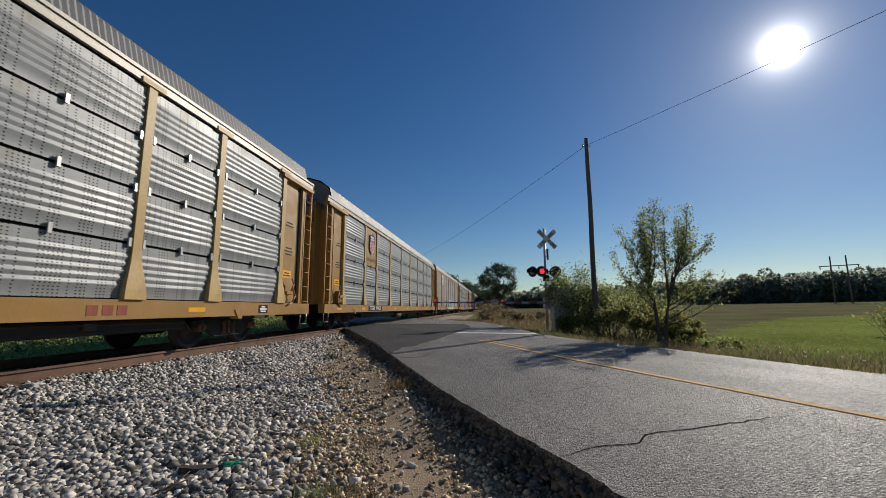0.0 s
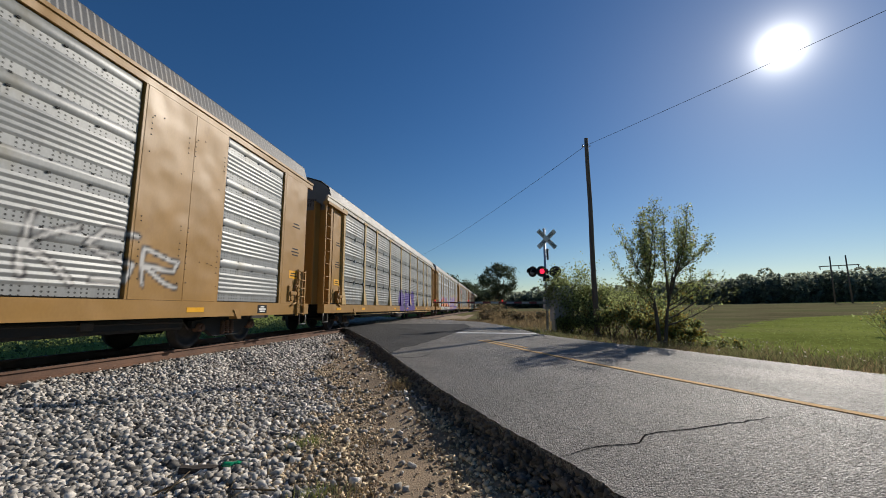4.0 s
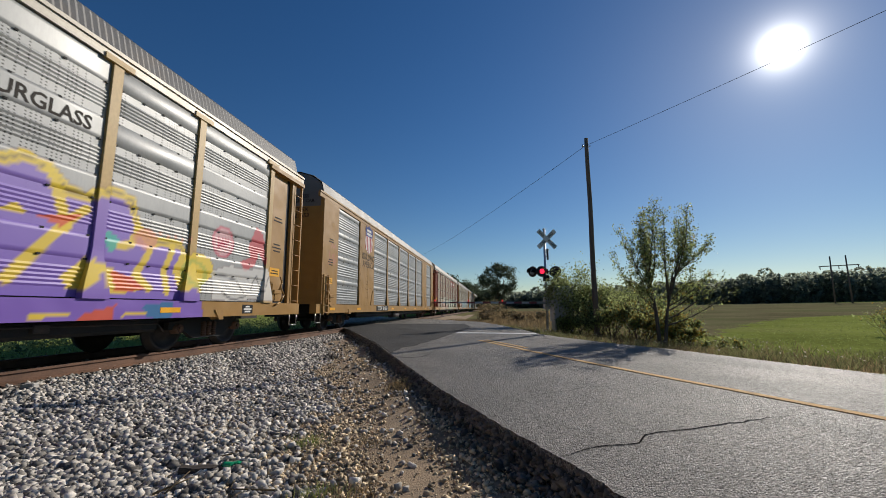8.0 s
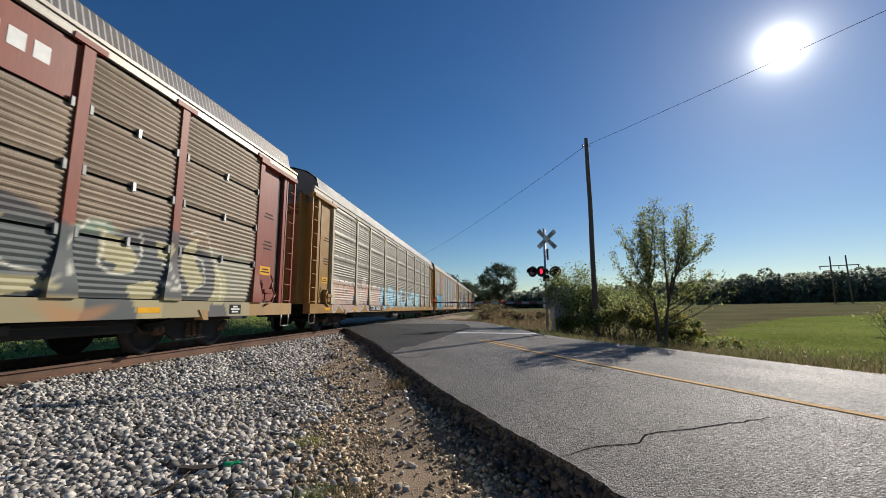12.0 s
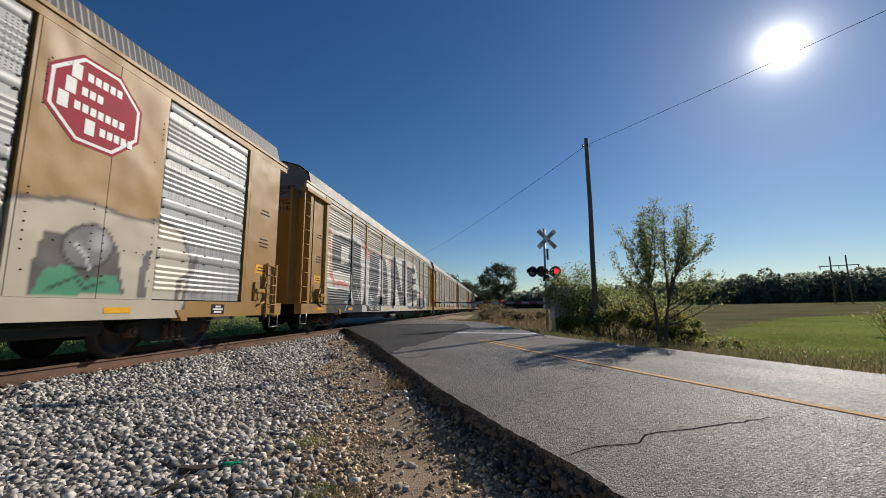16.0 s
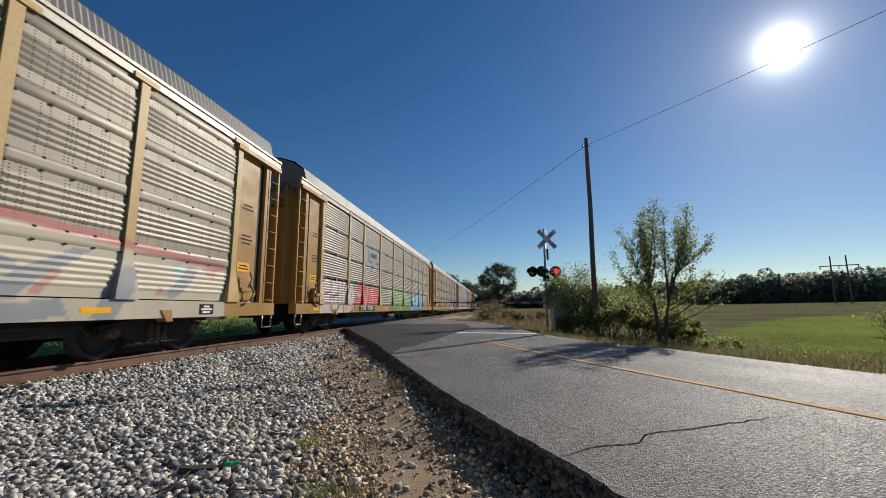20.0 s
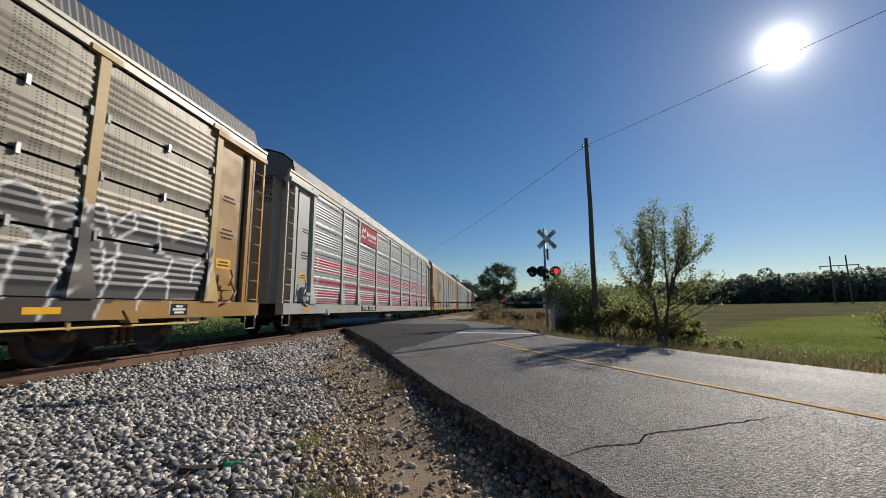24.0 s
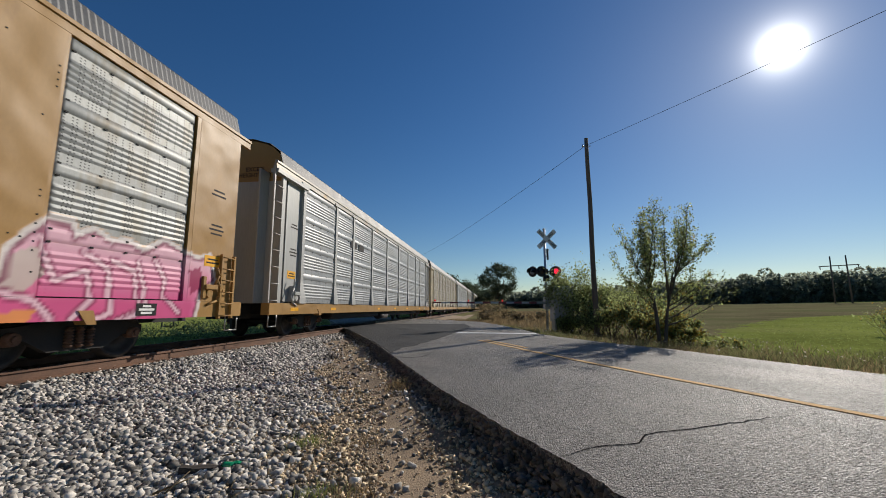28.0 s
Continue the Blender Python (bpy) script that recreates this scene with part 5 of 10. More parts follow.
                add("corner_post", kept(("corner", e), corner), M[trim], turn)
                add("ladder", kept("ladder", lambda: make_ladder(Z_DECK + 0.01, Z_RAIL + 0.05, 0.44, 9)), M[trim], (turn or Matrix()) @ pose(SIDE - 0.04, e * (HALF - 0.24), 0))
            add("brake_gear", kept(("gear", e), lambda: make_brake_gear(e)), M[trim], (turn or Matrix()) @ pose(0, e * (12.05 if style == "slab" else 11.78), 0))
            add("step", kept("step", make_step), None, (turn or Matrix()) @ pose(SIDE - 0.02, e * (HALF - 0.25), 0))
    # number plate and reflectors on the sill
    if spec.get("number"):
        y = spec.get("number_y", -6.4) * ALONG
        def plate_mesh():
            return dense_box("number_plate", 0, 0.004, -1.14, 1.14, -0.118, 0.118, M["plate"])
        pl = add("stencil_plate", kept("numplate", plate_mesh), M[sill_mat] if spec.get("no_plate") else None, Matrix.Translation((SIDE + 0.031, y, 0.815)))
        tx = add("lettering", writing("TTGX  " + spec["number"], 0.262, M["letter"], bold=0.004, shear=0.12 if spec.get("italic") else 0.0, spacing=1.12), None, None, "white stencilled reporting mark", pl)
        tx.matrix_basis = Matrix.Translation((0.005, 0, 0)) @ FACE_ROAD
    def reflector():
        return dense_box("reflector", 0, 0.004, -0.23, 0.23, -0.045, 0.045, M["amber"])
    for y in (-11.8, -8.9, -3.0, 0.4, 3.7, 8.3):
        add("reflector", kept("reflector", reflector), None, Matrix.Translation((SIDE + 0.031, y, 0.80)))
    if index < 16:
        for y in (-10.1, 9.6):
            add("jack_pad", kept("jack", make_jack_pad), M[sill_mat], Matrix.Translation((0, y, 0)))
    if spec.get("pipe"):
        bm = bmesh.new()
        tube_bm(bm, (SIDE - 0.03, -11.2, 0.56), (SIDE - 0.03, 11.2, 0.56), 0.017)
        for y in (-9.8, -4.0, 0.4, 4.6, 8.7, 10.9):
            box_bm(bm, SIDE - 0.05, SIDE - 0.012, y - 0.03, y + 0.03, 0.53, Z_SILL + 0.01, 0.004)
        me = bpy.data.meshes.new("brake_pipe")
        bm.to_mesh(me); bm.free()
        me.materials.append(M["yellow"])
        add("brake_pipe", me, M["post_tan"])
    logo(spec, add, root)
    if index < 16:
        out = SIDE + 0.016 if style == "slab" else 1.421
        for e in (-1, 1):
            y = e * (12.12 if style == "slab" else 11.88)
            def notice():
                return dense_box("notice", 0, 0.004, -0.24, 0.24, -0.11, 0.11, M["amber"])
            nt = add("notice", kept("notice", notice), None, Matrix.Translation((out, y, 1.78)), "small yellow notice plate")
            for k, w in enumerate((0.30, 0.38)):
                add("bar", kept(("nb", k), lambda: dense_box("bar", 0.004, 0.006, -w / 2, w / 2, -0.015, 0.015, M["ink"])), None, Matrix.Translation((0, 0, 0.035 - 0.07 * k)), under=nt)
            for k in range(5):
                add("bar", kept(("tb", k % 2), lambda: dense_box("bar", 0, 0.003, -0.17 - 0.05 * (k % 2), 0.17 + 0.05 * (k % 2), -0.018, 0.018, M["ink"])), None, Matrix.Translation((out, y + 0.05, 2.35 + 0.09 * k + (0.55 if k > 2 else 0))))
        if spec.get("ttx"):
            for k in range(3):
                add("bar", kept("ttx", lambda: dense_box("bar", 0, 0.004, -0.085, 0.085, -0.075, 0.075, M["brown"])), None, Matrix.Translation((SIDE + 0.031, 6.2 + 0.24 * k, 0.80)))
        def stamp():
            return dense_box("consolidated_stencil", 0, 0.004, -0.2, 0.2, -0.1, 0.1, M["plate"])
        add("stencil", kept("stamp", stamp), None, Matrix.Translation((SIDE + 0.031, 10.6, 0.81)), "black and white inspection stencil")
        for k, w in enumerate((0.16, 0.3, 0.22)):
            add("bar", kept(("sb", k), lambda: dense_box("bar", 0, 0.003, -w / 2, w / 2, -0.018, 0.018, M["letter"])), None, Matrix.Translation((SIDE + 0.035, 10.6, 0.865 - 0.055 * k)))
    for e in (-1, 1):
        # height warning stencilled on the end walls
        tx = add("lettering", kept("excess", lambda: writing("EXCESS\nHEIGHT CAR", 0.17, M["ink"], bold=0.003)), None, None)
        tx.matrix_basis = (pose(0.62, -HALF + 0.443, 4.62, 90, 0, 0) if e < 0 else pose(-0.62, HALF - 0.443, 4.62, 90, 0, 180))
        if spec.get("number"):
            tx = add("lettering", kept(("end_mark", index), lambda: writing("TTGX\n" + spec["number"], 0.21, M["ink"], bold=0.003)), None, None)
            tx.matrix_basis = (pose(0.62, -HALF + 0.443, 4.12, 90, 0, 0) if e < 0 else pose(-0.62, HALF - 0.443, 4.12, 90, 0, 180))
    def tank():
        bm = bmesh.new()
        tube_bm(bm, (1.18, -1.1, 0.44), (1.18, 0.5, 0.44), 0.17, n=16)
        for y in (-0.8, 0.2):
            box_bm(bm, 1.14, 1.22, y - 0.03, y + 0.03, 0.5, 0.7)
        me = bpy.data.meshes.new("air_reservoir")
        bm.to_mesh(me); bm.free()
        me.materials.append(M["rust_dark"])
        return me
    add("air_reservoir", kept("tank", tank), None, pose(0, -1.0, 0))
    def rod():
        bm = bmesh.new()
        for a, b in (((1.28, 4.6, 0.60), (1.30, 8.3, 0.56)), ((1.30, 8.3, 0.56), (1.25, 8.5, 0.42)), ((1.28, 4.6, 0.60), (1.2, 4.4, 0.66))):
            tube_bm(bm, a, b, 0.014, n=6)
        box_bm(bm, 1.22, 1.32, 6.3, 6.5, 0.50, 0.62, 0.01)
        me = bpy.data.meshes.new("brake_rod")
        bm.to_mesh(me); bm.free()
        me.materials.append(M["rust_dark"])
        return me
    add("brake_rod", kept("rod", rod))
    # trucks, couplers
    for e in (-1, 1):
        yc = e * 9.95
        for s in (-1, 1):
            fr = add("side_frame", kept("frame", make_side_frame), None, pose(s * 1.0, yc, 0))
            add("suspension_spring", kept("springs", make_springs), None, pose(s * 0.06, 0, 0), under=fr)
            for w in (-1, 1):
                add("bearing_cap", kept("bearing", make_bearing), None, pose(s * 0.03, w * 0.9, 0.43, 0, 0, 0 if s > 0 else 180), under=fr)
        for w in (-1, 1):
            ws = add("wheelset", kept("wheelset", make_wheelset), None, pose(0, yc + w * 0.9, 0.42))
            WHEELS.append((index, ws, yc + w * 0.9))
        add("coupler", kept("coupler", make_coupler), None, pose(0, HALF - 0.05, 0) if e > 0 else pose(0, -HALF + 0.05, 0, 0, 0, 180))
    CARS.append((index, root))
    return root


# ---- sprayed paint on the cars: y along the car from its middle, z above the rail ----
GLYPHS = {
    "A": [[(0, 0), (0.45, 1), (0.9, 0)], [(0.2, 0.4), (0.7, 0.4)]], "B": [[(0, 0), (0, 1), (0.7, 0.85), (0.2, 0.55), (0.85, 0.3), (0.6, 0), (0, 0)]],
    "D": [[(0, 0), (0, 1), (0.6, 0.9), (0.9, 0.5), (0.6, 0.1), (0, 0)]], "E": [[(0.9, 1), (0, 1), (0, 0), (0.9, 0)], [(0, 0.5), (0.7, 0.5)]],
    "H": [[(0, 0), (0, 1)], [(0.9, 0), (0.9, 1)], [(0, 0.5), (0.9, 0.5)]], "K": [[(0, 0), (0, 1)], [(0.9, 1), (0, 0.5), (0.9, 0)]],
    "M": [[(0, 0), (0.1, 1), (0.45, 0.35), (0.8, 1), (0.9, 0)]], "N": [[(0, 0), (0, 1), (0.9, 0), (0.9, 1)]],
    "O": [[(0.45, 0), (0, 0.3), (0, 0.7), (0.45, 1), (0.9, 0.7), (0.9, 0.3), (0.45, 0)]], "R": [[(0, 0), (0, 1), (0.8, 0.85), (0.75, 0.55), (0, 0.5), (0.9, 0)]],
    "S": [[(0.9, 0.9), (0.2, 1), (0, 0.7), (0.9, 0.35), (0.7, 0), (0, 0.1)]], "T": [[(0, 1), (0.9, 1)], [(0.45, 1), (0.45, 0)]],
    "U": [[(0, 1), (0, 0.2), (0.45, 0), (0.9, 0.2), (0.9, 1)]], "W": [[(0, 1), (0.2, 0), (0.45, 0.6), (0.7, 0), (0.9, 1)]],
    "G": [[(0.9, 0.9), (0.3, 1), (0, 0.5), (0.3, 0), (0.9, 0.2), (0.9, 0.5), (0.5, 0.5)]], "I": [[(0.2, 1), (0.7, 1)], [(0.45, 1), (0.45, 0)], [(0.2, 0), (0.7, 0)]],
    "C": [[(0.9, 0.9), (0.4, 1), (0, 0.6), (0.1, 0.15), (0.5, 0), (0.9, 0.15)]], "P": [[(0, 0), (0, 1), (0.8, 0.9), (0.8, 0.6), (0, 0.5)]],
    "Y": [[(0, 1), (0.45, 0.5), (0.9, 1)], [(0.45, 0.5), (0.45, 0)]], "Z": [[(0, 1), (0.9, 1), (0, 0), (0.9, 0)]],
}


def to_line(y, z, pts):
    d = np.full(len(y), 99.0)
    for (ay, az), (by, bz) in zip(pts, pts[1:]):
        ly, lz = by - ay, bz - az
        t = np.clip(((y - ay) * ly + (z - az) * lz) / (ly * ly + lz * lz + 1e-9), 0, 1)
        d = np.minimum(d, np.hypot(y - ay - t * ly, z - az - t * lz))
    return d


def to_word(y, z, word, y0, y1, z0, z1, wild=0.0, seed=1):
    rng = random.Random(seed)
    d = np.full(len(y), 99.0)
    step = (y1 - y0) / len(word)
    for i, c in enumerate(word):
        lift, tall = rng.uniform(-1, 1) * wild * (z1 - z0), 1 + rng.uniform(-0.2, 0.2) * (wild > 0)
        for stroke in GLYPHS[c]:
            pts = [(y0 + step * (i + 0.1 + 0.85 * u + rng.uniform(-1, 1) * wild), z0 + lift + (z1 - z0) * v * tall) for u, v in stroke]
            d = np.minimum(d, to_line(y, z, pts))
    return d


def cover(d, w, soft=0.02):
    return np.clip((w - d) / soft + 0.5, 0, 1)


def inside(y, z, pts):
    r = np.zeros(len(y), bool)
    for (ay, az), (by, bz) in zip(pts, pts[1:] + pts[:1]):
        hit = ((az > z) != (bz > z)) & (y < (by - ay) * (z - az) / (bz - az + 1e-9) + ay)
        r ^= hit
    return r.astype(float)


def ellipse(y, z, cy, cz, ry, rz):
    return (np.hypot((y - cy) / ry, (z - cz) / rz) - 1) * min(ry, rz)


def wobble(y, z, amp=0.05):
    return y + amp * np.sin(z * 5.1 + 2 * np.sin(y * 1.7)), z + amp * np.sin(y * 4.3 + 1.5 * np.sin(z * 2.9))


class Spray:
    """Layers of paint, blended in order."""

    def __init__(self, y, z):
        self.y, self.z, self.out = y, z, np.zeros((len(y), 4))

    def lay(self, c, colour, strength=0.92):
        c = np.clip(c, 0, 1) * strength
        self.out[:, :3] = self.out[:, :3] * (1 - c[:, None]) + np.array(colour)[None] * c[:, None] if np.ndim(colour) == 1 else self.out[:, :3] * (1 - c[:, None]) + colour * c[:, None]
        # colour under thin cover counts fully
        thin = self.out[:, 3] < 0.02
        self.out[thin, :3] = colour if np.ndim(colour) == 1 else colour[thin]
        self.out[:, 3] = 1 - (1 - self.out[:, 3]) * (1 - c)
        return self

    def fade(self, top, bottom, z0, z1):
        u = np.clip((self.z - z0) / (z1 - z0), 0, 1)[:, None]
        return np.array(bottom)[None] * (1 - u) + np.array(top)[None] * u

    def scribble(self, y0, y1, z0, z1, n, w, colour, seed, strength=0.9):
        rng = random.Random(seed)
        pts = []
        for i in range(n):
            u = i / (n - 1)
            pts.append((y0 + (y1 - y0) * u + rng.uniform(-0.12, 0.12) * (y1 - y0), z0 + (z1 - z0) * ((i % 2) * 0.8 + rng.uniform(0, 0.25))))
        return self.lay(cover(to_line(self.y, self.z, pts), w), colour, strength)

    def letters(self, word, y0, y1, z0, z1, w, fill, edge, halo=None, seed=1, wild=0.04, rim=0.05, rim2=0.12, fill2=None):
        yy, zz = wobble(self.y, self.z, 0.04)
        d = to_word(yy, zz, word, y0, y1, z0, z1, wild, seed)
        if halo is not None:
            self.lay(cover(d, w + rim2), halo)
        self.lay(cover(d, w + rim), edge)
        f = self.fade(fill2, fill, z0, z1) if fill2 is not None else fill
        return self.lay(cover(d, w), f)


WHITE, BLACK, CHAR = (0.56, 0.55, 0.53), (0.03, 0.03, 0.035), (0.06, 0.062, 0.07)
PURPLE, TEAL = (0.10, 0.06, 0.26), (0.08, 0.40, 0.34)
PINK, CYAN, REDP = (0.62, 0.16, 0.30), (0.12, 0.42, 0.58), (0.42, 0.03, 0.05)
LIME, NAVY, BLUE = (0.19, 0.26, 0.09), (0.05, 0.07, 0.16), (0.10, 0.30, 0.45)


def piece(s, yy, zz, pts, fill, edge=None, w=0.03, strength=0.92):
    """A filled shape with an outline round it."""
    s.lay(inside(yy, zz, pts), fill, strength)
    if edge is not None:
        s.lay(cover(to_line(yy, zz, pts + pts[:1]), w), edge)
    return s


def art_c(y, z):
    s = Spray(y, z)
    yy, zz = wobble(y, z, 0.02)
    mint, slate = (0.50, 0.56, 0.47), (0.075, 0.08, 0.075)
    body = [(-2.3, 0.62), (-2.2, 1.35), (-1.82, 1.45), (-1.44, 1.61), (-1.17, 1.77), (-0.81, 2.02), (-0.38, 1.90), (0.15, 1.81), (0.62, 2.12), (0.97, 2.05), (1.34, 1.52), (1.6, 1.89), (2.05, 2.06), (2.47, 1.61), (2.91, 1.96), (3.39, 1.64), (4.52, 2.03), (4.75, 0.62)]
    piece(s, yy, zz, body, mint, slate, 0.04)
    s.lay(cover(to_line(yy, zz, body[2:-1]) - 0.0, 0.018) * (z > 1.3), (0.56, 0.57, 0.54))
    for pts in ([(-1.35, 1.12), (-0.94, 1.38), (-0.52, 1.10), (-0.87, 0.79)], [(-0.60, 1.70), (-0.05, 1.40), (0.83, 1.63), (1.25, 1.05), (0.60, 1.15), (-0.04, 1.04), (-0.28, 1.38)], [(1.08, 1.17), (1.40, 1.02), (1.56, 1.19), (1.83, 1.03), (1.33, 0.66), (1.11, 0.69)],
                [(1.74, 1.77), (2.33, 1.30), (2.64, 1.48), (4.33, 1.31), (3.18, 1.16), (2.69, 1.05), (2.27, 0.76)], [(-1.75, 1.26), (-1.40, 1.46), (-1.55, 1.06), (-1.7, 0.95)]):
        s.lay(inside(yy, zz, pts), slate, 0.88)
    for pts in ([(-1.24, 1.04), (-1.02, 1.08), (-0.76, 0.94), (-0.90, 0.83)], [(2.84, 1.15), (3.44, 1.19), (3.37, 1.04)], [(-2.2, 0.66), (-1.6, 0.72), (-1.5, 0.62)]):
        s.lay(inside(yy, zz, pts), (0.50, 0.24, 0.12), 0.8)
    s.letters("KSR", 5.4, 8.2, 1.2, 1.9, 0.035, WHITE, CHAR, None, 5, 0.08, 0.03)
    s.letters("BRU", -8.5, -7.65, 0.98, 1.42, 0.016, (0.10, 0.06, 0.04), (0.12, 0.07, 0.04), None, 7, 0.1, 0.004)
    s.lay(cover(np.abs(to_line(y, z, [(-8.12, 1.46), (-8.06, 1.46)]) - 0.12), 0.015), (0.10, 0.06, 0.04))
    return s.out


def art_d(y, z):
    s = Spray(y, z)
    yy, zz = wobble(y, z, 0.08)
    s.lay(cover(ellipse(yy, zz, -1.1, 1.2, 0.95, 0.75), 0.0), PURPLE).lay(cover(ellipse(yy, zz, -0.25, 1.05, 0.35, 0.4), 0), CHAR)
    s.lay(cover(ellipse(yy, zz, -0.5, 1.15, 0.12, 0.12), 0), WHITE, 0.7)
    s.letters("BUS", 0.0, 3.1, 0.75, 1.7, 0.20, PURPLE, (0.16, 0.10, 0.34), None, 12, 0.03, 0.03)
    s.lay(cover(ellipse(yy, zz, 0.9, 1.0, 0.3, 0.18), 0), (0.48, 0.46, 0.50), 0.6)
    for k in range(4):
        s.scribble(3.2, 4.3, 1.05 + 0.15 * k, 1.2 + 0.15 * k, 14, 0.012, CHAR, 20 + k)
    s.letters("GSMANIAC", 5.5, 7.75, 0.72, 0.90, 0.013, BLACK, BLACK, None, 31, 0.02, 0.0)
    s.scribble(3.2, 5.2, 0.74, 0.9, 20, 0.014, BLACK, 31)
    return s.out


def art_e(y, z):
    s = Spray(y, z)
    yy, zz = wobble(y, z, 0.03)
    violet, fire, ember, leaf, pale, deep = (0.24, 0.17, 0.50), (0.56, 0.13, 0.06), (0.60, 0.26, 0.08), (0.07, 0.27, 0.14), (0.55, 0.55, 0.53), (0.03, 0.09, 0.06)
    gold, ink = (0.64, 0.50, 0.06), (0.05, 0.03, 0.10)
    # front piece: pale ground, orange letters fading to yellow-orange at the foot, violet bubbles, green spikes
    s.lay(inside(yy, zz, [(-9.9, 0.62), (-9.9, 1.9), (-8.6, 2.1), (-7.8, 2.2), (-7.1, 2.3), (-6.4, 2.2), (-5.8, 2.35), (-5.2, 2.28), (-4.5, 2.3), (-3.5, 2.15), (-2.6, 2.0), (-1.4, 1.7), (-0.5, 1.05), (-0.5, 0.62)]), pale, 0.75)
    s.lay(inside(yy, zz, [(-9.4, 1.75), (-8.9, 2.15), (-8.54, 2.08), (-8.33, 1.94), (-8.01, 1.94), (-8.21, 1.83), (-9.3, 1.70)]), violet)
    s.lay(inside(yy, zz, [(-8.10, 2.22), (-7.86, 2.08), (-7.83, 2.37), (-7.73, 2.06), (-7.90, 2.0)]), leaf)
    for pts in ([(-9.6, 1.0), (-9.5, 1.72), (-8.5, 1.76), (-7.95, 1.90), (-7.87, 2.19), (-7.40, 2.07), (-6.73, 2.29), (-6.62, 1.0)], [(-6.62, 1.42), (-6.17, 1.88), (-5.86, 2.30), (-5.46, 1.86), (-5.06, 1.62), (-4.57, 2.16), (-4.24, 2.01), (-3.65, 1.0), (-6.6, 1.0)],
                [(-3.7, 1.67), (-2.94, 1.62), (-1.25, 1.21), (-1.3, 1.0), (-3.64, 1.0)], [(-4.30, 2.1), (-4.05, 2.3), (-3.95, 1.0), (-4.35, 1.0)]):
        s.lay(inside(yy, zz, pts), s.fade(fire, ember, 1.05, 1.75))
        s.lay(cover(to_line(yy, zz, pts + pts[:1]), 0.022), (0.20, 0.05, 0.05), 0.8)
    for pts, col in (([(-7.46, 1.73), (-7.12, 1.73), (-7.20, 1.37), (-7.46, 1.47)], leaf), ([(-9.4, 1.40), (-8.45, 1.42), (-8.0, 1.42), (-8.14, 1.28), (-9.3, 1.30)], leaf), ([(-6.22, 2.27), (-5.92, 2.37), (-5.82, 1.98), (-6.10, 1.89)], leaf), ([(-4.73, 2.33), (-4.55, 2.31), (-4.48, 1.70), (-5.02, 1.36)], leaf),
                      ([(-3.55, 1.87), (-2.74, 2.04), (-2.84, 1.67), (-3.43, 1.69)], leaf), ([(-6.76, 1.84), (-6.60, 2.05), (-6.44, 2.11), (-6.12, 1.93), (-6.18, 1.61), (-6.63, 1.55)], violet), ([(-5.59, 1.97), (-5.40, 2.17), (-5.26, 2.22), (-4.86, 2.03), (-4.86, 1.64), (-5.32, 1.70)], violet),
                      ([(-3.91, 1.96), (-3.70, 2.1), (-3.48, 2.11), (-3.34, 1.70), (-3.78, 1.61)], violet), ([(-2.64, 1.74), (-2.2, 1.97), (-1.85, 1.95), (-1.46, 1.17), (-2.26, 1.32)], violet), ([(-1.32, 1.81), (-0.9, 1.6), (-0.52, 1.06), (-1.23, 1.01)], violet)):
        s.lay(inside(yy, zz, pts), col)
    for pts in ([(-8.6, 1.45), (-7.9, 1.6), (-7.5, 1.95)], [(-6.9, 1.2), (-6.5, 1.5), (-6.1, 1.45), (-5.7, 1.8)], [(-5.5, 1.15), (-5.0, 1.35), (-4.5, 1.2)], [(-7.3, 1.15), (-7.0, 1.3), (-6.9, 2.1)]):
        s.lay(cover(to_line(yy, zz, pts), 0.025), (0.62, 0.40, 0.16), 0.8)
    s.lay((z < 0.97) * (y > -9.9) * (y < -1.2), pale, 0.9)
    for pts in ([(-8.0, 0.67), (-7.86, 0.82), (-7.55, 0.75), (-7.66, 0.64)], [(-8.9, 0.72), (-8.27, 0.95), (-8.0, 0.95), (-8.5, 0.68)], [(-6.0, 0.95), (-5.7, 0.95), (-6.1, 0.66), (-6.3, 0.7)], [(-4.98, 0.97), (-4.57, 0.97), (-5.07, 0.67), (-5.4, 0.7)], [(-3.2, 0.97), (-2.8, 0.97), (-3.3, 0.66), (-3.5, 0.68)]):
        s.lay(inside(yy, zz, pts), leaf if pts[0][0] != -6.0 else deep)
    # second piece towards the rear: violet letters rimmed in gold
    mass = [(0.2, 0.62), (0.3, 1.5), (0.6, 2.1), (1.3, 2.5), (2.0, 2.5), (2.6, 2.2), (3.4, 2.45), (4.2, 2.3), (5.0, 2.5), (5.75, 2.60), (6.03, 2.75), (6.32, 2.63), (6.59, 2.40), (6.89, 2.38), (7.01, 2.52), (7.38, 2.65), (7.69, 2.55), (7.81, 2.17), (8.09, 1.95), (8.77, 1.97), (9.04, 1.70), (9.36, 1.2), (9.5, 0.62)]
    s.lay(inside(yy, zz, mass), s.fade((0.27, 0.19, 0.48), (0.22, 0.14, 0.44), 0.8, 2.4), 0.95)
    s.lay(cover(to_line(yy, zz, mass[:-1]), 0.075), gold)
    s.lay(cover(to_line(yy, zz, mass[:-1]) - 0.0, 0.02), ink, 0.5)
    s.letters("SAUN", 0.7, 5.6, 1.05, 2.05, 0.17, (0.25, 0.17, 0.46), gold, None, 43, 0.05, 0.07)
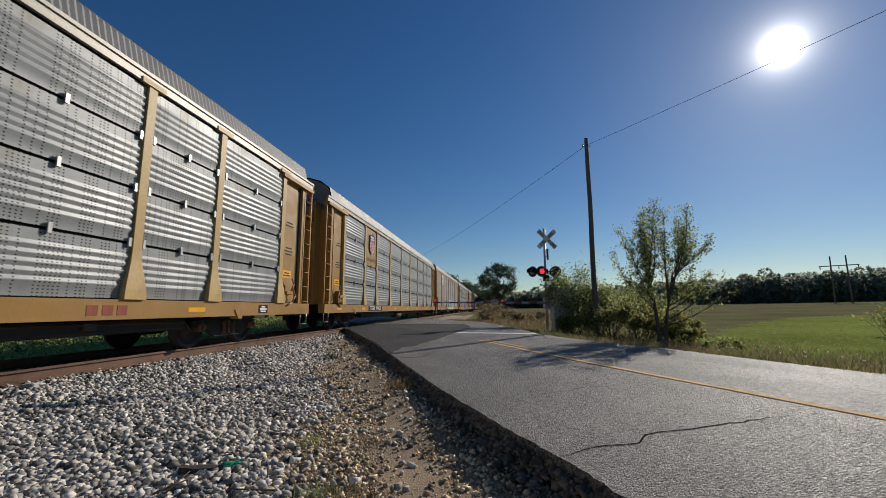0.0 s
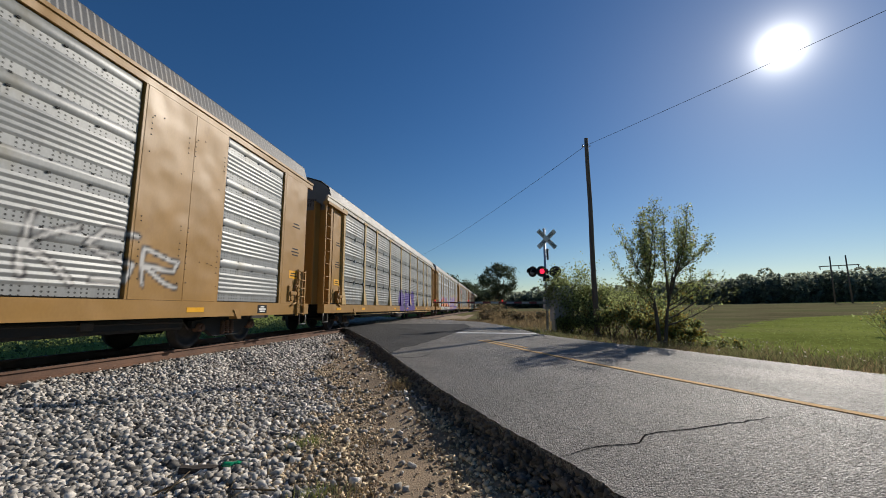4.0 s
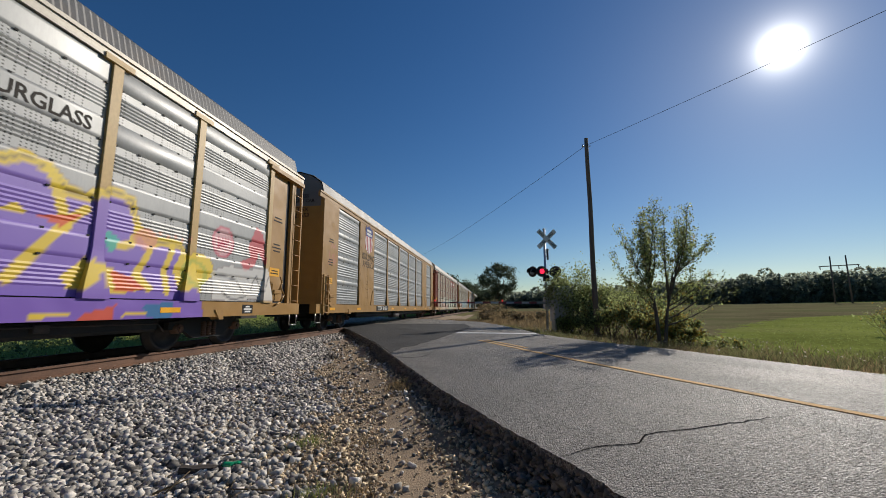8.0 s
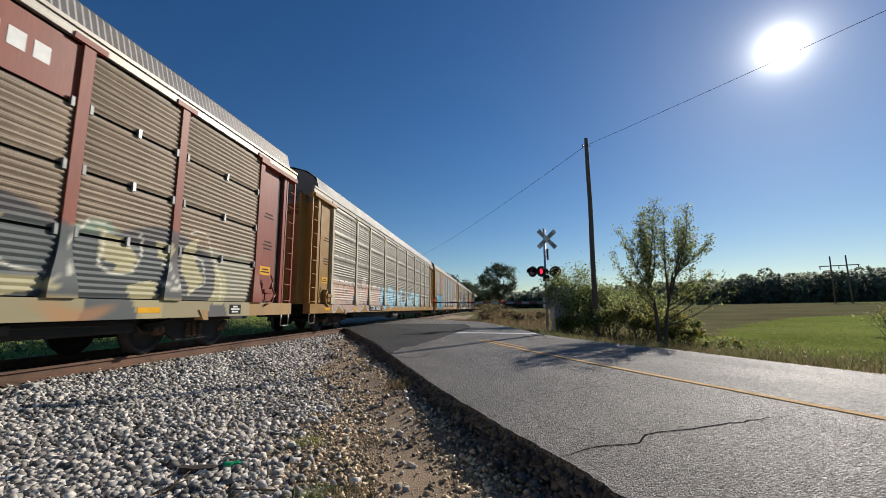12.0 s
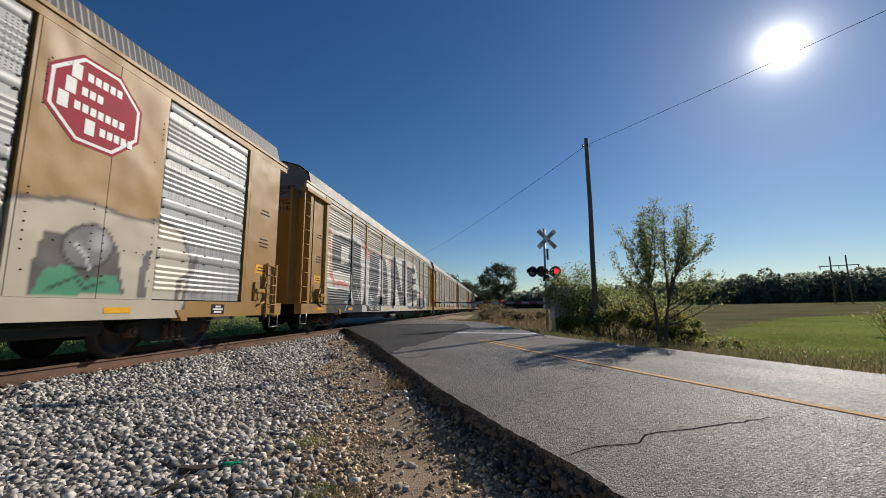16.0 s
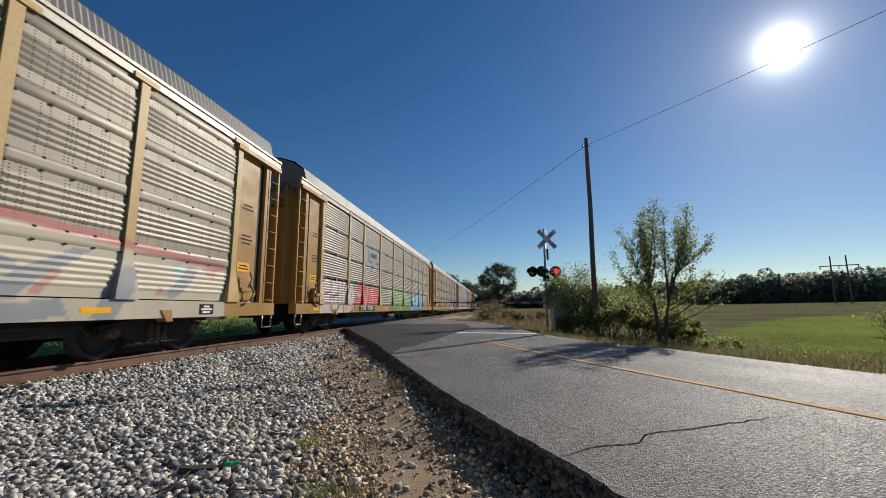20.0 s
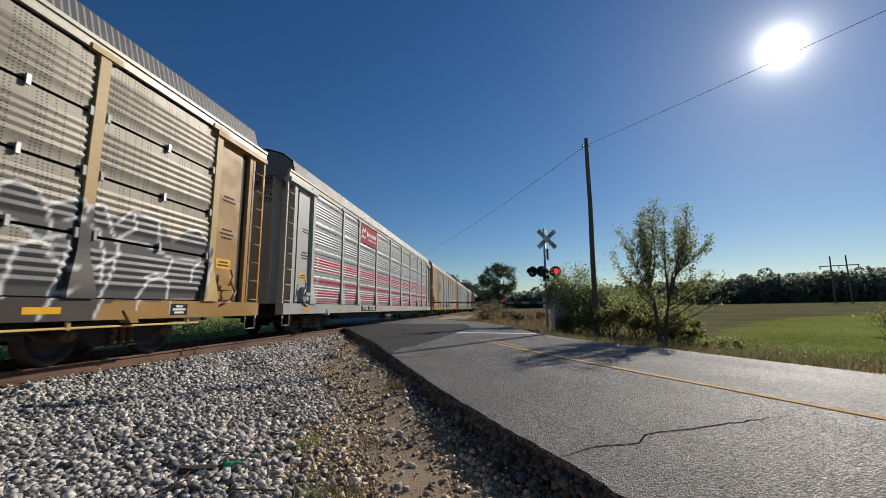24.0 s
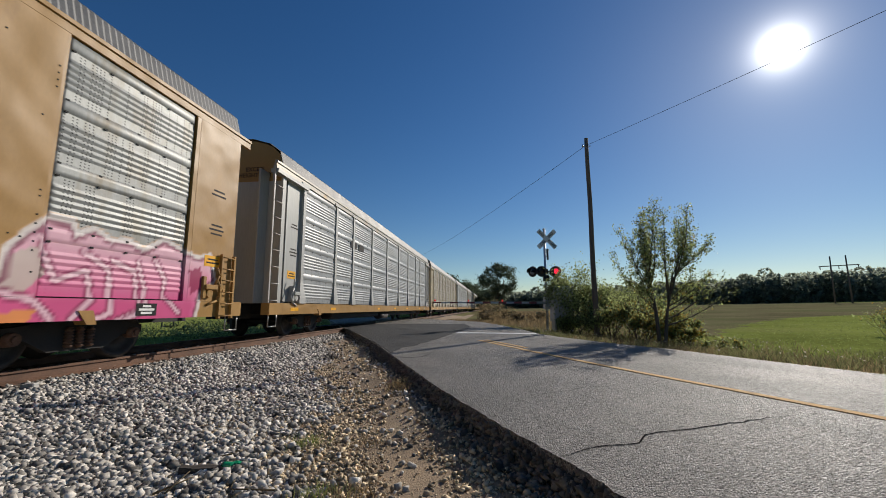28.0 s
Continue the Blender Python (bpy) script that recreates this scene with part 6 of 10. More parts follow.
    for pts in ([(6.32, 2.65), (6.55, 2.23), (6.71, 1.95)], [(7.81, 2.13), (7.69, 1.85), (7.4, 1.75)], [(6.0, 1.2), (6.5, 1.8), (6.9, 2.2)], [(8.1, 1.9), (7.9, 1.4), (8.2, 1.15)], [(8.6, 1.9), (8.45, 1.5), (8.6, 1.1)]):
        s.lay(cover(to_line(yy, zz, pts), 0.07), gold)
    for pts, col in (([(5.84, 1.95), (6.18, 2.02), (6.01, 2.15)], gold), ([(6.62, 1.26), (6.96, 1.54), (7.27, 1.38), (6.96, 1.03), (6.76, 1.09)], gold), ([(6.28, 2.05), (6.65, 1.94), (6.89, 2.12)], fire), ([(7.07, 1.52), (7.5, 1.40), (8.05, 1.14), (7.39, 1.05)], gold),
                      ([(8.79, 1.80), (9.3, 1.95), (9.69, 1.87), (9.88, 1.51), (8.88, 1.14), (8.66, 1.50)], gold), ([(7.27, 1.99), (7.52, 1.89), (7.39, 1.60), (7.26, 1.78)], TEAL), ([(7.42, 1.39), (7.84, 1.35), (8.14, 1.15), (7.53, 1.12)], fire), ([(7.99, 0.85), (8.68, 0.93), (8.61, 0.64), (8.11, 0.64)], (0.06, 0.20, 0.34)),
                      ([(7.06, 0.78), (7.48, 0.91), (7.44, 0.64), (6.95, 0.64)], fire), ([(6.29, 0.79), (6.87, 0.72), (6.31, 0.65)], gold), ([(7.66, 0.78), (8.2, 0.70), (7.59, 0.71)], gold), ([(3.3, 0.95), (4.1, 0.9), (3.6, 0.66)], gold), ([(1.2, 0.9), (1.9, 0.95), (1.6, 0.66)], fire), ([(4.8, 0.66), (5.6, 0.92), (5.9, 0.7)], (0.06, 0.20, 0.34))):
        s.lay(inside(yy, zz, pts), col)
    s.lay(cover(np.abs(ellipse(yy, zz, 9.25, 1.52, 0.32, 0.22)), 0.04), (0.40, 0.42, 0.10), 0.8)
    s.lay(cover(ellipse(yy, zz, 7.99, 2.0, 0.26, 0.16), 0), (0.58, 0.30, 0.20), 0.85)
    for k in range(5):
        s.lay(cover(ellipse(y, z, 8.3 + 0.18 * k, 2.12 - 0.03 * (k % 2), 0.04, 0.04), 0), (0.58, 0.30, 0.20), 0.8)
    # small figures beside it: a scribbled disc, a red cap shape and a pale ghost
    s.lay(cover(ellipse(y, z, 10.05, 2.24, 0.32, 0.30), 0), (0.58, 0.34, 0.36), 0.7)
    s.lay(cover(np.abs(ellipse(y, z, 10.05, 2.24, 0.34, 0.32)), 0.03), (0.50, 0.10, 0.16), 0.8)
    s.scribble(9.85, 10.25, 2.08, 2.32, 8, 0.022, (0.45, 0.06, 0.12), 77)
    s.lay(inside(yy, zz, [(10.96, 2.23), (11.33, 2.81), (11.6, 2.7), (11.75, 2.46), (11.77, 1.88), (11.4, 2.18), (11.35, 1.89), (10.93, 1.69), (10.72, 1.93), (11.08, 2.03)]), (0.46, 0.07, 0.09), 0.85)
    s.lay(inside(yy, zz, [(9.72, 1.59), (10.4, 1.75), (12.05, 1.79), (12.13, 1.02), (9.79, 0.99)]), (0.56, 0.55, 0.53), 0.8)
    for pts in ([(9.9, 1.5), (10.6, 1.45), (10.9, 1.2)], [(11.2, 1.25), (11.4, 1.6), (11.7, 1.2), (11.9, 1.6)], [(10.1, 1.15), (10.5, 1.05), (11.0, 1.1)]):
        s.lay(cover(to_line(yy, zz, pts), 0.022), (0.10, 0.10, 0.11), 0.85)
    # dark rayed mark with its word
    for k in range(5):
        a = k * math.pi / 5
        s.lay(cover(to_line(y, z, [(4.85 - 0.32 * math.cos(a), 3.4 - 0.3 * math.sin(a)), (4.85 + 0.32 * math.cos(a), 3.4 + 0.3 * math.sin(a))]), 0.03), (0.20, 0.06, 0.08))
    return s.out


def art_f(y, z):
    s = Spray(y, z)
    s.scribble(-12.7, -12.0, 2.3, 2.8, 9, 0.02, (0.50, 0.20, 0.20), 51, 0.6)
    s.scribble(-12.6, -12.1, 2.95, 3.15, 5, 0.02, (0.50, 0.20, 0.20), 52, 0.6)
    return s.out


def art_g(y, z):
    s = Spray(y, z)
    yy, zz = wobble(y, z, 0.1)
    edge = 1.95 + 0.15 * np.sin(y * 1.9) + 0.1 * np.sin(y * 5.1)
    s.lay(np.clip((edge - z) / 0.1, 0, 1) * (y > -9.4) * (y < 11.6), (0.34, 0.335, 0.265), 0.7)
    s.lay(np.clip((edge - z) / 0.1, 0, 1) * (np.sin(yy * 0.9 + 1) > 0.25) * (y > -5) * (y < 11.6), (0.22, 0.36, 0.28), 0.55)
    s.letters("NUBEUR", -9.0, -1.8, 1.0, 1.75, 0.17, (0.36, 0.24, 0.18), (0.62, 0.60, 0.52), (0.12, 0.12, 0.11), 61, 0.05, 0.03, 0.09, (0.40, 0.36, 0.28))
    # a faded mint field with a few dark marks, and white loops past it
    s.lay(inside(yy, zz, [(-0.95, 1.75), (1.1, 1.98), (2.52, 1.9), (4.24, 1.97), (4.34, 0.97), (-0.85, 0.97)]), (0.40, 0.41, 0.33), 0.75)
    s.lay(inside(yy, zz, [(3.3, 1.9), (4.11, 1.96), (4.13, 1.74), (3.6, 1.69)]), (0.20, 0.40, 0.32), 0.7)
    for pts in ([(-0.3, 1.67), (-0.25, 1.3), (-0.02, 1.42)], [(0.79, 1.58), (0.79, 1.2)], [(0.95, 1.72), (1.14, 1.77), (1.18, 1.58), (0.98, 1.5), (0.98, 1.25)], [(1.9, 1.45), (1.95, 1.2), (2.2, 1.2), (2.2, 1.45)], [(3.0, 1.6), (3.2, 1.3)]):
        s.lay(cover(to_line(yy, zz, pts), 0.04), (0.17, 0.17, 0.14), 0.7)
    for pts in ([(4.93, 1.97), (5.36, 2.14), (6.05, 2.09), (6.27, 1.76), (5.79, 1.3), (5.31, 1.21)], [(5.6, 1.75), (5.83, 1.73), (6.19, 1.62), (5.77, 1.47)]):
        s.lay(cover(to_line(yy, zz, pts), 0.045), (0.50, 0.50, 0.47), 0.85)
    s.lay((z < 0.97) * (y > -0.6) * (y < 5.2) * (np.sin(yy * 3.1) + 3 * (z - 0.8) > -0.7), (0.36, 0.40, 0.32), 0.85)
    for cy, col in ((-7.6, REDP), (-5.2, (0.40, 0.16, 0.10)), (-3.0, TEAL), (3.9, TEAL)):
        s.lay(cover(ellipse(yy, zz, cy, 1.35, 0.5, 0.22), 0), col, 0.4)
    # slate and cream letters with thin pale outlines at the rear end
    s.lay(np.clip((2.12 + 0.16 * np.sin(y * 2.3) - z) / 0.08, 0, 1) * (y > 5.7) * (y < 10.6 - 0.5 * (z - 1)), (0.085, 0.09, 0.105), 0.85)
    for pts in ([(5.8, 2.0), (6.5, 2.05), (6.2, 1.6)], [(5.8, 1.55), (6.7, 1.2), (7.0, 0.97), (5.8, 0.97)], [(7.5, 2.1), (8.0, 2.0), (8.3, 1.6), (7.7, 1.6)], [(8.0, 1.7), (8.25, 1.7), (8.3, 1.45), (8.0, 1.45)],
                [(8.6, 1.9), (9.1, 2.0), (9.0, 1.6), (8.7, 1.6)], [(8.3, 1.15), (8.9, 1.2), (8.8, 0.7), (8.4, 0.7)], [(9.4, 2.1), (9.75, 2.1), (9.9, 1.3), (9.5, 1.0)], [(10.3, 1.6), (10.7, 1.6), (10.6, 1.0), (10.2, 1.0)]):
        s.lay(inside(yy, zz, pts), (0.46, 0.42, 0.27), 0.9)
    for pts in ([(6.0, 2.1), (6.3, 1.5), (7.0, 1.15)], [(7.2, 1.2), (7.35, 2.15), (7.65, 2.2)], [(7.6, 2.1), (7.75, 1.5), (8.3, 1.42), (8.35, 1.95)], [(8.9, 1.5), (9.1, 1.55), (9.3, 1.3), (9.0, 1.25)], [(9.45, 2.2), (10.0, 2.25), (10.4, 1.7), (10.5, 1.1)], [(9.5, 1.1), (9.9, 1.2), (10.0, 1.7), (9.75, 1.9)]):
        s.lay(cover(to_line(yy, zz, pts), 0.018), (0.60, 0.58, 0.50))
    s.lay((z < 0.97) * (y > 5.6) * (y < 11.6) * (np.sin(yy * 2.2) > -0.5), (0.42, 0.36, 0.21), 0.75)
    s.lay(cover(ellipse(yy, zz, 7.4, 0.8, 0.5, 0.12), 0, 0.1), (0.48, 0.24, 0.10), 0.6)
    return s.out


def art_h(y, z):
    s = Spray(y, z)
    yy, zz = wobble(y, z, 0.08)
    s.letters("RESANK", -11.6, -5.2, 0.95, 1.75, 0.13, (0.52, 0.38, 0.32), (0.30, 0.27, 0.25), (0.55, 0.50, 0.46), 71, 0.07, 0.04, 0.12, (0.55, 0.40, 0.30))
    s.letters("OBRUNOS", -5.2, 6.2, 1.0, 1.75, 0.12, (0.38, 0.50, 0.52), CYAN, None, 72, 0.06, 0.07)
    for cy in (-9.5, -7.2):
        s.lay(cover(ellipse(yy, zz, cy, 1.6, 0.4, 0.22), 0), (0.58, 0.30, 0.22), 0.5)
    return s.out


def art_i(y, z):
    s = Spray(y, z)
    # plump sky-blue letters in a thick charcoal halo, then a lime figure
    yy, zz = wobble(y, z, 0.012)
    dark, sky = (0.05, 0.06, 0.075), s.fade((0.16, 0.46, 0.62), (0.11, 0.36, 0.52), 0.8, 2.0)
    shapes = ([(-11.76, 2.02), (-11.72, 2.11), (-11.49, 2.21), (-11.17, 2.22), (-10.89, 2.13), (-10.72, 1.94), (-10.68, 1.72), (-10.67, 1.35), (-10.66, 1.09), (-10.77, 0.82), (-11.06, 0.72), (-11.3, 0.76), (-11.43, 0.9), (-11.49, 1.17), (-11.49, 1.48), (-11.52, 1.8), (-11.67, 1.89)],
              [(-10.7, 2.13), (-10.55, 2.21), (-10.23, 2.25), (-9.98, 2.18), (-9.82, 1.94), (-9.74, 1.59), (-9.67, 1.28), (-9.57, 1.03), (-9.68, 0.82), (-10.08, 0.7), (-10.46, 0.71), (-10.62, 0.82), (-10.6, 1.22), (-10.57, 1.59), (-10.63, 1.86)])
    for pts in shapes:
        s.lay(cover(to_line(yy, zz, pts + pts[:1]), 0.11), dark)
    more = ([(-9.77, 2.08), (-9.51, 2.18), (-9.15, 2.22), (-9.04, 1.49), (-9.18, 0.93), (-8.89, 0.76), (-9.33, 0.71), (-9.55, 0.87), (-9.59, 1.18), (-9.74, 1.59), (-9.71, 1.86)],
            [(-8.98, 2.16), (-8.65, 2.19), (-8.44, 1.97), (-8.44, 1.54), (-8.39, 0.81), (-8.94, 0.87), (-9.04, 1.66)],
            [(-8.41, 2.1), (-8.09, 2.2), (-7.99, 1.84), (-7.96, 1.13), (-7.61, 0.81), (-8.2, 0.72), (-8.4, 0.88), (-8.35, 1.55)])
    for pts in more:
        s.lay(cover(to_line(yy, zz, pts + pts[:1]), 0.10), dark)
    lime = [(-7.99, 2.2), (-7.57, 2.3), (-7.42, 1.97), (-7.44, 1.66), (-7.2, 1.61), (-7.48, 1.49), (-7.12, 1.37), (-7.18, 0.95), (-7.61, 0.78), (-7.84, 1.01), (-7.8, 1.53)]
    s.lay(cover(to_line(yy, zz, lime + lime[:1]), 0.09), dark)
    for pts in shapes + more:
        s.lay(inside(yy, zz, pts), sky, 0.95)
        s.lay(cover(to_line(yy, zz, pts + pts[:1]), 0.035), dark, 0.9)
    s.lay(inside(yy, zz, lime), s.fade((0.44, 0.52, 0.22), (0.26, 0.36, 0.10), 0.8, 2.0))
    for cy, cz, ry, rz in ((-6.71, 2.02, 0.29, 0.24), (-6.33, 1.53, 0.28, 0.19)):
        e = ellipse(yy, zz, cy, cz, ry, rz)
        s.lay(cover(e, 0.05), (0.04, 0.07, 0.03)).lay(cover(e, 0.0), (0.26, 0.36, 0.10))
    s.lay(cover(to_line(yy, zz, [(-10.98, 2.08), (-10.80, 1.9), (-10.76, 1.53), (-10.74, 1.09)]), 0.04), (0.50, 0.55, 0.56), 0.8)
    s.lay(inside(yy, zz, [(-11.25, 1.85), (-11.19, 1.69), (-10.91, 1.6), (-10.99, 1.5), (-11.08, 1.36), (-11.11, 1.23), (-11.19, 1.39), (-11.14, 1.52), (-11.31, 1.67)]), dark, 0.9)
    for pts in ([(-10.34, 1.17), (-10.3, 1.31), (-9.95, 1.47), (-9.71, 1.33)], [(-10.4, 1.64), (-9.92, 1.72)], [(-8.85, 1.6), (-8.75, 0.9)], [(-8.35, 1.3), (-8.1, 1.4), (-7.95, 1.2)]):
        s.lay(cover(to_line(yy, zz, pts), 0.035), dark, 0.9)
    s.scribble(-7.9, -7.3, 0.98, 1.12, 9, 0.02, WHITE, 82, 0.7)
    s.letters("TEWS", -13.0, -11.7, 2.1, 2.65, 0.05, (0.22, 0.19, 0.16), (0.26, 0.22, 0.17), None, 83, 0.06, 0.02)
    e = np.minimum(ellipse(*wobble(y, z, 0.05), -0.25, 1.95, 1.0, 0.85), ellipse(*wobble(y, z, 0.05), 0.15, 1.15, 1.05, 0.6))
    s.lay(cover(np.abs(e), 0.05), (0.22, 0.24, 0.36), 0.4).lay(cover(e, 0.0), (0.52, 0.48, 0.30), 0.35)
    s.scribble(-0.6, 0.1, 1.65, 1.95, 7, 0.03, PINK, 85, 0.4)
    s.scribble(2.0, 3.4, 1.1, 1.4, 12, 0.02, (0.30, 0.42, 0.55), 86, 0.6)
    s.letters("WEEZ", 2.2, 3.7, 0.74, 0.90, 0.02, WHITE, WHITE, None, 87, 0.03, 0.0)
    # a pale field with a dark outline, a grey and green figure in it, and dark strokes
    field = [(6.25, 0.6), (6.4, 1.75), (6.9, 2.12), (7.7, 2.34), (8.6, 2.24), (9.3, 2.34), (9.9, 2.2), (10.2, 1.75), (10.0, 0.6)]
    yy, zz = wobble(y, z, 0.03)
    s.lay(inside(yy, zz, field), (0.50, 0.46, 0.38), 0.9)
    s.lay(cover(to_line(yy, zz, field), 0.035), (0.10, 0.09, 0.08), 0.85)
    s.lay(inside(yy, zz, [(7.30, 1.02), (7.45, 1.80), (7.9, 1.88), (8.5, 1.75), (8.75, 1.05)]), (0.09, 0.085, 0.085), 0.9)
    e = ellipse(yy, zz, 8.05, 1.72, 0.36, 0.30)
    s.lay(cover(e, 0.03), (0.05, 0.05, 0.05)).lay(cover(e, -0.01), (0.24, 0.24, 0.24))
    s.lay(cover(ellipse(yy, zz, 8.2, 1.82, 0.16, 0.14), 0, 0.1), (0.42, 0.42, 0.42), 0.8)
    s.lay(cover(to_line(yy, zz, [(7.85, 1.75), (8.05, 1.58), (8.12, 1.4)]), 0.02), (0.55, 0.54, 0.52))
    s.lay(inside(yy, zz, [(7.32, 1.0), (7.5, 1.32), (7.8, 1.45), (8.1, 1.25), (8.6, 1.3), (8.7, 1.02)]), (0.10, 0.30, 0.19), 0.95)
    s.lay(cover(to_line(yy, zz, [(7.55, 1.1), (7.95, 1.28), (8.1, 1.1), (8.4, 1.2)]), 0.018), (0.03, 0.06, 0.04))
    s.lay(inside(yy, zz, [(8.95, 1.0), (9.05, 1.75), (9.2, 1.8), (9.12, 1.0)]), (0.14, 0.13, 0.13))
    s.lay(cover(to_line(yy, zz, [(9.9, 1.0), (9.9, 1.3), (10.2, 1.45), (10.35, 1.75)]), 0.06), (0.13, 0.12, 0.12))
    s.scribble(9.95, 10.6, 1.05, 1.22, 12, 0.010, (0.15, 0.13, 0.12), 88)
    return s.out


def art_j(y, z):
    s = Spray(y, z)
    yy, zz = wobble(y, z, 0.025)
    pale, dark, rust = (0.52, 0.50, 0.46), (0.030, 0.032, 0.042), (0.52, 0.17, 0.10)
    # pale ground for the letters, with a warm upper edge
    field = [(-11.7, 0.6), (-11.7, 1.75), (-11.5, 3.66), (-10.3, 3.74), (-9.2, 3.90), (-8.0, 3.86), (-7.6, 3.66), (-6.9, 3.32), (-6.2, 3.55), (-4.4, 3.64), (-3.4, 3.72), (-2.2, 3.82), (1.6, 4.02), (5.4, 4.02), (6.6, 2.6), (8.8, 1.9), (9.9, 1.5), (9.9, 0.6)]
    s.lay(inside(yy, zz, field), pale, 0.95)
    s.lay(inside(yy, zz, [(-11.58, 3.66), (-11.42, 3.66), (-11.22, 2.13), (-10.9, 1.82), (-9.5, 1.82), (-9.48, 1.66), (-11.0, 1.66), (-11.45, 2.05)]), rust, 0.75)
    for pts in ([(-7.98, 3.72), (-6.9, 3.62), (-7.05, 3.02)], [(-7.0, 3.45), (-6.25, 3.45), (-6.75, 3.1), (-6.85, 2.85)], [(-2.9, 3.50), (-2.4, 3.76), (-2.42, 2.8)], [(1.62, 3.9), (2.1, 3.0), (2.05, 3.75)]):
        s.lay(inside(yy, zz, pts), rust, 0.7)
    s.lay(cover(to_line(yy, zz, [(-6.2, 3.52), (-4.4, 3.58), (-3.5, 3.66)]), 0.045, 0.05), rust, 0.5)
    # the first figure, its window, and the dark foot of the piece
    s.lay(inside(yy, zz, [(-11.31, 3.50), (-9.2, 3.66), (-7.96, 3.58), (-7.70, 0.6), (-9.06, 0.6), (-9.19, 2.18), (-10.27, 2.20), (-11.21, 2.17)]), dark)
    s.lay(inside(yy, zz, [(-10.36, 3.21), (-9.49, 3.26), (-9.43, 2.58), (-10.3, 2.54)]), pale)
    s.lay(inside(yy, zz, [(-11.74, 1.52), (-9.34, 1.54), (-9.05, 0.6), (-11.7, 0.6)]), dark, 0.9)
    # the second letter with its angled counter
    s.lay(inside(yy, zz, [(-6.59, 3.42), (-5.76, 3.50), (-4.28, 3.48), (-3.68, 3.47), (-3.08, 2.59), (-2.98, 0.98), (-6.62, 0.98), (-6.56, 1.82)]), dark)
    s.lay(inside(yy, zz, [(-4.9, 3.25), (-4.55, 3.35), (-4.25, 3.25), (-4.14, 2.4), (-4.02, 1.54), (-3.57, 1.52), (-3.6, 1.46), (-5.40, 1.38), (-4.94, 1.58), (-4.84, 2.33)]), pale)
    # the third letter
    s.lay(inside(yy, zz, [(-2.32, 3.66), (-1.3, 3.82), (-0.3, 2.9), (0.62, 1.85), (0.56, 3.84), (1.51, 3.9), (1.64, 1.0), (0.07, 1.0), (-1.05, 2.45), (-1.05, 1.9), (-1.75, 0.8), (-2.30, 0.8)]), dark)
    # the last letter
    s.lay(inside(yy, zz, [(2.25, 3.63), (5.17, 3.73), (5.2, 3.38), (3.9, 3.22), (3.95, 2.92), (5.38, 3.0), (5.6, 2.62), (4.0, 2.42), (4.05, 2.18), (6.26, 2.16), (7.0, 1.5), (2.40, 1.15)]), dark)
    # dark strokes spilling on to the sill, thin white drips and tags
    for pts in ([(-7.05, 0.95), (-4.69, 0.95), (-4.66, 0.69), (-7.05, 0.69)], [(-11.2, 0.96), (-9.4, 0.96), (-9.8, 0.78), (-11.2, 0.74)], [(2.2, 0.95), (6.6, 0.95), (6.0, 0.80), (2.2, 0.80)]):
        s.lay(inside(yy, zz, pts), (0.075, 0.072, 0.065), 0.9)
    tags = [[(-9.9, 0.75), (-9.2, 1.3)], [(-9.75, 1.1), (-9.3, 1.0)], [(-8.4, 1.7), (-7.9, 1.15)], [(-8.3, 1.2), (-7.85, 1.6)], [(-6.95, 1.55), (-6.25, 2.0), (-5.9, 2.1)], [(-6.8, 1.4), (-6.7, 1.75)], [(-5.1, 1.75), (-4.7, 2.0), (-4.65, 2.15)],
            [(-6.1, 1.25), (-5.8, 1.22)], [(-6.15, 1.0), (-6.05, 1.2), (-5.9, 1.18)], [(-2.4, 1.7), (-2.2, 2.0), (-2.25, 1.4)], [(-1.7, 0.75), (-1.2, 1.7)], [(-1.5, 1.2), (-1.1, 1.1)], [(2.5, 1.2), (3.0, 1.9)], [(2.6, 1.8), (3.1, 1.5)], [(5.4, 1.0), (6.2, 1.3)]]
    for pts in tags:
        s.lay(cover(to_line(yy, zz, pts), 0.02), (0.62, 0.61, 0.58), 0.9)
    s.lay(cover(np.abs(ellipse(y, z, -6.2, 1.33, 0.07, 0.09)), 0.018), (0.62, 0.61, 0.58), 0.9)
    s.lay(cover(ellipse(y, z, -6.35, 1.15, 0.14, 0.24), 0, 0.12), (0.16, 0.30, 0.36), 0.6)
    # rear end: pale field under an orange line, a black panel and a teal box
    top = 1.84 + 0.05 * np.sin(y * 2.0) - 0.04 * (y - 8)
    rear = (y > 5.9) * (y < 10.9)
    s.lay(np.clip((top + 0.22 - z) / 0.1, 0, 1) * rear, (0.17, 0.15, 0.20), 0.7)
    s.lay(np.clip((top + 0.10 - z) / 0.04, 0, 1) * rear * (y < 9.2), (0.40, 0.15, 0.09), 0.8)
    s.lay(np.clip((top - z) / 0.04, 0, 1) * (y > 5.9) * (y < 10.55), (0.46, 0.45, 0.41), 0.95)
    s.lay(inside(yy, zz, [(5.9, 1.6), (8.75, 1.62), (8.75, 1.02), (5.9, 1.0)]), (0.07, 0.075, 0.085), 0.95)
    s.lay(inside(yy, zz, [(5.9, 0.96), (8.9, 0.96), (8.5, 0.70), (5.9, 0.76)]), (0.055, 0.055, 0.06), 0.95)
    s.lay(inside(yy, zz, [(8.85, 1.55), (9.4, 1.5), (9.42, 0.85), (8.9, 0.78)]), (0.07, 0.095, 0.11), 0.95)
    s.lay(cover(ellipse(y, z, 9.2, 1.35, 0.12, 0.10), 0, 0.06), (0.20, 0.34, 0.38), 0.8)
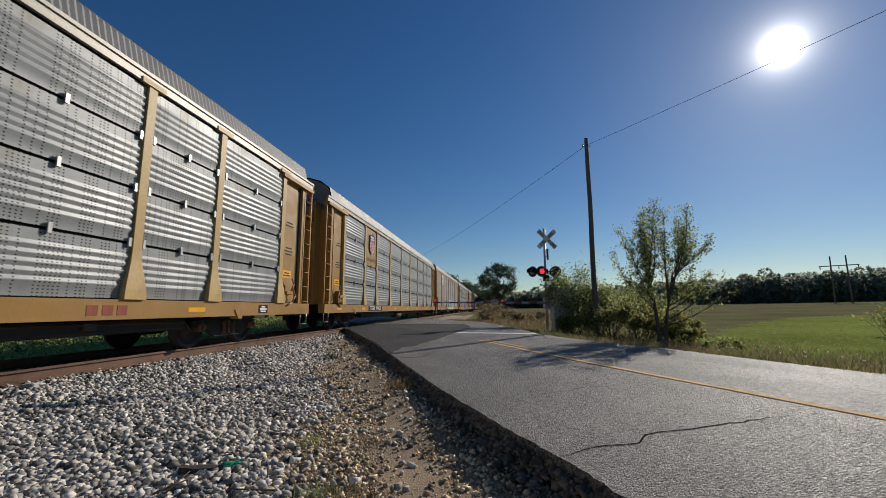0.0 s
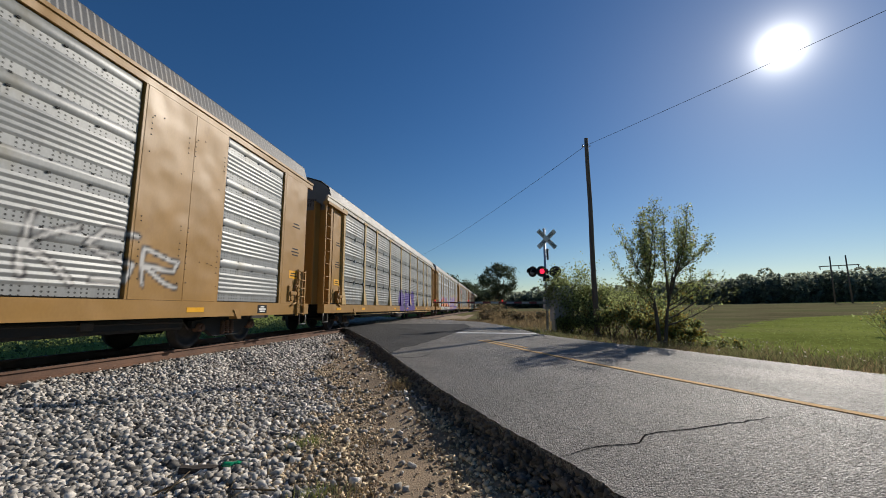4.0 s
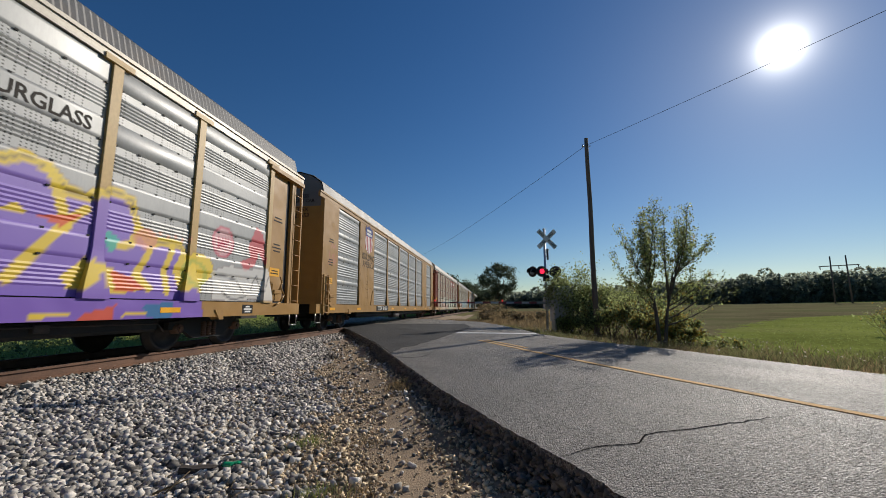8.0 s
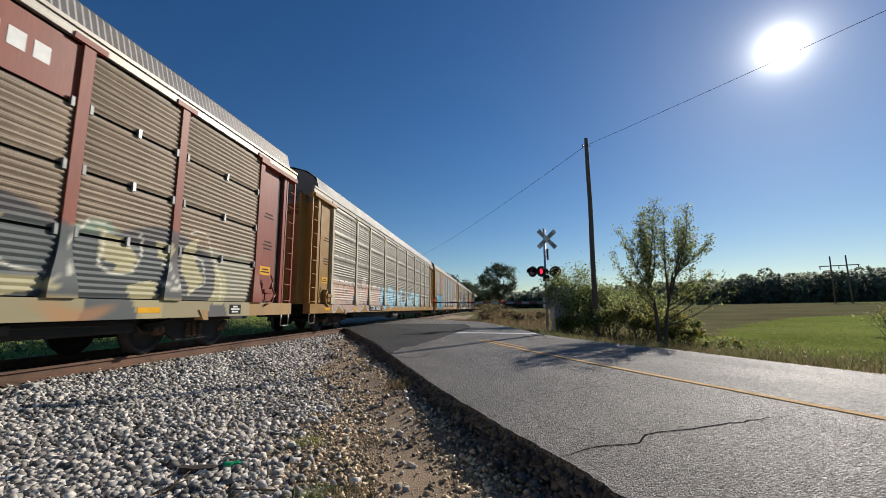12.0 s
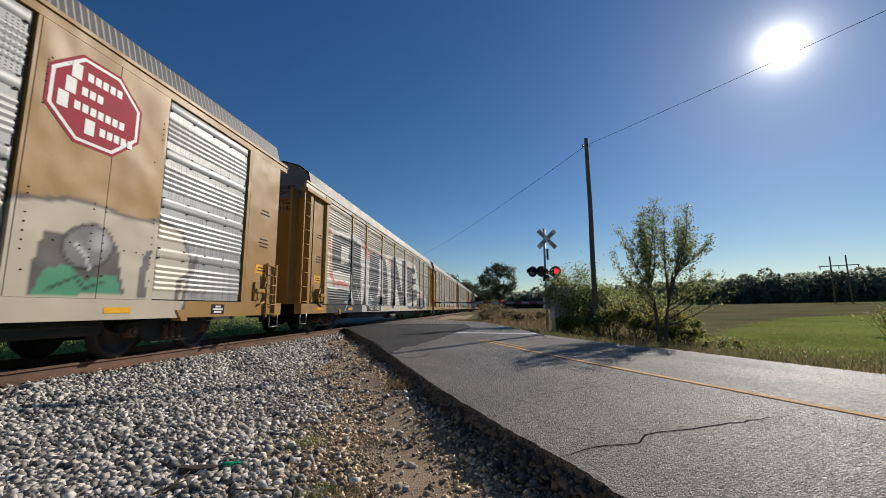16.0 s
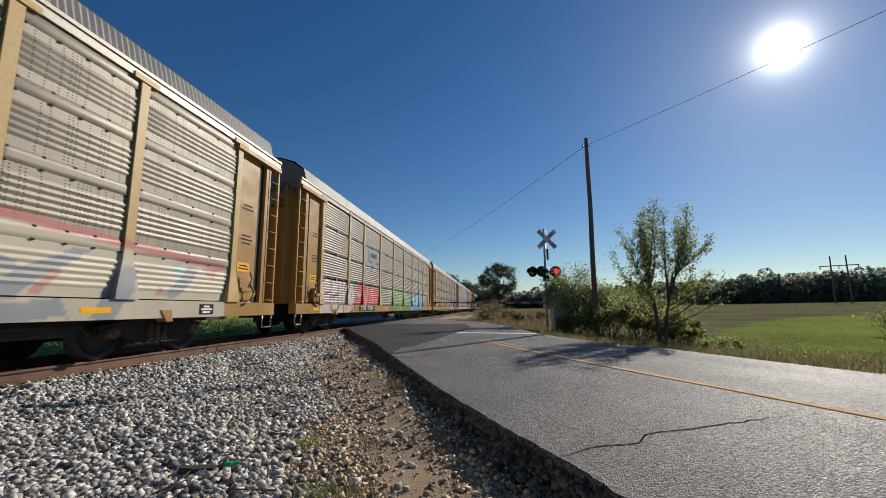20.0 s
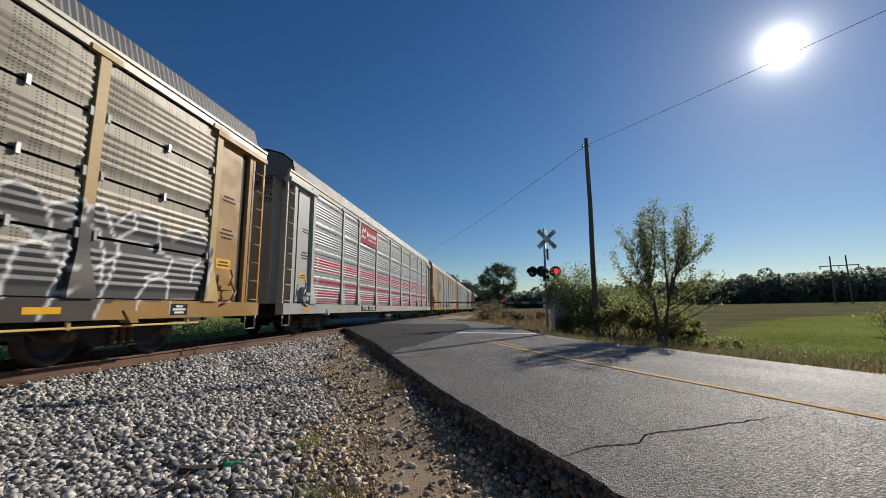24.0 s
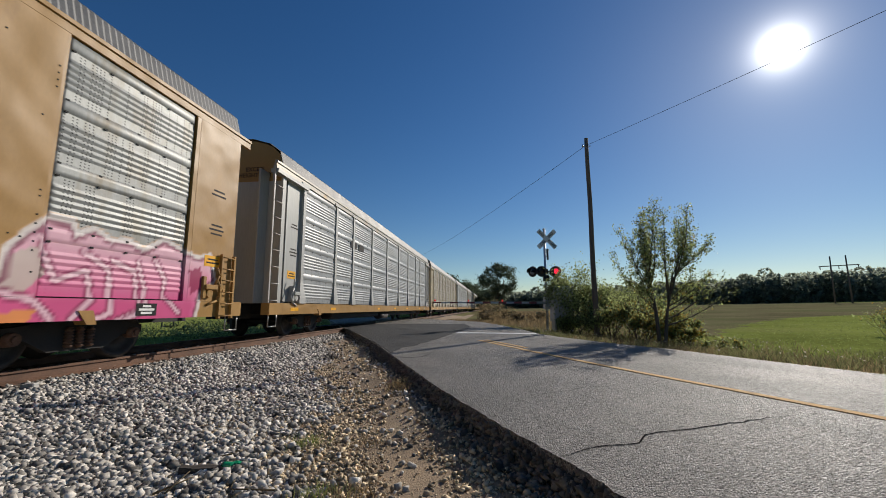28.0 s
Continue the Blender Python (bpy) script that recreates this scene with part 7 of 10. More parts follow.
    s.lay(cover(to_line(y, z, [(8.85, 1.7), (8.8, 1.35), (8.95, 1.0), (9.15, 0.75)]), 0.018), (0.60, 0.60, 0.58))
    s.lay(cover(ellipse(y, z, 9.62, 1.12, 0.07, 0.06), 0), (0.06, 0.06, 0.06))
    s.lay(inside(yy, zz, [(10.35, 1.75), (10.75, 1.75), (10.7, 1.0), (10.3, 1.0)]), (0.15, 0.13, 0.18), 0.8)
    return s.out


def art_k(y, z):
    s = Spray(y, z)
    # pale bubble letters with soft dark outlines and a pink flush
    yy, zz = wobble(y, z, 0.015)
    ring, rose, cream = (0.09, 0.06, 0.06), (0.46, 0.26, 0.22), (0.46, 0.40, 0.27)
    s.lay(inside(yy, zz, [(-8.4, 1.0), (-8.3, 1.7), (-7.7, 2.0), (-7.21, 1.8), (-7.05, 1.77), (-6.93, 1.64), (-6.87, 1.36), (-6.93, 1.0)]), cream, 0.7)
    s.lay(inside(yy, zz, [(-6.79, 1.0), (-6.77, 1.49), (-6.89, 1.77), (-6.88, 2.01), (-6.64, 2.28), (-6.47, 2.23), (-6.3, 1.68), (-6.26, 1.1), (-6.15, 1.04), (-6.25, 1.81), (-6.14, 2.05), (-5.89, 2.14), (-5.63, 2.03), (-5.47, 1.72), (-5.34, 2.12), (-5.11, 2.2), (-4.89, 2.04), (-4.75, 1.73), (-4.4, 2.12), (-4.2, 1.97), (-4.09, 1.07)]), (0.40, 0.37, 0.32), 0.5)
    s.lay(inside(yy, zz, [(-6.88, 2.01), (-6.64, 2.28), (-6.47, 2.23), (-6.54, 1.96), (-6.85, 1.87)]), rose, 0.5)
    s.lay(inside(yy, zz, [(-6.8, 1.12), (-4.98, 1.12), (-4.96, 0.99), (-6.78, 0.99)]), cream, 0.85)
    for at, up in ((-6.75, 1.3), (-6.1, 1.15), (-5.6, 1.3), (-5.35, 1.9), (-4.8, 1.3), (-6.4, 2.1)):
        s.lay(cover(ellipse(yy, zz, at, up, 0.12, 0.22), 0, 0.3), rose, 0.5)
    for pts in ([(-8.3, 1.6), (-7.7, 1.95), (-7.21, 1.8), (-7.05, 1.77), (-6.93, 1.64), (-6.87, 1.36), (-6.93, 1.07), (-7.17, 0.98)], [(-7.19, 2.23), (-7.07, 2.11), (-6.98, 1.99), (-7.13, 1.81), (-7.23, 1.57)], [(-6.76, 0.99), (-6.77, 1.49), (-6.89, 1.77), (-6.86, 1.95), (-6.58, 2.04), (-6.38, 1.92), (-6.3, 1.68), (-6.26, 1.1), (-6.47, 1.02)], [(-6.12, 1.04), (-6.16, 1.5), (-6.25, 1.81), (-6.14, 2.05), (-5.89, 2.14), (-5.63, 2.03), (-5.49, 1.72), (-5.54, 1.28), (-5.67, 1.02)]):
        s.lay(cover(to_line(yy, zz, pts), 0.044, 0.03), ring, 0.95)
    for pts in ([(-5.51, 1.03), (-5.42, 1.65), (-5.34, 2.12), (-5.11, 2.2), (-4.89, 2.04), (-4.75, 1.73), (-4.85, 1.32), (-4.86, 1.01)], [(-4.74, 1.65), (-4.67, 1.95), (-4.4, 2.12), (-4.2, 1.97), (-4.17, 1.67), (-4.51, 1.55), (-4.73, 1.64)], [(-4.99, 1.59), (-4.8, 1.32), (-4.34, 1.14)], [(-4.6, 1.9), (-4.55, 1.7)], [(-4.45, 1.95), (-4.42, 1.7)], [(-4.32, 1.9), (-4.3, 1.72)], [(-7.19, 1.47), (-7.07, 1.53), (-7.15, 1.38)]):
        s.lay(cover(to_line(yy, zz, pts), 0.038, 0.03), ring, 0.95)
    # a white throw-up whose loops run down over the sill
    s.lay(inside(yy, zz, [(-4.12, 1.81), (-3.53, 1.93), (-2.77, 2.07), (-1.84, 2.2), (-1.18, 2.1), (-0.14, 1.89), (-0.02, 1.25), (-0.54, 0.67), (-1.25, 0.74), (-1.52, 1.2), (-2.29, 1.01), (-2.44, 0.75), (-3.09, 0.71), (-3.59, 0.65), (-3.89, 0.94), (-3.67, 1.31), (-4.08, 1.46)]), (0.50, 0.48, 0.44), 0.7)
    for pts in ([(-4.04, 1.68), (-3.52, 1.83), (-3.21, 1.72), (-3.62, 1.49), (-3.8, 1.3), (-3.44, 1.13), (-3.0, 1.25)], [(-3.52, 1.79), (-2.75, 1.92), (-2.36, 1.59), (-2.84, 1.25), (-2.65, 1.06)], [(-2.4, 1.96), (-1.99, 1.73), (-2.32, 1.28)], [(-2.03, 2.06), (-1.68, 1.7), (-1.74, 1.3), (-1.28, 0.97)], [(-0.8, 1.9), (-1.1, 1.45), (-0.58, 1.1), (-0.1, 1.5), (-0.65, 1.72)], [(-3.62, 0.94), (-3.52, 0.67), (-3.1, 0.76), (-3.04, 0.95)], [(-1.28, 1.03), (-1.03, 0.74), (-0.41, 0.71), (-0.19, 1.05)]):
        s.lay(cover(to_line(yy, zz, pts), 0.045), BLACK, 0.9)
    s.letters("MASKED", 0.6, 9.0, 1.05, 1.6, 0.08, (0.50, 0.46, 0.40), (0.46, 0.32, 0.28), None, 103, 0.05, 0.04)
    # rear end: cream field under a pink line, with slanting blue-grey and pink strokes
    top = 1.86 - 0.07 * (y - 9)
    rear = (y > 6.9) * (y < 11.6)
    s.lay(np.clip((top + 0.09 - z) / 0.05, 0, 1) * rear, (0.44, 0.16, 0.15), 0.75)
    s.lay(np.clip((top - 0.05 - z) / 0.04, 0, 1) * rear, (0.46, 0.43, 0.35), 0.95)
    yy, zz = wobble(y, z, 0.05)
    for pts in ([(7.1, 1.0), (7.5, 1.0), (8.5, 1.65), (8.2, 1.7)], [(8.5, 0.7), (8.9, 0.7), (9.4, 1.5), (9.1, 1.5)], [(9.9, 1.0), (10.2, 1.0), (10.8, 1.6), (10.5, 1.6)], [(7.0, 1.45), (7.6, 1.4), (7.7, 1.25), (7.0, 1.3)], [(6.9, 0.66), (8.2, 0.66), (8.1, 0.95), (6.9, 0.95)]):
        s.lay(inside(yy, zz, pts), (0.24, 0.26, 0.29), 0.8)
    for pts in ([(7.7, 1.05), (7.9, 1.05), (8.2, 1.35), (8.05, 1.4)], [(9.7, 1.0), (9.95, 1.0), (9.8, 1.2)], [(10.9, 1.65), (11.4, 1.6), (11.3, 1.4)]):
        s.lay(inside(yy, zz, pts), (0.42, 0.20, 0.19), 0.7)
    s.lay(cover(ellipse(yy, zz, 10.2, 1.45, 0.12, 0.16), 0), (0.25, 0.40, 0.44), 0.6)
    return s.out


def art_l(y, z):
    s = Spray(y, z)
    # pale bubble letters with black outlines and pink shading
    yy, zz = wobble(y, z, 0.015)
    pale, rose = (0.50, 0.45, 0.43), (0.52, 0.22, 0.26)
    s.lay(inside(yy, zz, [(-11.9, 1.9), (-11.28, 1.9), (-10.92, 1.78), (-10.13, 1.88), (-9.11, 1.84), (-8.45, 1.78), (-8.26, 1.4), (-8.45, 0.66), (-11.9, 0.66)]), pale, 0.55)
    s.lay(inside(yy, zz, [(-11.9, 0.97), (-8.4, 0.97), (-8.6, 0.64), (-11.9, 0.64)]), (0.52, 0.45, 0.40), 0.9)
    for pts in ([(-10.74, 1.44), (-10.6, 1.5), (-10.58, 1.31), (-10.72, 1.26)], [(-10.34, 1.88), (-10.22, 1.87), (-10.19, 1.3), (-10.30, 1.26)], [(-10.32, 1.22), (-10.18, 1.23), (-10.18, 0.95)], [(-11.22, 1.87), (-11.03, 1.87), (-11.02, 1.76), (-11.23, 1.73)], [(-9.99, 1.84), (-9.75, 1.81), (-9.85, 1.5), (-9.97, 1.6)], [(-11.15, 0.93), (-11.03, 0.93), (-11.0, 0.73), (-11.12, 0.73)], [(-9.63, 0.87), (-9.27, 0.87), (-9.51, 0.68)], [(-8.94, 0.92), (-8.5, 0.92), (-8.72, 0.71)], [(-11.7, 1.6), (-11.3, 1.7), (-11.35, 1.3), (-11.7, 1.2)]):
        s.lay(inside(yy, zz, pts), rose, 0.7)
    for pts in ([(-11.8, 1.7), (-11.28, 1.9), (-11.13, 1.93), (-11.0, 1.86), (-10.92, 1.75), (-10.86, 1.61), (-10.86, 1.43), (-11.03, 1.41), (-11.5, 1.3)], [(-10.87, 1.43), (-10.83, 1.33), (-10.85, 1.22), (-10.98, 1.1), (-10.96, 0.87), (-10.89, 0.73), (-10.63, 0.66), (-10.36, 0.79), (-10.18, 0.93), (-10.11, 1.07), (-10.18, 1.28), (-10.56, 1.28)], [(-10.92, 1.75), (-10.86, 1.85), (-10.61, 1.84), (-10.17, 1.87), (-10.12, 1.76), (-10.19, 1.3)]):
        s.lay(cover(to_line(yy, zz, pts), 0.036), BLACK)
    for pts in ([(-10.13, 1.88), (-9.9, 1.88), (-9.7, 1.82), (-9.79, 1.55), (-9.77, 1.21), (-9.67, 0.98), (-9.69, 0.66)], [(-9.7, 1.82), (-9.56, 1.93), (-9.34, 1.9), (-9.47, 1.63), (-9.44, 1.41)], [(-9.47, 1.63), (-9.33, 1.76), (-9.11, 1.84), (-9.03, 1.73), (-9.18, 1.48), (-9.35, 1.28), (-9.4, 1.1)], [(-9.02, 1.64), (-8.85, 1.8), (-8.67, 1.85), (-8.45, 1.78), (-8.29, 1.61), (-8.25, 1.3), (-8.29, 1.03), (-8.47, 0.83), (-8.72, 0.68), (-8.91, 0.73)]):
        s.lay(cover(to_line(yy, zz, pts), 0.036), BLACK)
    s.lay(inside(yy, zz, [(-8.77, 1.41), (-8.68, 1.42), (-8.67, 1.27), (-8.77, 1.22)]), BLACK)
    s.lay(cover(ellipse(yy, zz, -10.62, 1.2, 0.09, 0.10), 0), BLACK)
    # solid red letters parted by pale slanting gaps
    red = s.fade((0.34, 0.02, 0.045), (0.50, 0.03, 0.05), 1.4, 1.9)
    s.lay(inside(yy, zz, [(-8.22, 1.0), (-8.17, 1.57), (-7.93, 1.86), (-7.57, 1.97), (-7.17, 1.95), (-7.15, 1.48), (-7.19, 1.0)]), red, 0.9)
    s.lay(inside(yy, zz, [(-8.09, 1.5), (-7.89, 1.51), (-7.54, 1.4), (-7.28, 1.44), (-7.31, 1.32), (-7.79, 1.32), (-8.05, 1.42)]), (0.33, 0.31, 0.29), 0.95)
    s.lay(cover(to_line(yy, zz, [(-8.13, 1.25), (-7.85, 1.18), (-7.44, 1.29)]), 0.03), BLACK, 0.8)
    s.lay(inside(yy, zz, [(-7.2, 1.0), (-7.1, 1.84), (-6.61, 1.87), (-6.1, 1.88), (-5.67, 1.89), (-5.06, 1.88), (-4.52, 1.86), (-4.42, 1.58), (-4.61, 1.0)]), red, 0.92)
    for pts in ([(-6.45, 1.83), (-6.51, 1.51), (-6.6, 1.05)], [(-5.57, 1.84), (-5.58, 1.55), (-5.63, 1.03)], [(-7.0, 1.8), (-7.02, 1.05)]):
        s.lay(cover(to_line(yy, zz, pts), 0.035), (0.50, 0.42, 0.40))
        s.lay(cover(to_line(yy + 0.06, zz, pts), 0.018), BLACK, 0.7)
    s.lay(cover(to_line(yy, zz, [(-6.82, 1.54), (-6.85, 1.07)]), 0.03), (0.60, 0.18, 0.08), 0.8)
    s.lay(inside(yy, zz, [(-6.26, 1.36), (-6.15, 1.37), (-6.12, 1.05), (-6.26, 1.05)]), CHAR)
    for pts in ([(-5.46, 1.73), (-5.03, 1.65), (-4.68, 1.65)], [(-5.25, 1.27), (-5.16, 1.35), (-4.77, 1.35)], [(-6.3, 1.7), (-5.9, 1.66)], [(-7.1, 1.84), (-6.1, 1.89), (-5.0, 1.89), (-4.50, 1.86), (-4.42, 1.58), (-4.62, 1.0)]):
        s.lay(cover(to_line(yy, zz, pts), 0.028), BLACK, 0.75)
    s.letters("RESER", -2.2, 3.2, 0.8, 1.75, 0.22, LIME, (0.05, 0.07, 0.04), (0.30, 0.33, 0.24), 113, 0.05, 0.06, 0.12, (0.28, 0.34, 0.17))
    s.letters("SUNO", 4.1, 8.4, 0.75, 1.7, 0.20, BLUE, (0.03, 0.12, 0.16), None, 114, 0.05, 0.05, 0.1, (0.10, 0.42, 0.50))
    d = to_word(y, z, "SUNO", 4.1, 8.4, 0.75, 1.7, 0.05, 114)
    s.lay(cover(d, 0.03), (0.45, 0.55, 0.58), 0.8)
    s.lay(cover(to_line(y, z, [(-1.6, 1.2), (-1.2, 1.9), (-0.9, 1.3), (-0.6, 1.8)]), 0.03), BLACK, 0.7)
    s.scribble(-12.9, -12.2, 1.0, 1.35, 9, 0.015, (0.15, 0.11, 0.08), 116)
    return s.out


def art_m(y, z):
    s = Spray(y, z)
    yy, zz = wobble(y, z, 0.1)
    s.lay(inside(yy, zz, [(-1.5, 0.6), (0.2, 0.9), (1.0, 1.3), (1.8, 2.1), (3.6, 2.0), (6.7, 1.8), (6.8, 0.6)]), (0.12, 0.38, 0.26), 0.7)
    s.letters("SEBUNE", 1.3, 6.6, 0.8, 1.75, 0.22, (0.55, 0.30, 0.36), (0.45, 0.45, 0.48), NAVY, 121, 0.06, 0.05, 0.13, (0.10, 0.12, 0.22))
    # a charcoal field with thin white outlines
    yy, zz = wobble(y, z, 0.015)
    line = (0.62, 0.61, 0.60)
    s.lay(inside(yy, zz, [(7.82, 0.64), (7.75, 1.51), (8.02, 1.54), (8.35, 1.65), (8.69, 1.59), (8.33, 1.82), (7.97, 1.96), (7.94, 2.0), (8.0, 2.27), (8.21, 2.37), (8.46, 2.31), (8.59, 2.17), (8.99, 2.39), (9.08, 2.29), (9.36, 2.38), (9.52, 2.19), (9.88, 2.39), (10.45, 2.35), (10.82, 2.01), (11.09, 2.26), (11.46, 2.35), (11.85, 2.04), (11.82, 1.76), (11.67, 1.0), (10.14, 0.97), (9.4, 0.88), (9.36, 0.64)]), CHAR, 0.92)
    for pts in ([(7.78, 0.97), (7.78, 1.31), (7.8, 1.66), (8.0, 1.56), (8.31, 1.62), (8.9, 1.83), (8.92, 1.62), (8.85, 1.25), (8.76, 1.01), (8.58, 0.70)], [(7.99, 1.6), (8.19, 0.96), (8.28, 1.59)], [(7.97, 1.6), (7.94, 2.0), (8.0, 2.27), (8.21, 2.37), (8.46, 2.31), (8.6, 2.08), (8.67, 1.73)], [(7.38, 1.84), (7.74, 1.94), (7.97, 1.96), (8.33, 1.82), (8.69, 1.59)], [(8.59, 2.17), (9.02, 2.39), (9.1, 2.22)], [(8.81, 2.02), (8.99, 2.09), (9.33, 2.0), (9.48, 1.65), (9.43, 1.23)]):
        s.lay(cover(to_line(yy, zz, pts), 0.023), line)
    for pts in ([(9.09, 2.29), (9.36, 2.37), (9.54, 2.03), (9.72, 1.79), (9.62, 1.4), (9.46, 0.98), (9.36, 0.7)], [(9.64, 2.15), (9.88, 2.39), (10.0, 2.1), (9.71, 1.92)], [(9.88, 2.39), (10.45, 2.35), (10.51, 1.82)], [(9.71, 1.87), (10.11, 1.89), (10.85, 1.73), (10.7, 1.42), (10.31, 1.28), (10.13, 0.99), (10.07, 0.72)], [(11.09, 2.26), (11.46, 2.35), (11.77, 2.16), (11.7, 1.82), (11.38, 1.59), (11.36, 1.33)], [(10.85, 1.73), (11.88, 1.77), (11.67, 1.05)], [(10.26, 1.33), (10.47, 1.42), (10.76, 1.3), (10.8, 0.75)], [(8.76, 1.01), (8.99, 1.09), (9.31, 1.08)], [(8.64, 1.52), (8.89, 1.4), (9.08, 1.36)], [(9.34, 1.41), (9.74, 1.68)]):
        s.lay(cover(to_line(yy, zz, pts), 0.023), line)
    s.lay(inside(yy, zz, [(7.04, 1.18), (7.51, 1.18), (7.51, 0.98), (6.98, 0.98)]), (0.20, 0.08, 0.05), 0.85)
    return s.out


def art_n(y, z):
    s = Spray(y, z)
    body = (np.abs(y) < 11.7).astype(float)
    for at in STATIONS["post"]:
        body *= np.abs(y - at) > 0.09
    for a, b in ((2.24, 2.50), (2.05, 2.14), (1.60, 1.80), (1.20, 1.42), (1.02, 1.10)):
        s.lay(body * ((z > a) & (z < b)), (0.42, 0.06, 0.10), 0.85)
    return s.out


def art_o(y, z):
    s = Spray(y, z)
    s.letters("BET", -13.3, -12.4, 2.75, 3.05, 0.02, WHITE, WHITE, None, 131, 0.08, 0.0)
    s.letters("ANKH", -2.1, 1.7, 0.72, 1.75, 0.15, CHAR, WHITE, None, 132, 0.02, 0.06)
    s.lay(cover(ellipse(y, z, 2.6, 1.3, 0.6, 0.35), 0, 0.3), (0.40, 0.33, 0.30), 0.5)
    yy, zz = wobble(y, z, 0.08)
    s.lay(inside(yy, zz, [(3.1, 0.9), (3.0, 1.6), (3.8, 2.0), (4.6, 1.8), (5.6, 2.0), (6.9, 1.9), (6.8, 0.65), (5.0, 0.7), (4.0, 0.9)]), (0.45, 0.06, 0.10), 0.8)
    s.letters("OASRE", 3.3, 6.7, 0.95, 1.65, 0.18, (0.14, 0.36, 0.20), (0.60, 0.52, 0.50), None, 133, 0.06, 0.035, 0.1, (0.20, 0.44, 0.26))
    s.scribble(7.1, 7.9, 1.5, 1.9, 8, 0.02, PINK, 134, 0.8)
    # a plump pink piece with a pale halo at the rear
    yy, zz = wobble(y, z, 0.02)
    body = [(8.3, 0.62), (8.4, 1.15), (8.77, 1.05), (8.93, 1.21), (8.94, 1.49), (9.11, 1.73), (9.35, 1.98), (9.66, 1.95), (9.74, 1.78), (10.04, 1.89), (10.32, 1.77), (10.63, 1.85), (10.92, 1.74), (11.33, 1.95), (11.73, 1.84), (12.11, 1.76), (12.49, 1.85), (12.69, 1.40), (12.30, 1.20), (12.11, 0.64), (10.88, 0.62)]
    s.lay(cover(to_line(yy, zz, body[1:-1]), 0.11), (0.60, 0.56, 0.54))
    s.lay(inside(yy, zz, body), s.fade((0.62, 0.40, 0.46), (0.55, 0.10, 0.26), 0.9, 1.7), 0.93)
    s.lay(inside(yy, zz, [(8.75, 1.05), (8.98, 1.5), (9.25, 1.62), (9.4, 1.3), (9.1, 1.05)]), (0.46, 0.40, 0.36), 0.9)
    s.lay(cover(to_line(yy, zz, body[1:-1]), 0.03), (0.22, 0.05, 0.10), 0.8)
    for pts in ([(9.27, 1.76), (9.51, 1.20), (9.93, 1.35), (10.05, 0.97), (9.76, 0.66)], [(9.90, 1.61), (10.29, 1.38), (10.37, 0.78), (10.03, 0.64)], [(10.35, 1.53), (10.77, 1.43), (10.86, 0.78), (10.46, 0.64)], [(10.84, 1.58), (10.99, 1.14), (10.95, 0.77), (10.62, 0.64)], [(11.2, 1.65), (11.45, 1.3), (11.4, 1.01), (11.75, 0.77)], [(8.6, 1.1), (9.2, 0.95), (9.5, 0.66)]):
        s.lay(cover(to_line(yy, zz, pts), 0.075), (0.24, 0.03, 0.10), 0.75)
        s.lay(cover(to_line(yy, zz, pts), 0.035), (0.66, 0.50, 0.54), 0.9)
    s.lay(inside(yy, zz, [(11.95, 1.53), (12.25, 1.64), (12.42, 1.30), (12.06, 1.11)]), (0.30, 0.02, 0.10), 0.9)
    s.lay(inside(yy, zz, [(8.6, 0.62), (8.8, 0.80), (9.3, 0.82), (9.2, 0.62)]), (0.60, 0.30, 0.06), 0.8)
    return s.out


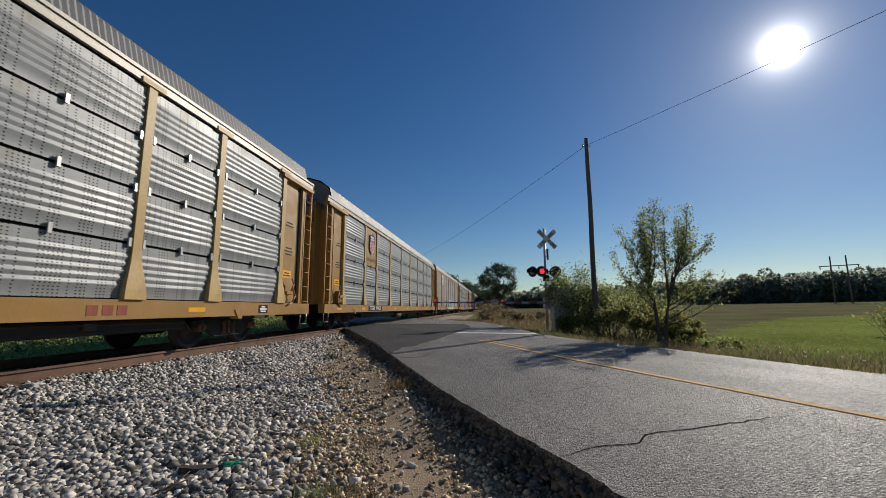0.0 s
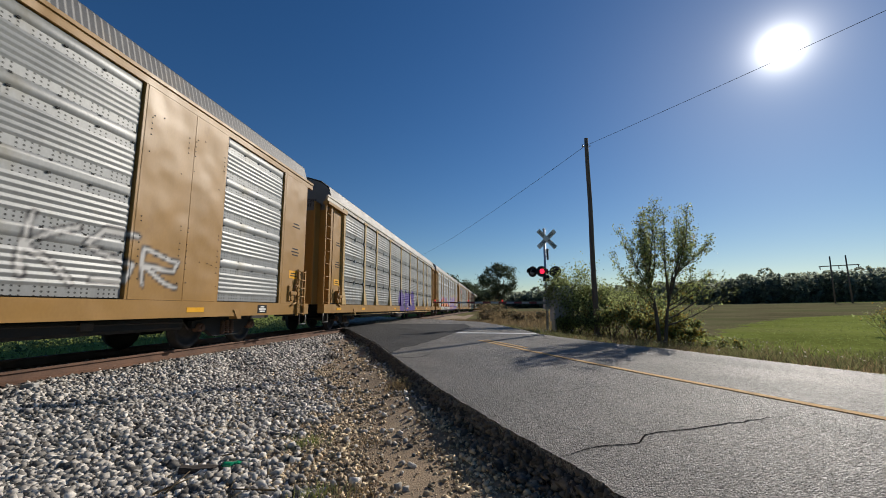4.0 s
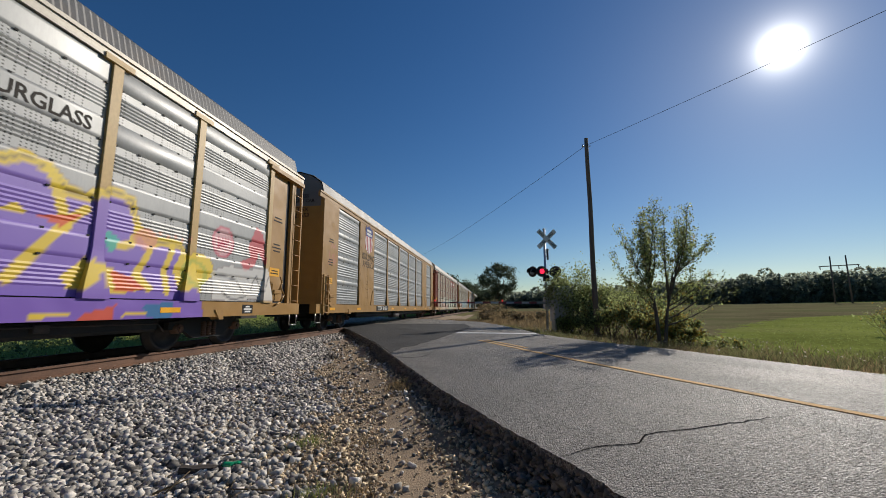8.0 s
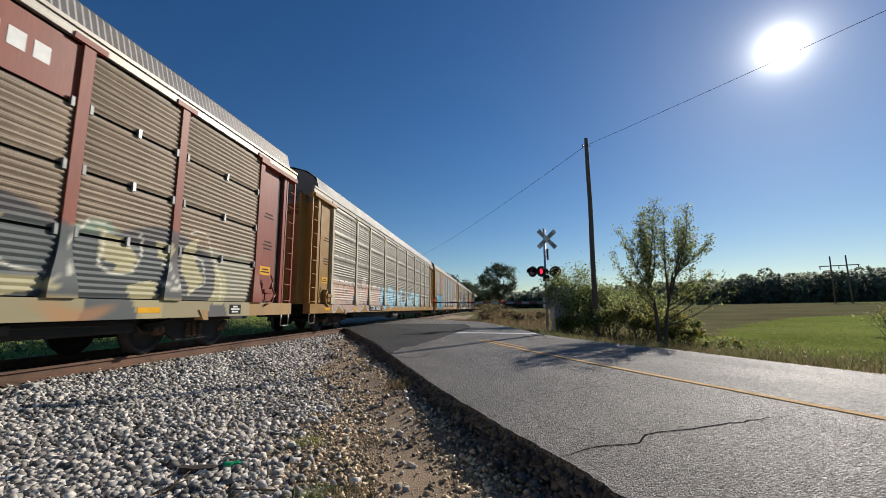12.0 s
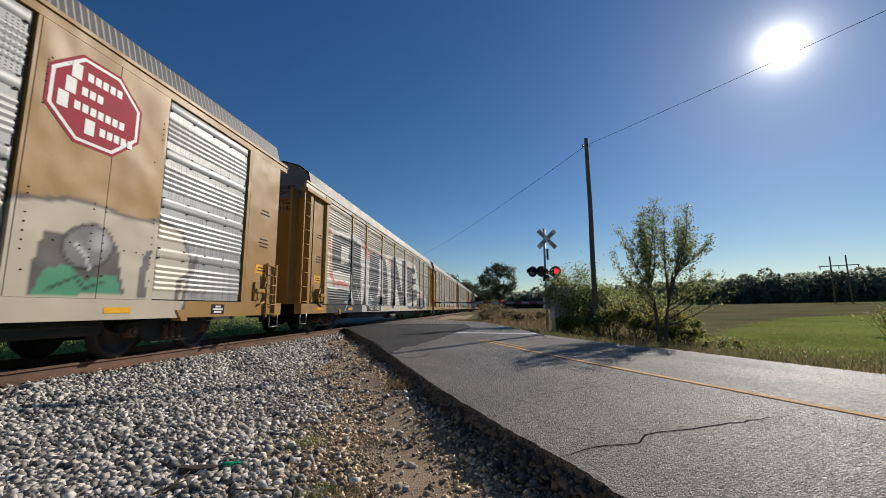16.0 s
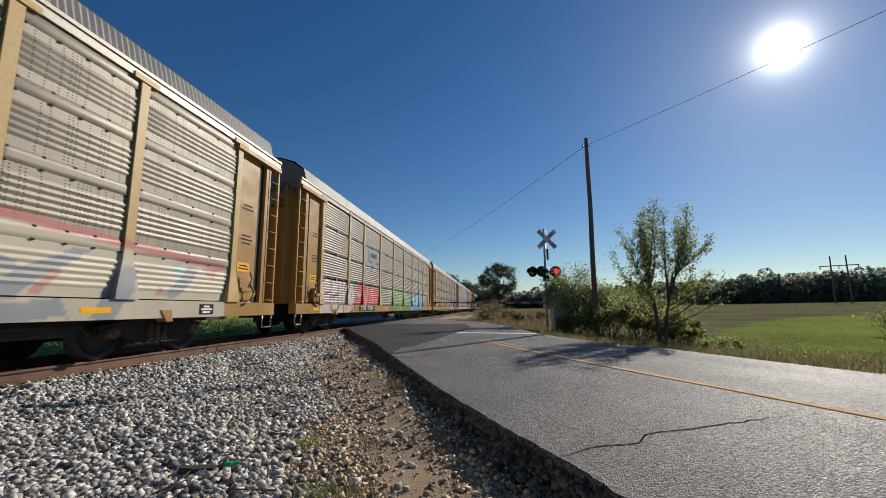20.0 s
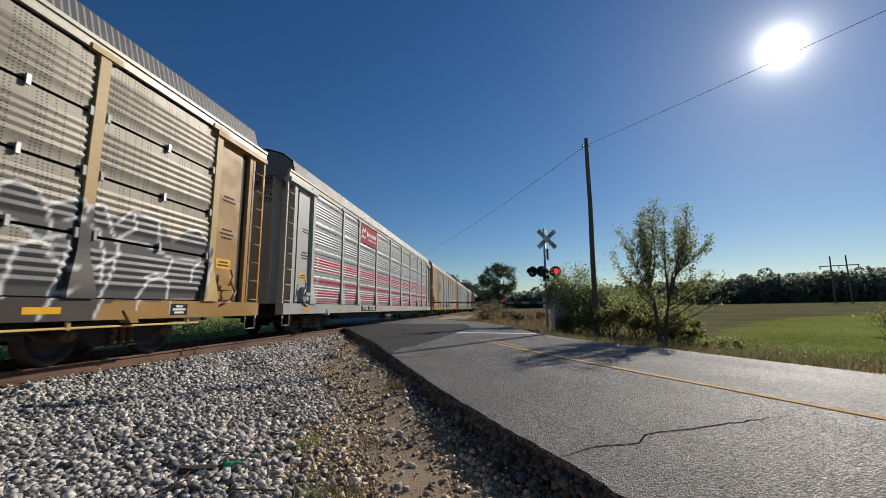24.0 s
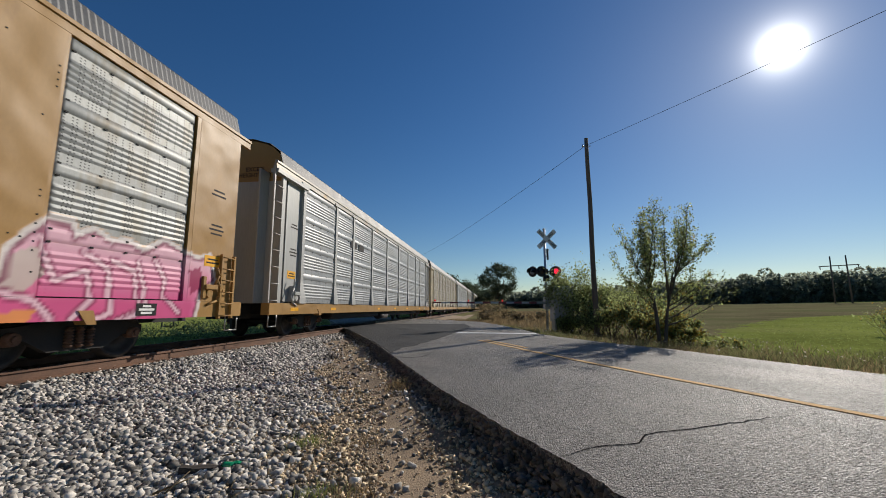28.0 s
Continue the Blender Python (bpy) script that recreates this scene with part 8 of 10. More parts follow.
SPECS = [
    dict(label="silver auto rack with yellow posts and bolted panels", kind="quad", ttx=True),
    dict(label="silver auto rack with yellow posts and a shield plate", kind="quad", holes=1, number="979632", number_y=-7.33, plates={1: ((3, 2), "yellow")}, marks="small_shield"),
    dict(label="tan auto rack with solid plates and sprayed white letters", style="slab", kind="sheet", holes=1, number="695812", italic=True, number_y=-4.6, paint=art_c, bounds=(-8.4, 8.4, 0.6, 2.3), marks="worm"),
    dict(label="weathered auto rack with purple sprayed paint", kind="quad", sheet="patina", paint=art_d, bounds=(-2.2, 7.8, 0.6, 2.1), pipe=True),
    dict(label="auto rack sprayed orange, green and purple", kind="sheet", sheet="white", flat=0.36, number="701714", number_y=-5.65, paint=art_e, bounds=(-10, 11.9, 0.6, 3.8), marks="hourglass"),
    dict(label="tan auto rack with a large shield on its plate", style="slab", kind="sheet", holes=1, number="821653", number_y=-5.33, paint=art_f, bounds=(-13, -11.9, 2.2, 3.2), marks="shield"),
    dict(label="rusty brown auto rack with grimy panels", kind="slat", trim="brown", sheet="dust", sill="ochre", number="160509", number_y=-6.83, no_plate=True, paint=art_g, bounds=(-9.4, 11.7, 0.6, 2.45), plates={5: ((3,), "brown"), 6: ((3,), "brown")}, marks="swoosh", end_top="cream", roof="roof_pale"),
    dict(label="grimy yellow auto rack with blue sprayed paint", kind="sheet", sheet="grime", number="985802", number_y=-6.1, paint=art_h, bounds=(-11.8, 6.6, 0.6, 2.2), posts="cream"),
    dict(label="tan auto rack with red octagon plates", style="slab", kind="sheet", sheet="white", number="696305", italic=True, number_y=-4.8, paint=art_i, bounds=(-13.2, 10.8, 0.6, 2.9), marks="octagon"),
    dict(label="auto rack with large black and white block letters", kind="sheet", sheet="grime", number="711870", number_y=-5.8, paint=art_j, bounds=(-12.1, 11.6, 0.6, 4.05)),
    dict(label="weathered yellow auto rack with faded pink paint", kind="sheet", sheet="grime", number="986922", number_y=-6.02, paint=art_k, bounds=(-8.8, 11.75, 0.6, 2.2)),
    dict(label="weathered auto rack with red and green sprayed letters", kind="slat", sheet="grime", number="977074", number_y=-6.6, paint=art_l, bounds=(-13, 8.7, 0.6, 2.1), plates={2: ((2,), "white")}, marks="brackets"),
    dict(label="grimy auto rack with teal, pink and black paint", kind="quad", sheet="grime", paint=art_m, bounds=(-1.6, 12.4, 0.6, 2.5), pipe=True),
    dict(label="light grey auto rack with red stripes", kind="sheet", sheet="white", trim="grey", number="707202", number_y=-5.55, paint=art_n, bounds=(-11.75, 11.75, 1.0, 2.6), marks="red_plate", clean_posts=True),
    dict(label="tan auto rack with a shield and pink sprayed letters", style="slab", kind="sheet", sheet="patina", number="697333", italic=True, number_y=-4.65, paint=art_o, bounds=(-13.5, 13.0, 0.6, 3.1), marks="shield"),
    dict(label="white auto rack with grey doors on a yellow flat car", kind="sheet", sheet="white", trim="grey", sill="yellow", end="grey", end_top="yellow", marks="dark_bars"),
]
FAR = [
    dict(label="silver auto rack with pale posts far down the track", kind="sheet", trim="cream", sill="yellow"),
    dict(label="grimy auto rack with faded posts far down the track", kind="sheet", sheet="grime", trim="cream", sill="ochre"),
    dict(label="white auto rack far down the track", kind="sheet", sheet="white", trim="grey", sill="yellow"),
]
for i in range(26):
    auto_rack(i, SPECS[i] if i < len(SPECS) else FAR[(i * 7) % 3])


def car_y(index, t):
    # the train's pace wavers a little and gains towards the end
    lag = float(np.interp(t, [0, 1, 2, 3, 6, 9, 10, 11, 12, 15, 16, 17, 18, 19, 20, 21, 24, 25, 26, 27, 28],
                          [-0.46, -0.40, -0.42, 0.03, -0.37, -0.29, -0.50, -0.30, -0.38, -0.40, -0.56, -0.41, -0.64, -0.31, -0.50, -0.41, -0.82, -0.80, -0.92, -0.97, -1.13]))
    return 27.0 + PITCH * (index - 1) - SPEED * t + lag


BLINK, PHASE = 0.6865, 0.37


def lens_rows(which):
    """The flasher's lens shows its lit face in every other beat, and turns over between."""
    rows, k, t = [], 0, -PHASE
    angle = 0.0 if which == 0 else 180.0
    rows.append((0.0, angle))
    while t + BLINK < 28.0:
        t += BLINK
        if t > 0.1:
            for step in range(4):
                rows.append((t - 0.067 + step * 0.0334, angle + step * 60.0))
            angle += 180.0
        else:
            angle += 180.0
            rows[0] = (0.0, angle)
    rows.append((28.0, angle))
    return [(s, pose(0, -0.02, 0, 0, 0, a)) for s, a in rows]


def motions():
    """The train rolls by at a steady speed, its wheels turn with it, and the flashers alternate."""
    for index, root in CARS:
        walk(root, [(t, pose(TRACK, car_y(index, t), 0)) for t in np.arange(0, 28.01, 1.0)])
    # the wheels of all cars turn alike: each place under a car is keyed once and the cars share it
    turn, keyed = SPEED / 0.42, {}
    for index, ws, y in WHEELS:
        if y not in keyed:
            walk(ws, [(i / FPS, pose(0, y, 0.42, math.degrees(turn * i / FPS) % 360, 0, 0)) for i in range(0, 841)])
            keyed[y] = ws.animation_data
        else:
            ws.rotation_mode = "QUATERNION"
            ws.animation_data_create()
            ws.animation_data.action = keyed[y].action
            ws.animation_data.action_slot = keyed[y].action_slot
    for which, lens in LENSES:
        walk(lens, lens_rows(which))


# ---- scattered stones and plants ----
def fast_mesh(name, verts, faces, mat, smooth=False):
    me = bpy.data.meshes.new(name)
    verts, faces = np.ascontiguousarray(verts, np.float32), np.ascontiguousarray(faces, np.int32)
    n, k = faces.shape
    me.vertices.add(len(verts))
    me.vertices.foreach_set("co", verts.ravel())
    me.loops.add(n * k)
    me.loops.foreach_set("vertex_index", faces.ravel())
    me.polygons.add(n)
    me.polygons.foreach_set("loop_start", np.arange(0, n * k, k, dtype=np.int32))
    if smooth:
        me.polygons.foreach_set("use_smooth", np.ones(n, bool))
    me.materials.append(mat)
    me.update(calc_edges=True)
    me.validate()
    return me


def random_turns(rng, n):
    q = rng.normal(size=(n, 4))
    q /= np.linalg.norm(q, axis=1)[:, None]
    w, x, y, z = q.T
    return np.stack([1 - 2 * (y * y + z * z), 2 * (x * y - z * w), 2 * (x * z + y * w),
                     2 * (x * y + z * w), 1 - 2 * (x * x + z * z), 2 * (y * z - x * w),
                     2 * (x * z - y * w), 2 * (y * z + x * w), 1 - 2 * (x * x + y * y)], -1).reshape(n, 3, 3)


def rock_shapes(rng, count, small=False):
    """Angular broken chips: skewed and jittered blocks of 12 faces; small ones have 8."""
    if small:
        f = np.array([[0, 2, 4], [2, 1, 4], [1, 3, 4], [3, 0, 4], [2, 0, 5], [1, 2, 5], [3, 1, 5], [0, 3, 5]])
        v = np.array([[1, 0, 0], [-1, 0, 0], [0, 1, 0], [0, -1, 0], [0, 0, 1], [0, 0, -1]], float)
        return [v * rng.uniform(0.7, 1.3, (1, 3)) * 1.15 + rng.uniform(-0.4, 0.4, (6, 3)) for _ in range(count)], f
    f = np.array([[0, 2, 1], [1, 2, 3], [4, 5, 6], [5, 7, 6], [0, 1, 4], [1, 5, 4], [2, 6, 3], [3, 6, 7], [0, 4, 2], [2, 4, 6], [1, 3, 5], [3, 7, 5]])
    v = np.array([[i & 1, (i >> 1) & 1, (i >> 2) & 1] for i in range(8)], float) * 1.5 - 0.75
    out = []
    for _ in range(count):
        w = v * rng.uniform(0.7, 1.25, (1, 3)) * np.array([1.15, 0.95, 0.75]) + rng.uniform(-0.34, 0.34, (8, 3))
        w[:, 0] += w[:, 2] * rng.uniform(-0.4, 0.4)
        out.append(w)
    return out, f


def scatter_rocks(name, pos, size, mat, seed, label, small=False):
    rng = np.random.default_rng(seed)
    shapes, f = rock_shapes(rng, 24, small)
    n = len(pos)
    base = np.stack(shapes)[rng.integers(0, 24, n)]
    v = np.einsum("nij,nkj->nki", random_turns(rng, n), base * size[:, None, None])
    v[:, :, 2] *= 0.8
    v += pos[:, None, :]
    k = base.shape[1]
    faces = (f[None] + (np.arange(n) * k)[:, None, None]).reshape(-1, 3)
    tagged(new(name, fast_mesh(name, v.reshape(-1, 3), faces, mat)), label, "gravel", kind="stuff")


def clear_of_road(x, y, margin=0.05):
    return (x < edge_x(LEFT_EDGE, np.clip(y, -31, 90)) - margin) | (x > edge_x(RIGHT_EDGE, np.clip(y, -28, 92)) + margin)


def build_gravel():
    rng = np.random.default_rng(11)
    # ballast: thick by the track and thinner towards the road
    n = 84000
    x = rng.uniform(-6.30, -0.6, n)
    y = 1.0 + 17.5 * rng.uniform(0, 1, n) ** 1.45
    edge = np.interp(y, [1, 2.7, 4.1, 6, 9.2, 18], [-0.7, -1.5, -2.3, -3.1, -4.4, -7.4]) + 0.25 * np.sin(y * 1.4)
    keep = (rng.uniform(0, 1, n) < np.clip(1.0 - (x - edge) / 0.75, 0.05, 1)) & clear_of_road(x, y, 0.12)
    x, y = x[keep], y[keep]
    s = (0.0115 + 0.024 * rng.uniform(0, 1, len(x)) ** 1.4) * np.where(y > 8, 1.2, 1.0)
    z = ground_z(x, y) + bumpy(x, y, 0.022) + s * rng.uniform(0.1, 0.9, len(x))
    p = np.stack([x, y, z], -1)
    far = y > 7.5
    scatter_rocks("ballast", p[~far], s[~far], M["stone"], 1, "pale crushed limestone ballast beside the track")
    scatter_rocks("ballast", p[far], s[far] * 1.1, M["stone"], 7, "pale crushed limestone ballast towards the crossing", True)
    # stones between and beyond the rails
    n = 6000
    x = TRACK + rng.uniform(-2.6, 1.0, n)
    y = 1.0 + 17.0 * rng.uniform(0, 1, n) ** 1.2
    s = rng.uniform(0.02, 0.04, n)
    z = ground_z(x, y) + s * 0.5
    scatter_rocks("ballast", np.stack([x, y, z], -1), s, M["stone"], 2, "pale crushed ballast between the rails")
    # the shoulder goes on behind
    n = 5000
    x, y = rng.uniform(-6.2, 1.6, n), rng.uniform(-9, 1.05, n)
    keep = clear_of_road(x, y, 0.2) & (x < 0.2 - 0.5 * y)
    x, y = x[keep], y[keep]
    s = rng.uniform(0.02, 0.045, len(x))
    z = ground_z(x, y) + bumpy(x, y, 0.022) + s * 0.5
    scatter_rocks("ballast", np.stack([x, y, z], -1), s, M["stone"], 5, "pale crushed ballast along the track", True)
    # brown pebbles on the dirt shoulder
    n = 78000
    x = rng.uniform(-4.6, 1.2, n)
    y = 1.6 + 13 * rng.uniform(0, 1, n) ** 1.8
    track = np.interp(y, [1.8, 2.8, 3.5, 5.15, 7.5, 9.0], [-0.3, -0.53, -0.74, -1.23, -2.35, -3.4])           # a trodden strip with few stones
    keep = clear_of_road(x, y, 0.1) & (rng.uniform(0, 1, n) < np.clip((np.abs(x - track) - 0.06) / 0.3, 0.10, 1)) & (x > np.interp(y, [1, 2.7, 4.1, 6, 9.2, 18], [-1.5, -2.3, -3.1, -3.9, -5.2, -8]))
    x, y = x[keep], y[keep]
    s = 0.006 + 0.020 * rng.uniform(0, 1, len(x)) ** 3
    z = ground_z(x, y) + bumpy(x, y, 0.022) + s * 0.4
    scatter_rocks("pebbles", np.stack([x, y, z], -1), s, M["pebble"], 3, "brown and grey pebbles on the dirt shoulder", True)
    # a crumbling slope of broken asphalt along the edge of the road
    n = 10500
    y = 1.8 + 14 * rng.uniform(0, 1, n) ** 1.3
    off = np.abs(rng.normal(0, 0.11, n)) - 0.02
    x = edge_x(LEFT_EDGE, y) - off
    s = 0.006 + 0.030 * rng.uniform(0, 1, n) ** 2.2
    z = np.maximum(ground_z(x, y) + s * 0.4, road_z(y) - 0.03 - 0.20 * np.clip(off / 0.20, 0, 1) - rng.uniform(0, 0.05, n))
    scatter_rocks("asphalt_crumbs", np.stack([x, y, z], -1), s, M["crumb"], 4, "crumbs of broken asphalt by the road edge", True)
    n = 1800
    y = rng.uniform(4, 30, n)
    x = edge_x(RIGHT_EDGE, y) + np.abs(rng.normal(0.02, 0.25, n))
    s = rng.uniform(0.008, 0.03, n)
    z = ground_z(x, y) + s * 0.5
    scatter_rocks("asphalt_crumbs", np.stack([x, y, z], -1), s, M["pebble"], 6, "gravel crumbs along the far road edge", True)


def blades(pos, height, width, rng, lean=0.45):
    """Grass blades as bent strips that taper to a tip."""
    n = len(pos)
    a = rng.uniform(0, 2 * np.pi, n)
    side = np.stack([np.cos(a), np.sin(a), 0 * a], -1) * width[:, None] / 2
    b = rng.uniform(0, 2 * np.pi, n)
    tilt = rng.uniform(0.1, lean, n) * height
    bend = np.stack([np.cos(b) * tilt, np.sin(b) * tilt, 0 * b], -1)
    up = np.zeros((n, 3)); up[:, 2] = height
    v = np.stack([pos - side, pos + side, pos + side * 0.8 + up * 0.55 + bend * 0.35, pos - side * 0.8 + up * 0.55 + bend * 0.35, pos + up * 0.97 + bend], 1)
    f = np.array([[0, 1, 2], [0, 2, 3], [3, 2, 4]])
    faces = (f[None] + (np.arange(n) * 5)[:, None, None]).reshape(-1, 3)
    return v.reshape(-1, 3), faces


def build_grass():
    rng = np.random.default_rng(21)
    # field on the far side of the road
    n = 44000
    r = 7 + 45 * rng.uniform(0, 1, n) ** 1.8
    a = np.radians(rng.uniform(8, 52, n))
    x, y = r * np.sin(a), r * np.cos(a)
    keep = (x > edge_x(RIGHT_EDGE, np.clip(y, -28, 92)) + 0.35 + 3.0 * rng.uniform(0, 1, n))
    keep &= x > lawn_edge(y) + rng.uniform(-1.2, 0.4, n)
    x, y, r = x[keep], y[keep], r[keep]
    h = rng.uniform(0.025, 0.075, len(x))
    v, f = blades(np.stack([x, y, ground_z(x, y) - 0.02], -1), h, 0.010 + 0.0009 * r, rng, 0.7)
    tagged(new("grass", fast_mesh("grass", v, f, M["blade"])), "green field grass beyond the road", "grass", kind="stuff")
    # dry weeds along the far road edge
    n = 44000
    y = rng.uniform(2, 34, n)
    d = np.abs(rng.normal(0, 2.3, n))
    x = edge_x(RIGHT_EDGE, y) + 0.08 + d
    clump = np.sin(x * 3.1 + 2 * np.sin(y * 1.3)) * np.cos(y * 2.3) > -0.35
    x, y, d = x[clump], y[clump], d[clump]
    h = rng.uniform(0.08, 0.30, len(x)) * (0.6 + 0.5 * np.clip(d, 0, 1.2))
    v, f = blades(np.stack([x, y, ground_z(x, y) - 0.02], -1), h, rng.uniform(0.010, 0.026, len(x)), rng, 0.9)
    tagged(new("dry_weeds", fast_mesh("dry_weeds", v, f, M["straw"])), "dry brown weeds along the road edge", "weeds", kind="stuff")
    # taller green and brown weeds of the verge, with pale seed heads
    n = 46000
    y = rng.uniform(3, 24, n)
    d = 0.5 + 8.5 * rng.uniform(0, 1, n) ** 1.5
    x = edge_x(RIGHT_EDGE, y) + d
    patch = np.sin(x * 1.7 + 1.5 * np.sin(y * 0.9)) * np.cos(y * 1.3 + x * 0.6) + rng.uniform(-0.5, 0.5, n) > -0.15
    x, y, d = x[patch], y[patch], d[patch]
    h = rng.uniform(0.10, 0.36, len(x)) * np.clip(1.25 - 0.09 * d, 0.35, 1.2)
    base = np.stack([x, y, ground_z(x, y) - 0.02], -1)
    v, f = blades(base, h, rng.uniform(0.010, 0.024, len(x)), rng, 0.9)
    tagged(new("verge_weeds", fast_mesh("verge_weeds", v, f, M["weed"])), "green and brown weeds on the far road verge", "weeds", kind="stuff")
    pick = rng.integers(0, len(x), 900)
    v, f = leaf_quads(base[pick] + np.stack([rng.normal(0, 0.04, 900), rng.normal(0, 0.04, 900), h[pick] + 0.02], -1), rng.uniform(0.03, 0.07, 900), rng)
    tagged(new("seed_heads", fast_mesh("seed_heads", v, f, M["seed"])), "pale dry seed heads among the verge weeds", "weeds", kind="stuff")
    # brown and green weeds beyond the crossing, up to the field
    n = 24000
    y = rng.uniform(24, 70, n)
    x = edge_x(RIGHT_EDGE, np.clip(y, 0, 28)) + 0.3 + rng.uniform(0, 1, n) * (5 + 0.1 * y)
    h = rng.uniform(0.12, 0.5, n)
    keep = (x - TRACK > 3.4) & (x > np.interp(y, [24, 40, 70], [0.8, -0.8, -2.6]))
    x, y, h = x[keep], y[keep], h[keep]
    v, f = blades(np.stack([x, y, ground_z(x, y) - 0.02], -1), h, 0.012 + 0.0009 * y, rng, 0.7)
    tagged(new("dry_weeds", fast_mesh("dry_weeds", v, f, M["straw"])), "tall dry weeds beyond the signal", "weeds", kind="stuff")
    # weeds on the other side of the track, seen beneath the cars
    n = 16000
    x = TRACK - 3.0 - rng.uniform(0, 1, n) * 26
    y = rng.uniform(1, 60, n)
    h = rng.uniform(0.05, 0.26, n)
    v, f = blades(np.stack([x, y, ground_z(x, y) - 0.02], -1), h, rng.uniform(0.012, 0.035, n), rng, 0.9)
    tagged(new("grass", fast_mesh("grass", v, f, M["blade"])), "green weeds on the far side of the track", "grass", kind="stuff")
    # leafy weeds in the train's shade and beyond, seen under the cars
    n = 34000
    k = 620
    cx, cy = TRACK - rng.uniform(4.2, 8.5, k), rng.uniform(1, 62, k)
    cr, ch = rng.uniform(0.25, 0.7, k), rng.uniform(0.25, 0.85, k)
    j = rng.integers(0, k, n)
    u = rng.uniform(0, 1, n)
    px, py = cx[j] + rng.normal(0, 0.5, n) * cr[j], cy[j] + rng.normal(0, 0.5, n) * cr[j]
    v, f = leaf_quads(np.stack([px, py, ground_z(px, py) + u * ch[j]], -1), rng.uniform(0.05, 0.12, n), rng)
    tagged(new("weeds", fast_mesh("weeds", v, f, M["leaf"])), "leafy green weeds behind the track", "weeds", kind="stuff")
    # tufts on the dirt shoulder
    for x, y, k, mat, hh in ((-1.67, 3.70, 120, "blade", 0.13), (-1.43, 6.06, 150, "straw", 0.2), (-1.3, 6.2, 80, "blade", 0.14), (-0.21, 4.55, 150, "blade", 0.17),
                             (0.34, 3.67, 120, "blade", 0.18), (-1.16, 2.73, 110, "blade", 0.10), (-1.14, 3.77, 90, "straw", 0.1), (-0.95, 2.75, 110, "straw", 0.14), (-1.75, 8.6, 90, "blade", 0.12), (-3.85, 9.7, 130, "timber", 0.26), (-3.3, 8.15, 60, "timber", 0.10), (-2.4, 8.5, 60, "timber", 0.12), (-1.26, 5.7, 140, "straw", 0.16), (-1.0, 6.3, 110, "weed", 0.14), (-0.55, 5.2, 80, "weed", 0.12), (0.02, 4.1, 70, "weed", 0.13)):
        p = np.stack([x + rng.normal(0, 0.09, k), y + rng.normal(0, 0.09, k), np.zeros(k)], -1)
        p[:, 2] = ground_z(p[:, 0], p[:, 1])
        v, f = blades(p, rng.uniform(0.3, 1, k) * hh, rng.uniform(0.003, 0.006, k), rng, 1.0)
        tagged(new("grass_tuft", fast_mesh("grass_tuft", v, f, M[mat])), "small grass tuft growing in the dirt shoulder", "grass tuft", "tufts on the shoulder", "stuff")


def leaf_quads(centres, size, rng):
    n = len(centres)
    R = random_turns(rng, n)
    base = np.array([[-0.5, 0, 0], [0, -0.28, 0.05], [0.5, 0, 0], [0, 0.28, 0.05]])
    v = np.einsum("nij,kj->nki", R, base) * size[:, None, None] + centres[:, None, :]
    faces = np.arange(n * 4).reshape(n, 4)
    return v.reshape(-1, 3), faces


def branching(bm, rng, p, d, length, radius, depth, tips, spread=0.55, shrink=0.68, up=0.15):
    q = p + d * length
    mid = p.lerp(q, 0.5) + Vector((rng.uniform(-1, 1), rng.uniform(-1, 1), rng.uniform(-1, 1))) * length * 0.07
    tube_bm(bm, p, mid, radius, radius * 0.85, 6, False)
    tube_bm(bm, mid, q, radius * 0.85, radius * 0.7, 6, False)
    if depth <= 2:
        tips.append((mid, length))
    if depth == 0:
        tips.append((q, length))
        return
    for _ in range(rng.choice((2, 3)) if depth > 1 else 3):
        nd = (d + Vector((rng.uniform(-1, 1), rng.uniform(-1, 1), rng.uniform(-0.6, 1) + up)) * spread).normalized()
        branching(bm, rng, q, nd, length * shrink * rng.uniform(0.75, 1.2), radius * 0.62, depth - 1, tips, spread, shrink, up)


def tree(name, at, stems, depth, length, radius, leaves, leaf_size, mat, label, seed, spread=0.55, cloud=0.35, up=0.15, second=None):
    rng = random.Random(seed)
    nr = np.random.default_rng(seed)
    root = new(name)
    root.location = at
    tagged(root, label, "tree" if "tree" in name else "bush")
    bm = bmesh.new()
    tips = []
    for dx, dy, dz in stems:
        branching(bm, rng, Vector((dx * 0.08, dy * 0.08, -0.1)), Vector((dx, dy, dz)).normalized(), length, radius, depth, tips, spread, 0.70, up)
    part("trunk", bm, M["bark"], root)
    pts = np.array([t[0][:] for t in tips])
    ln = np.array([t[1] for t in tips])
    k = nr.integers(0, len(pts), leaves)
    c = pts[k] + nr.normal(size=(leaves, 3)) * (ln[k] * cloud)[:, None]
    s = nr.uniform(0.6, 1.3, leaves) * leaf_size
    if second:
        cut = int(leaves * second[1])
        v, f = leaf_quads(c[:cut], s[:cut], nr)
        part("crown", None, None, root, "yellowing leaves", me=fast_mesh("crown", v, f, M[second[0]]))
        c, s = c[cut:], s[cut:]
    v, f = leaf_quads(c, s, nr)
    part("crown", None, None, root, me=fast_mesh("crown", v, f, M[mat]))
    return root


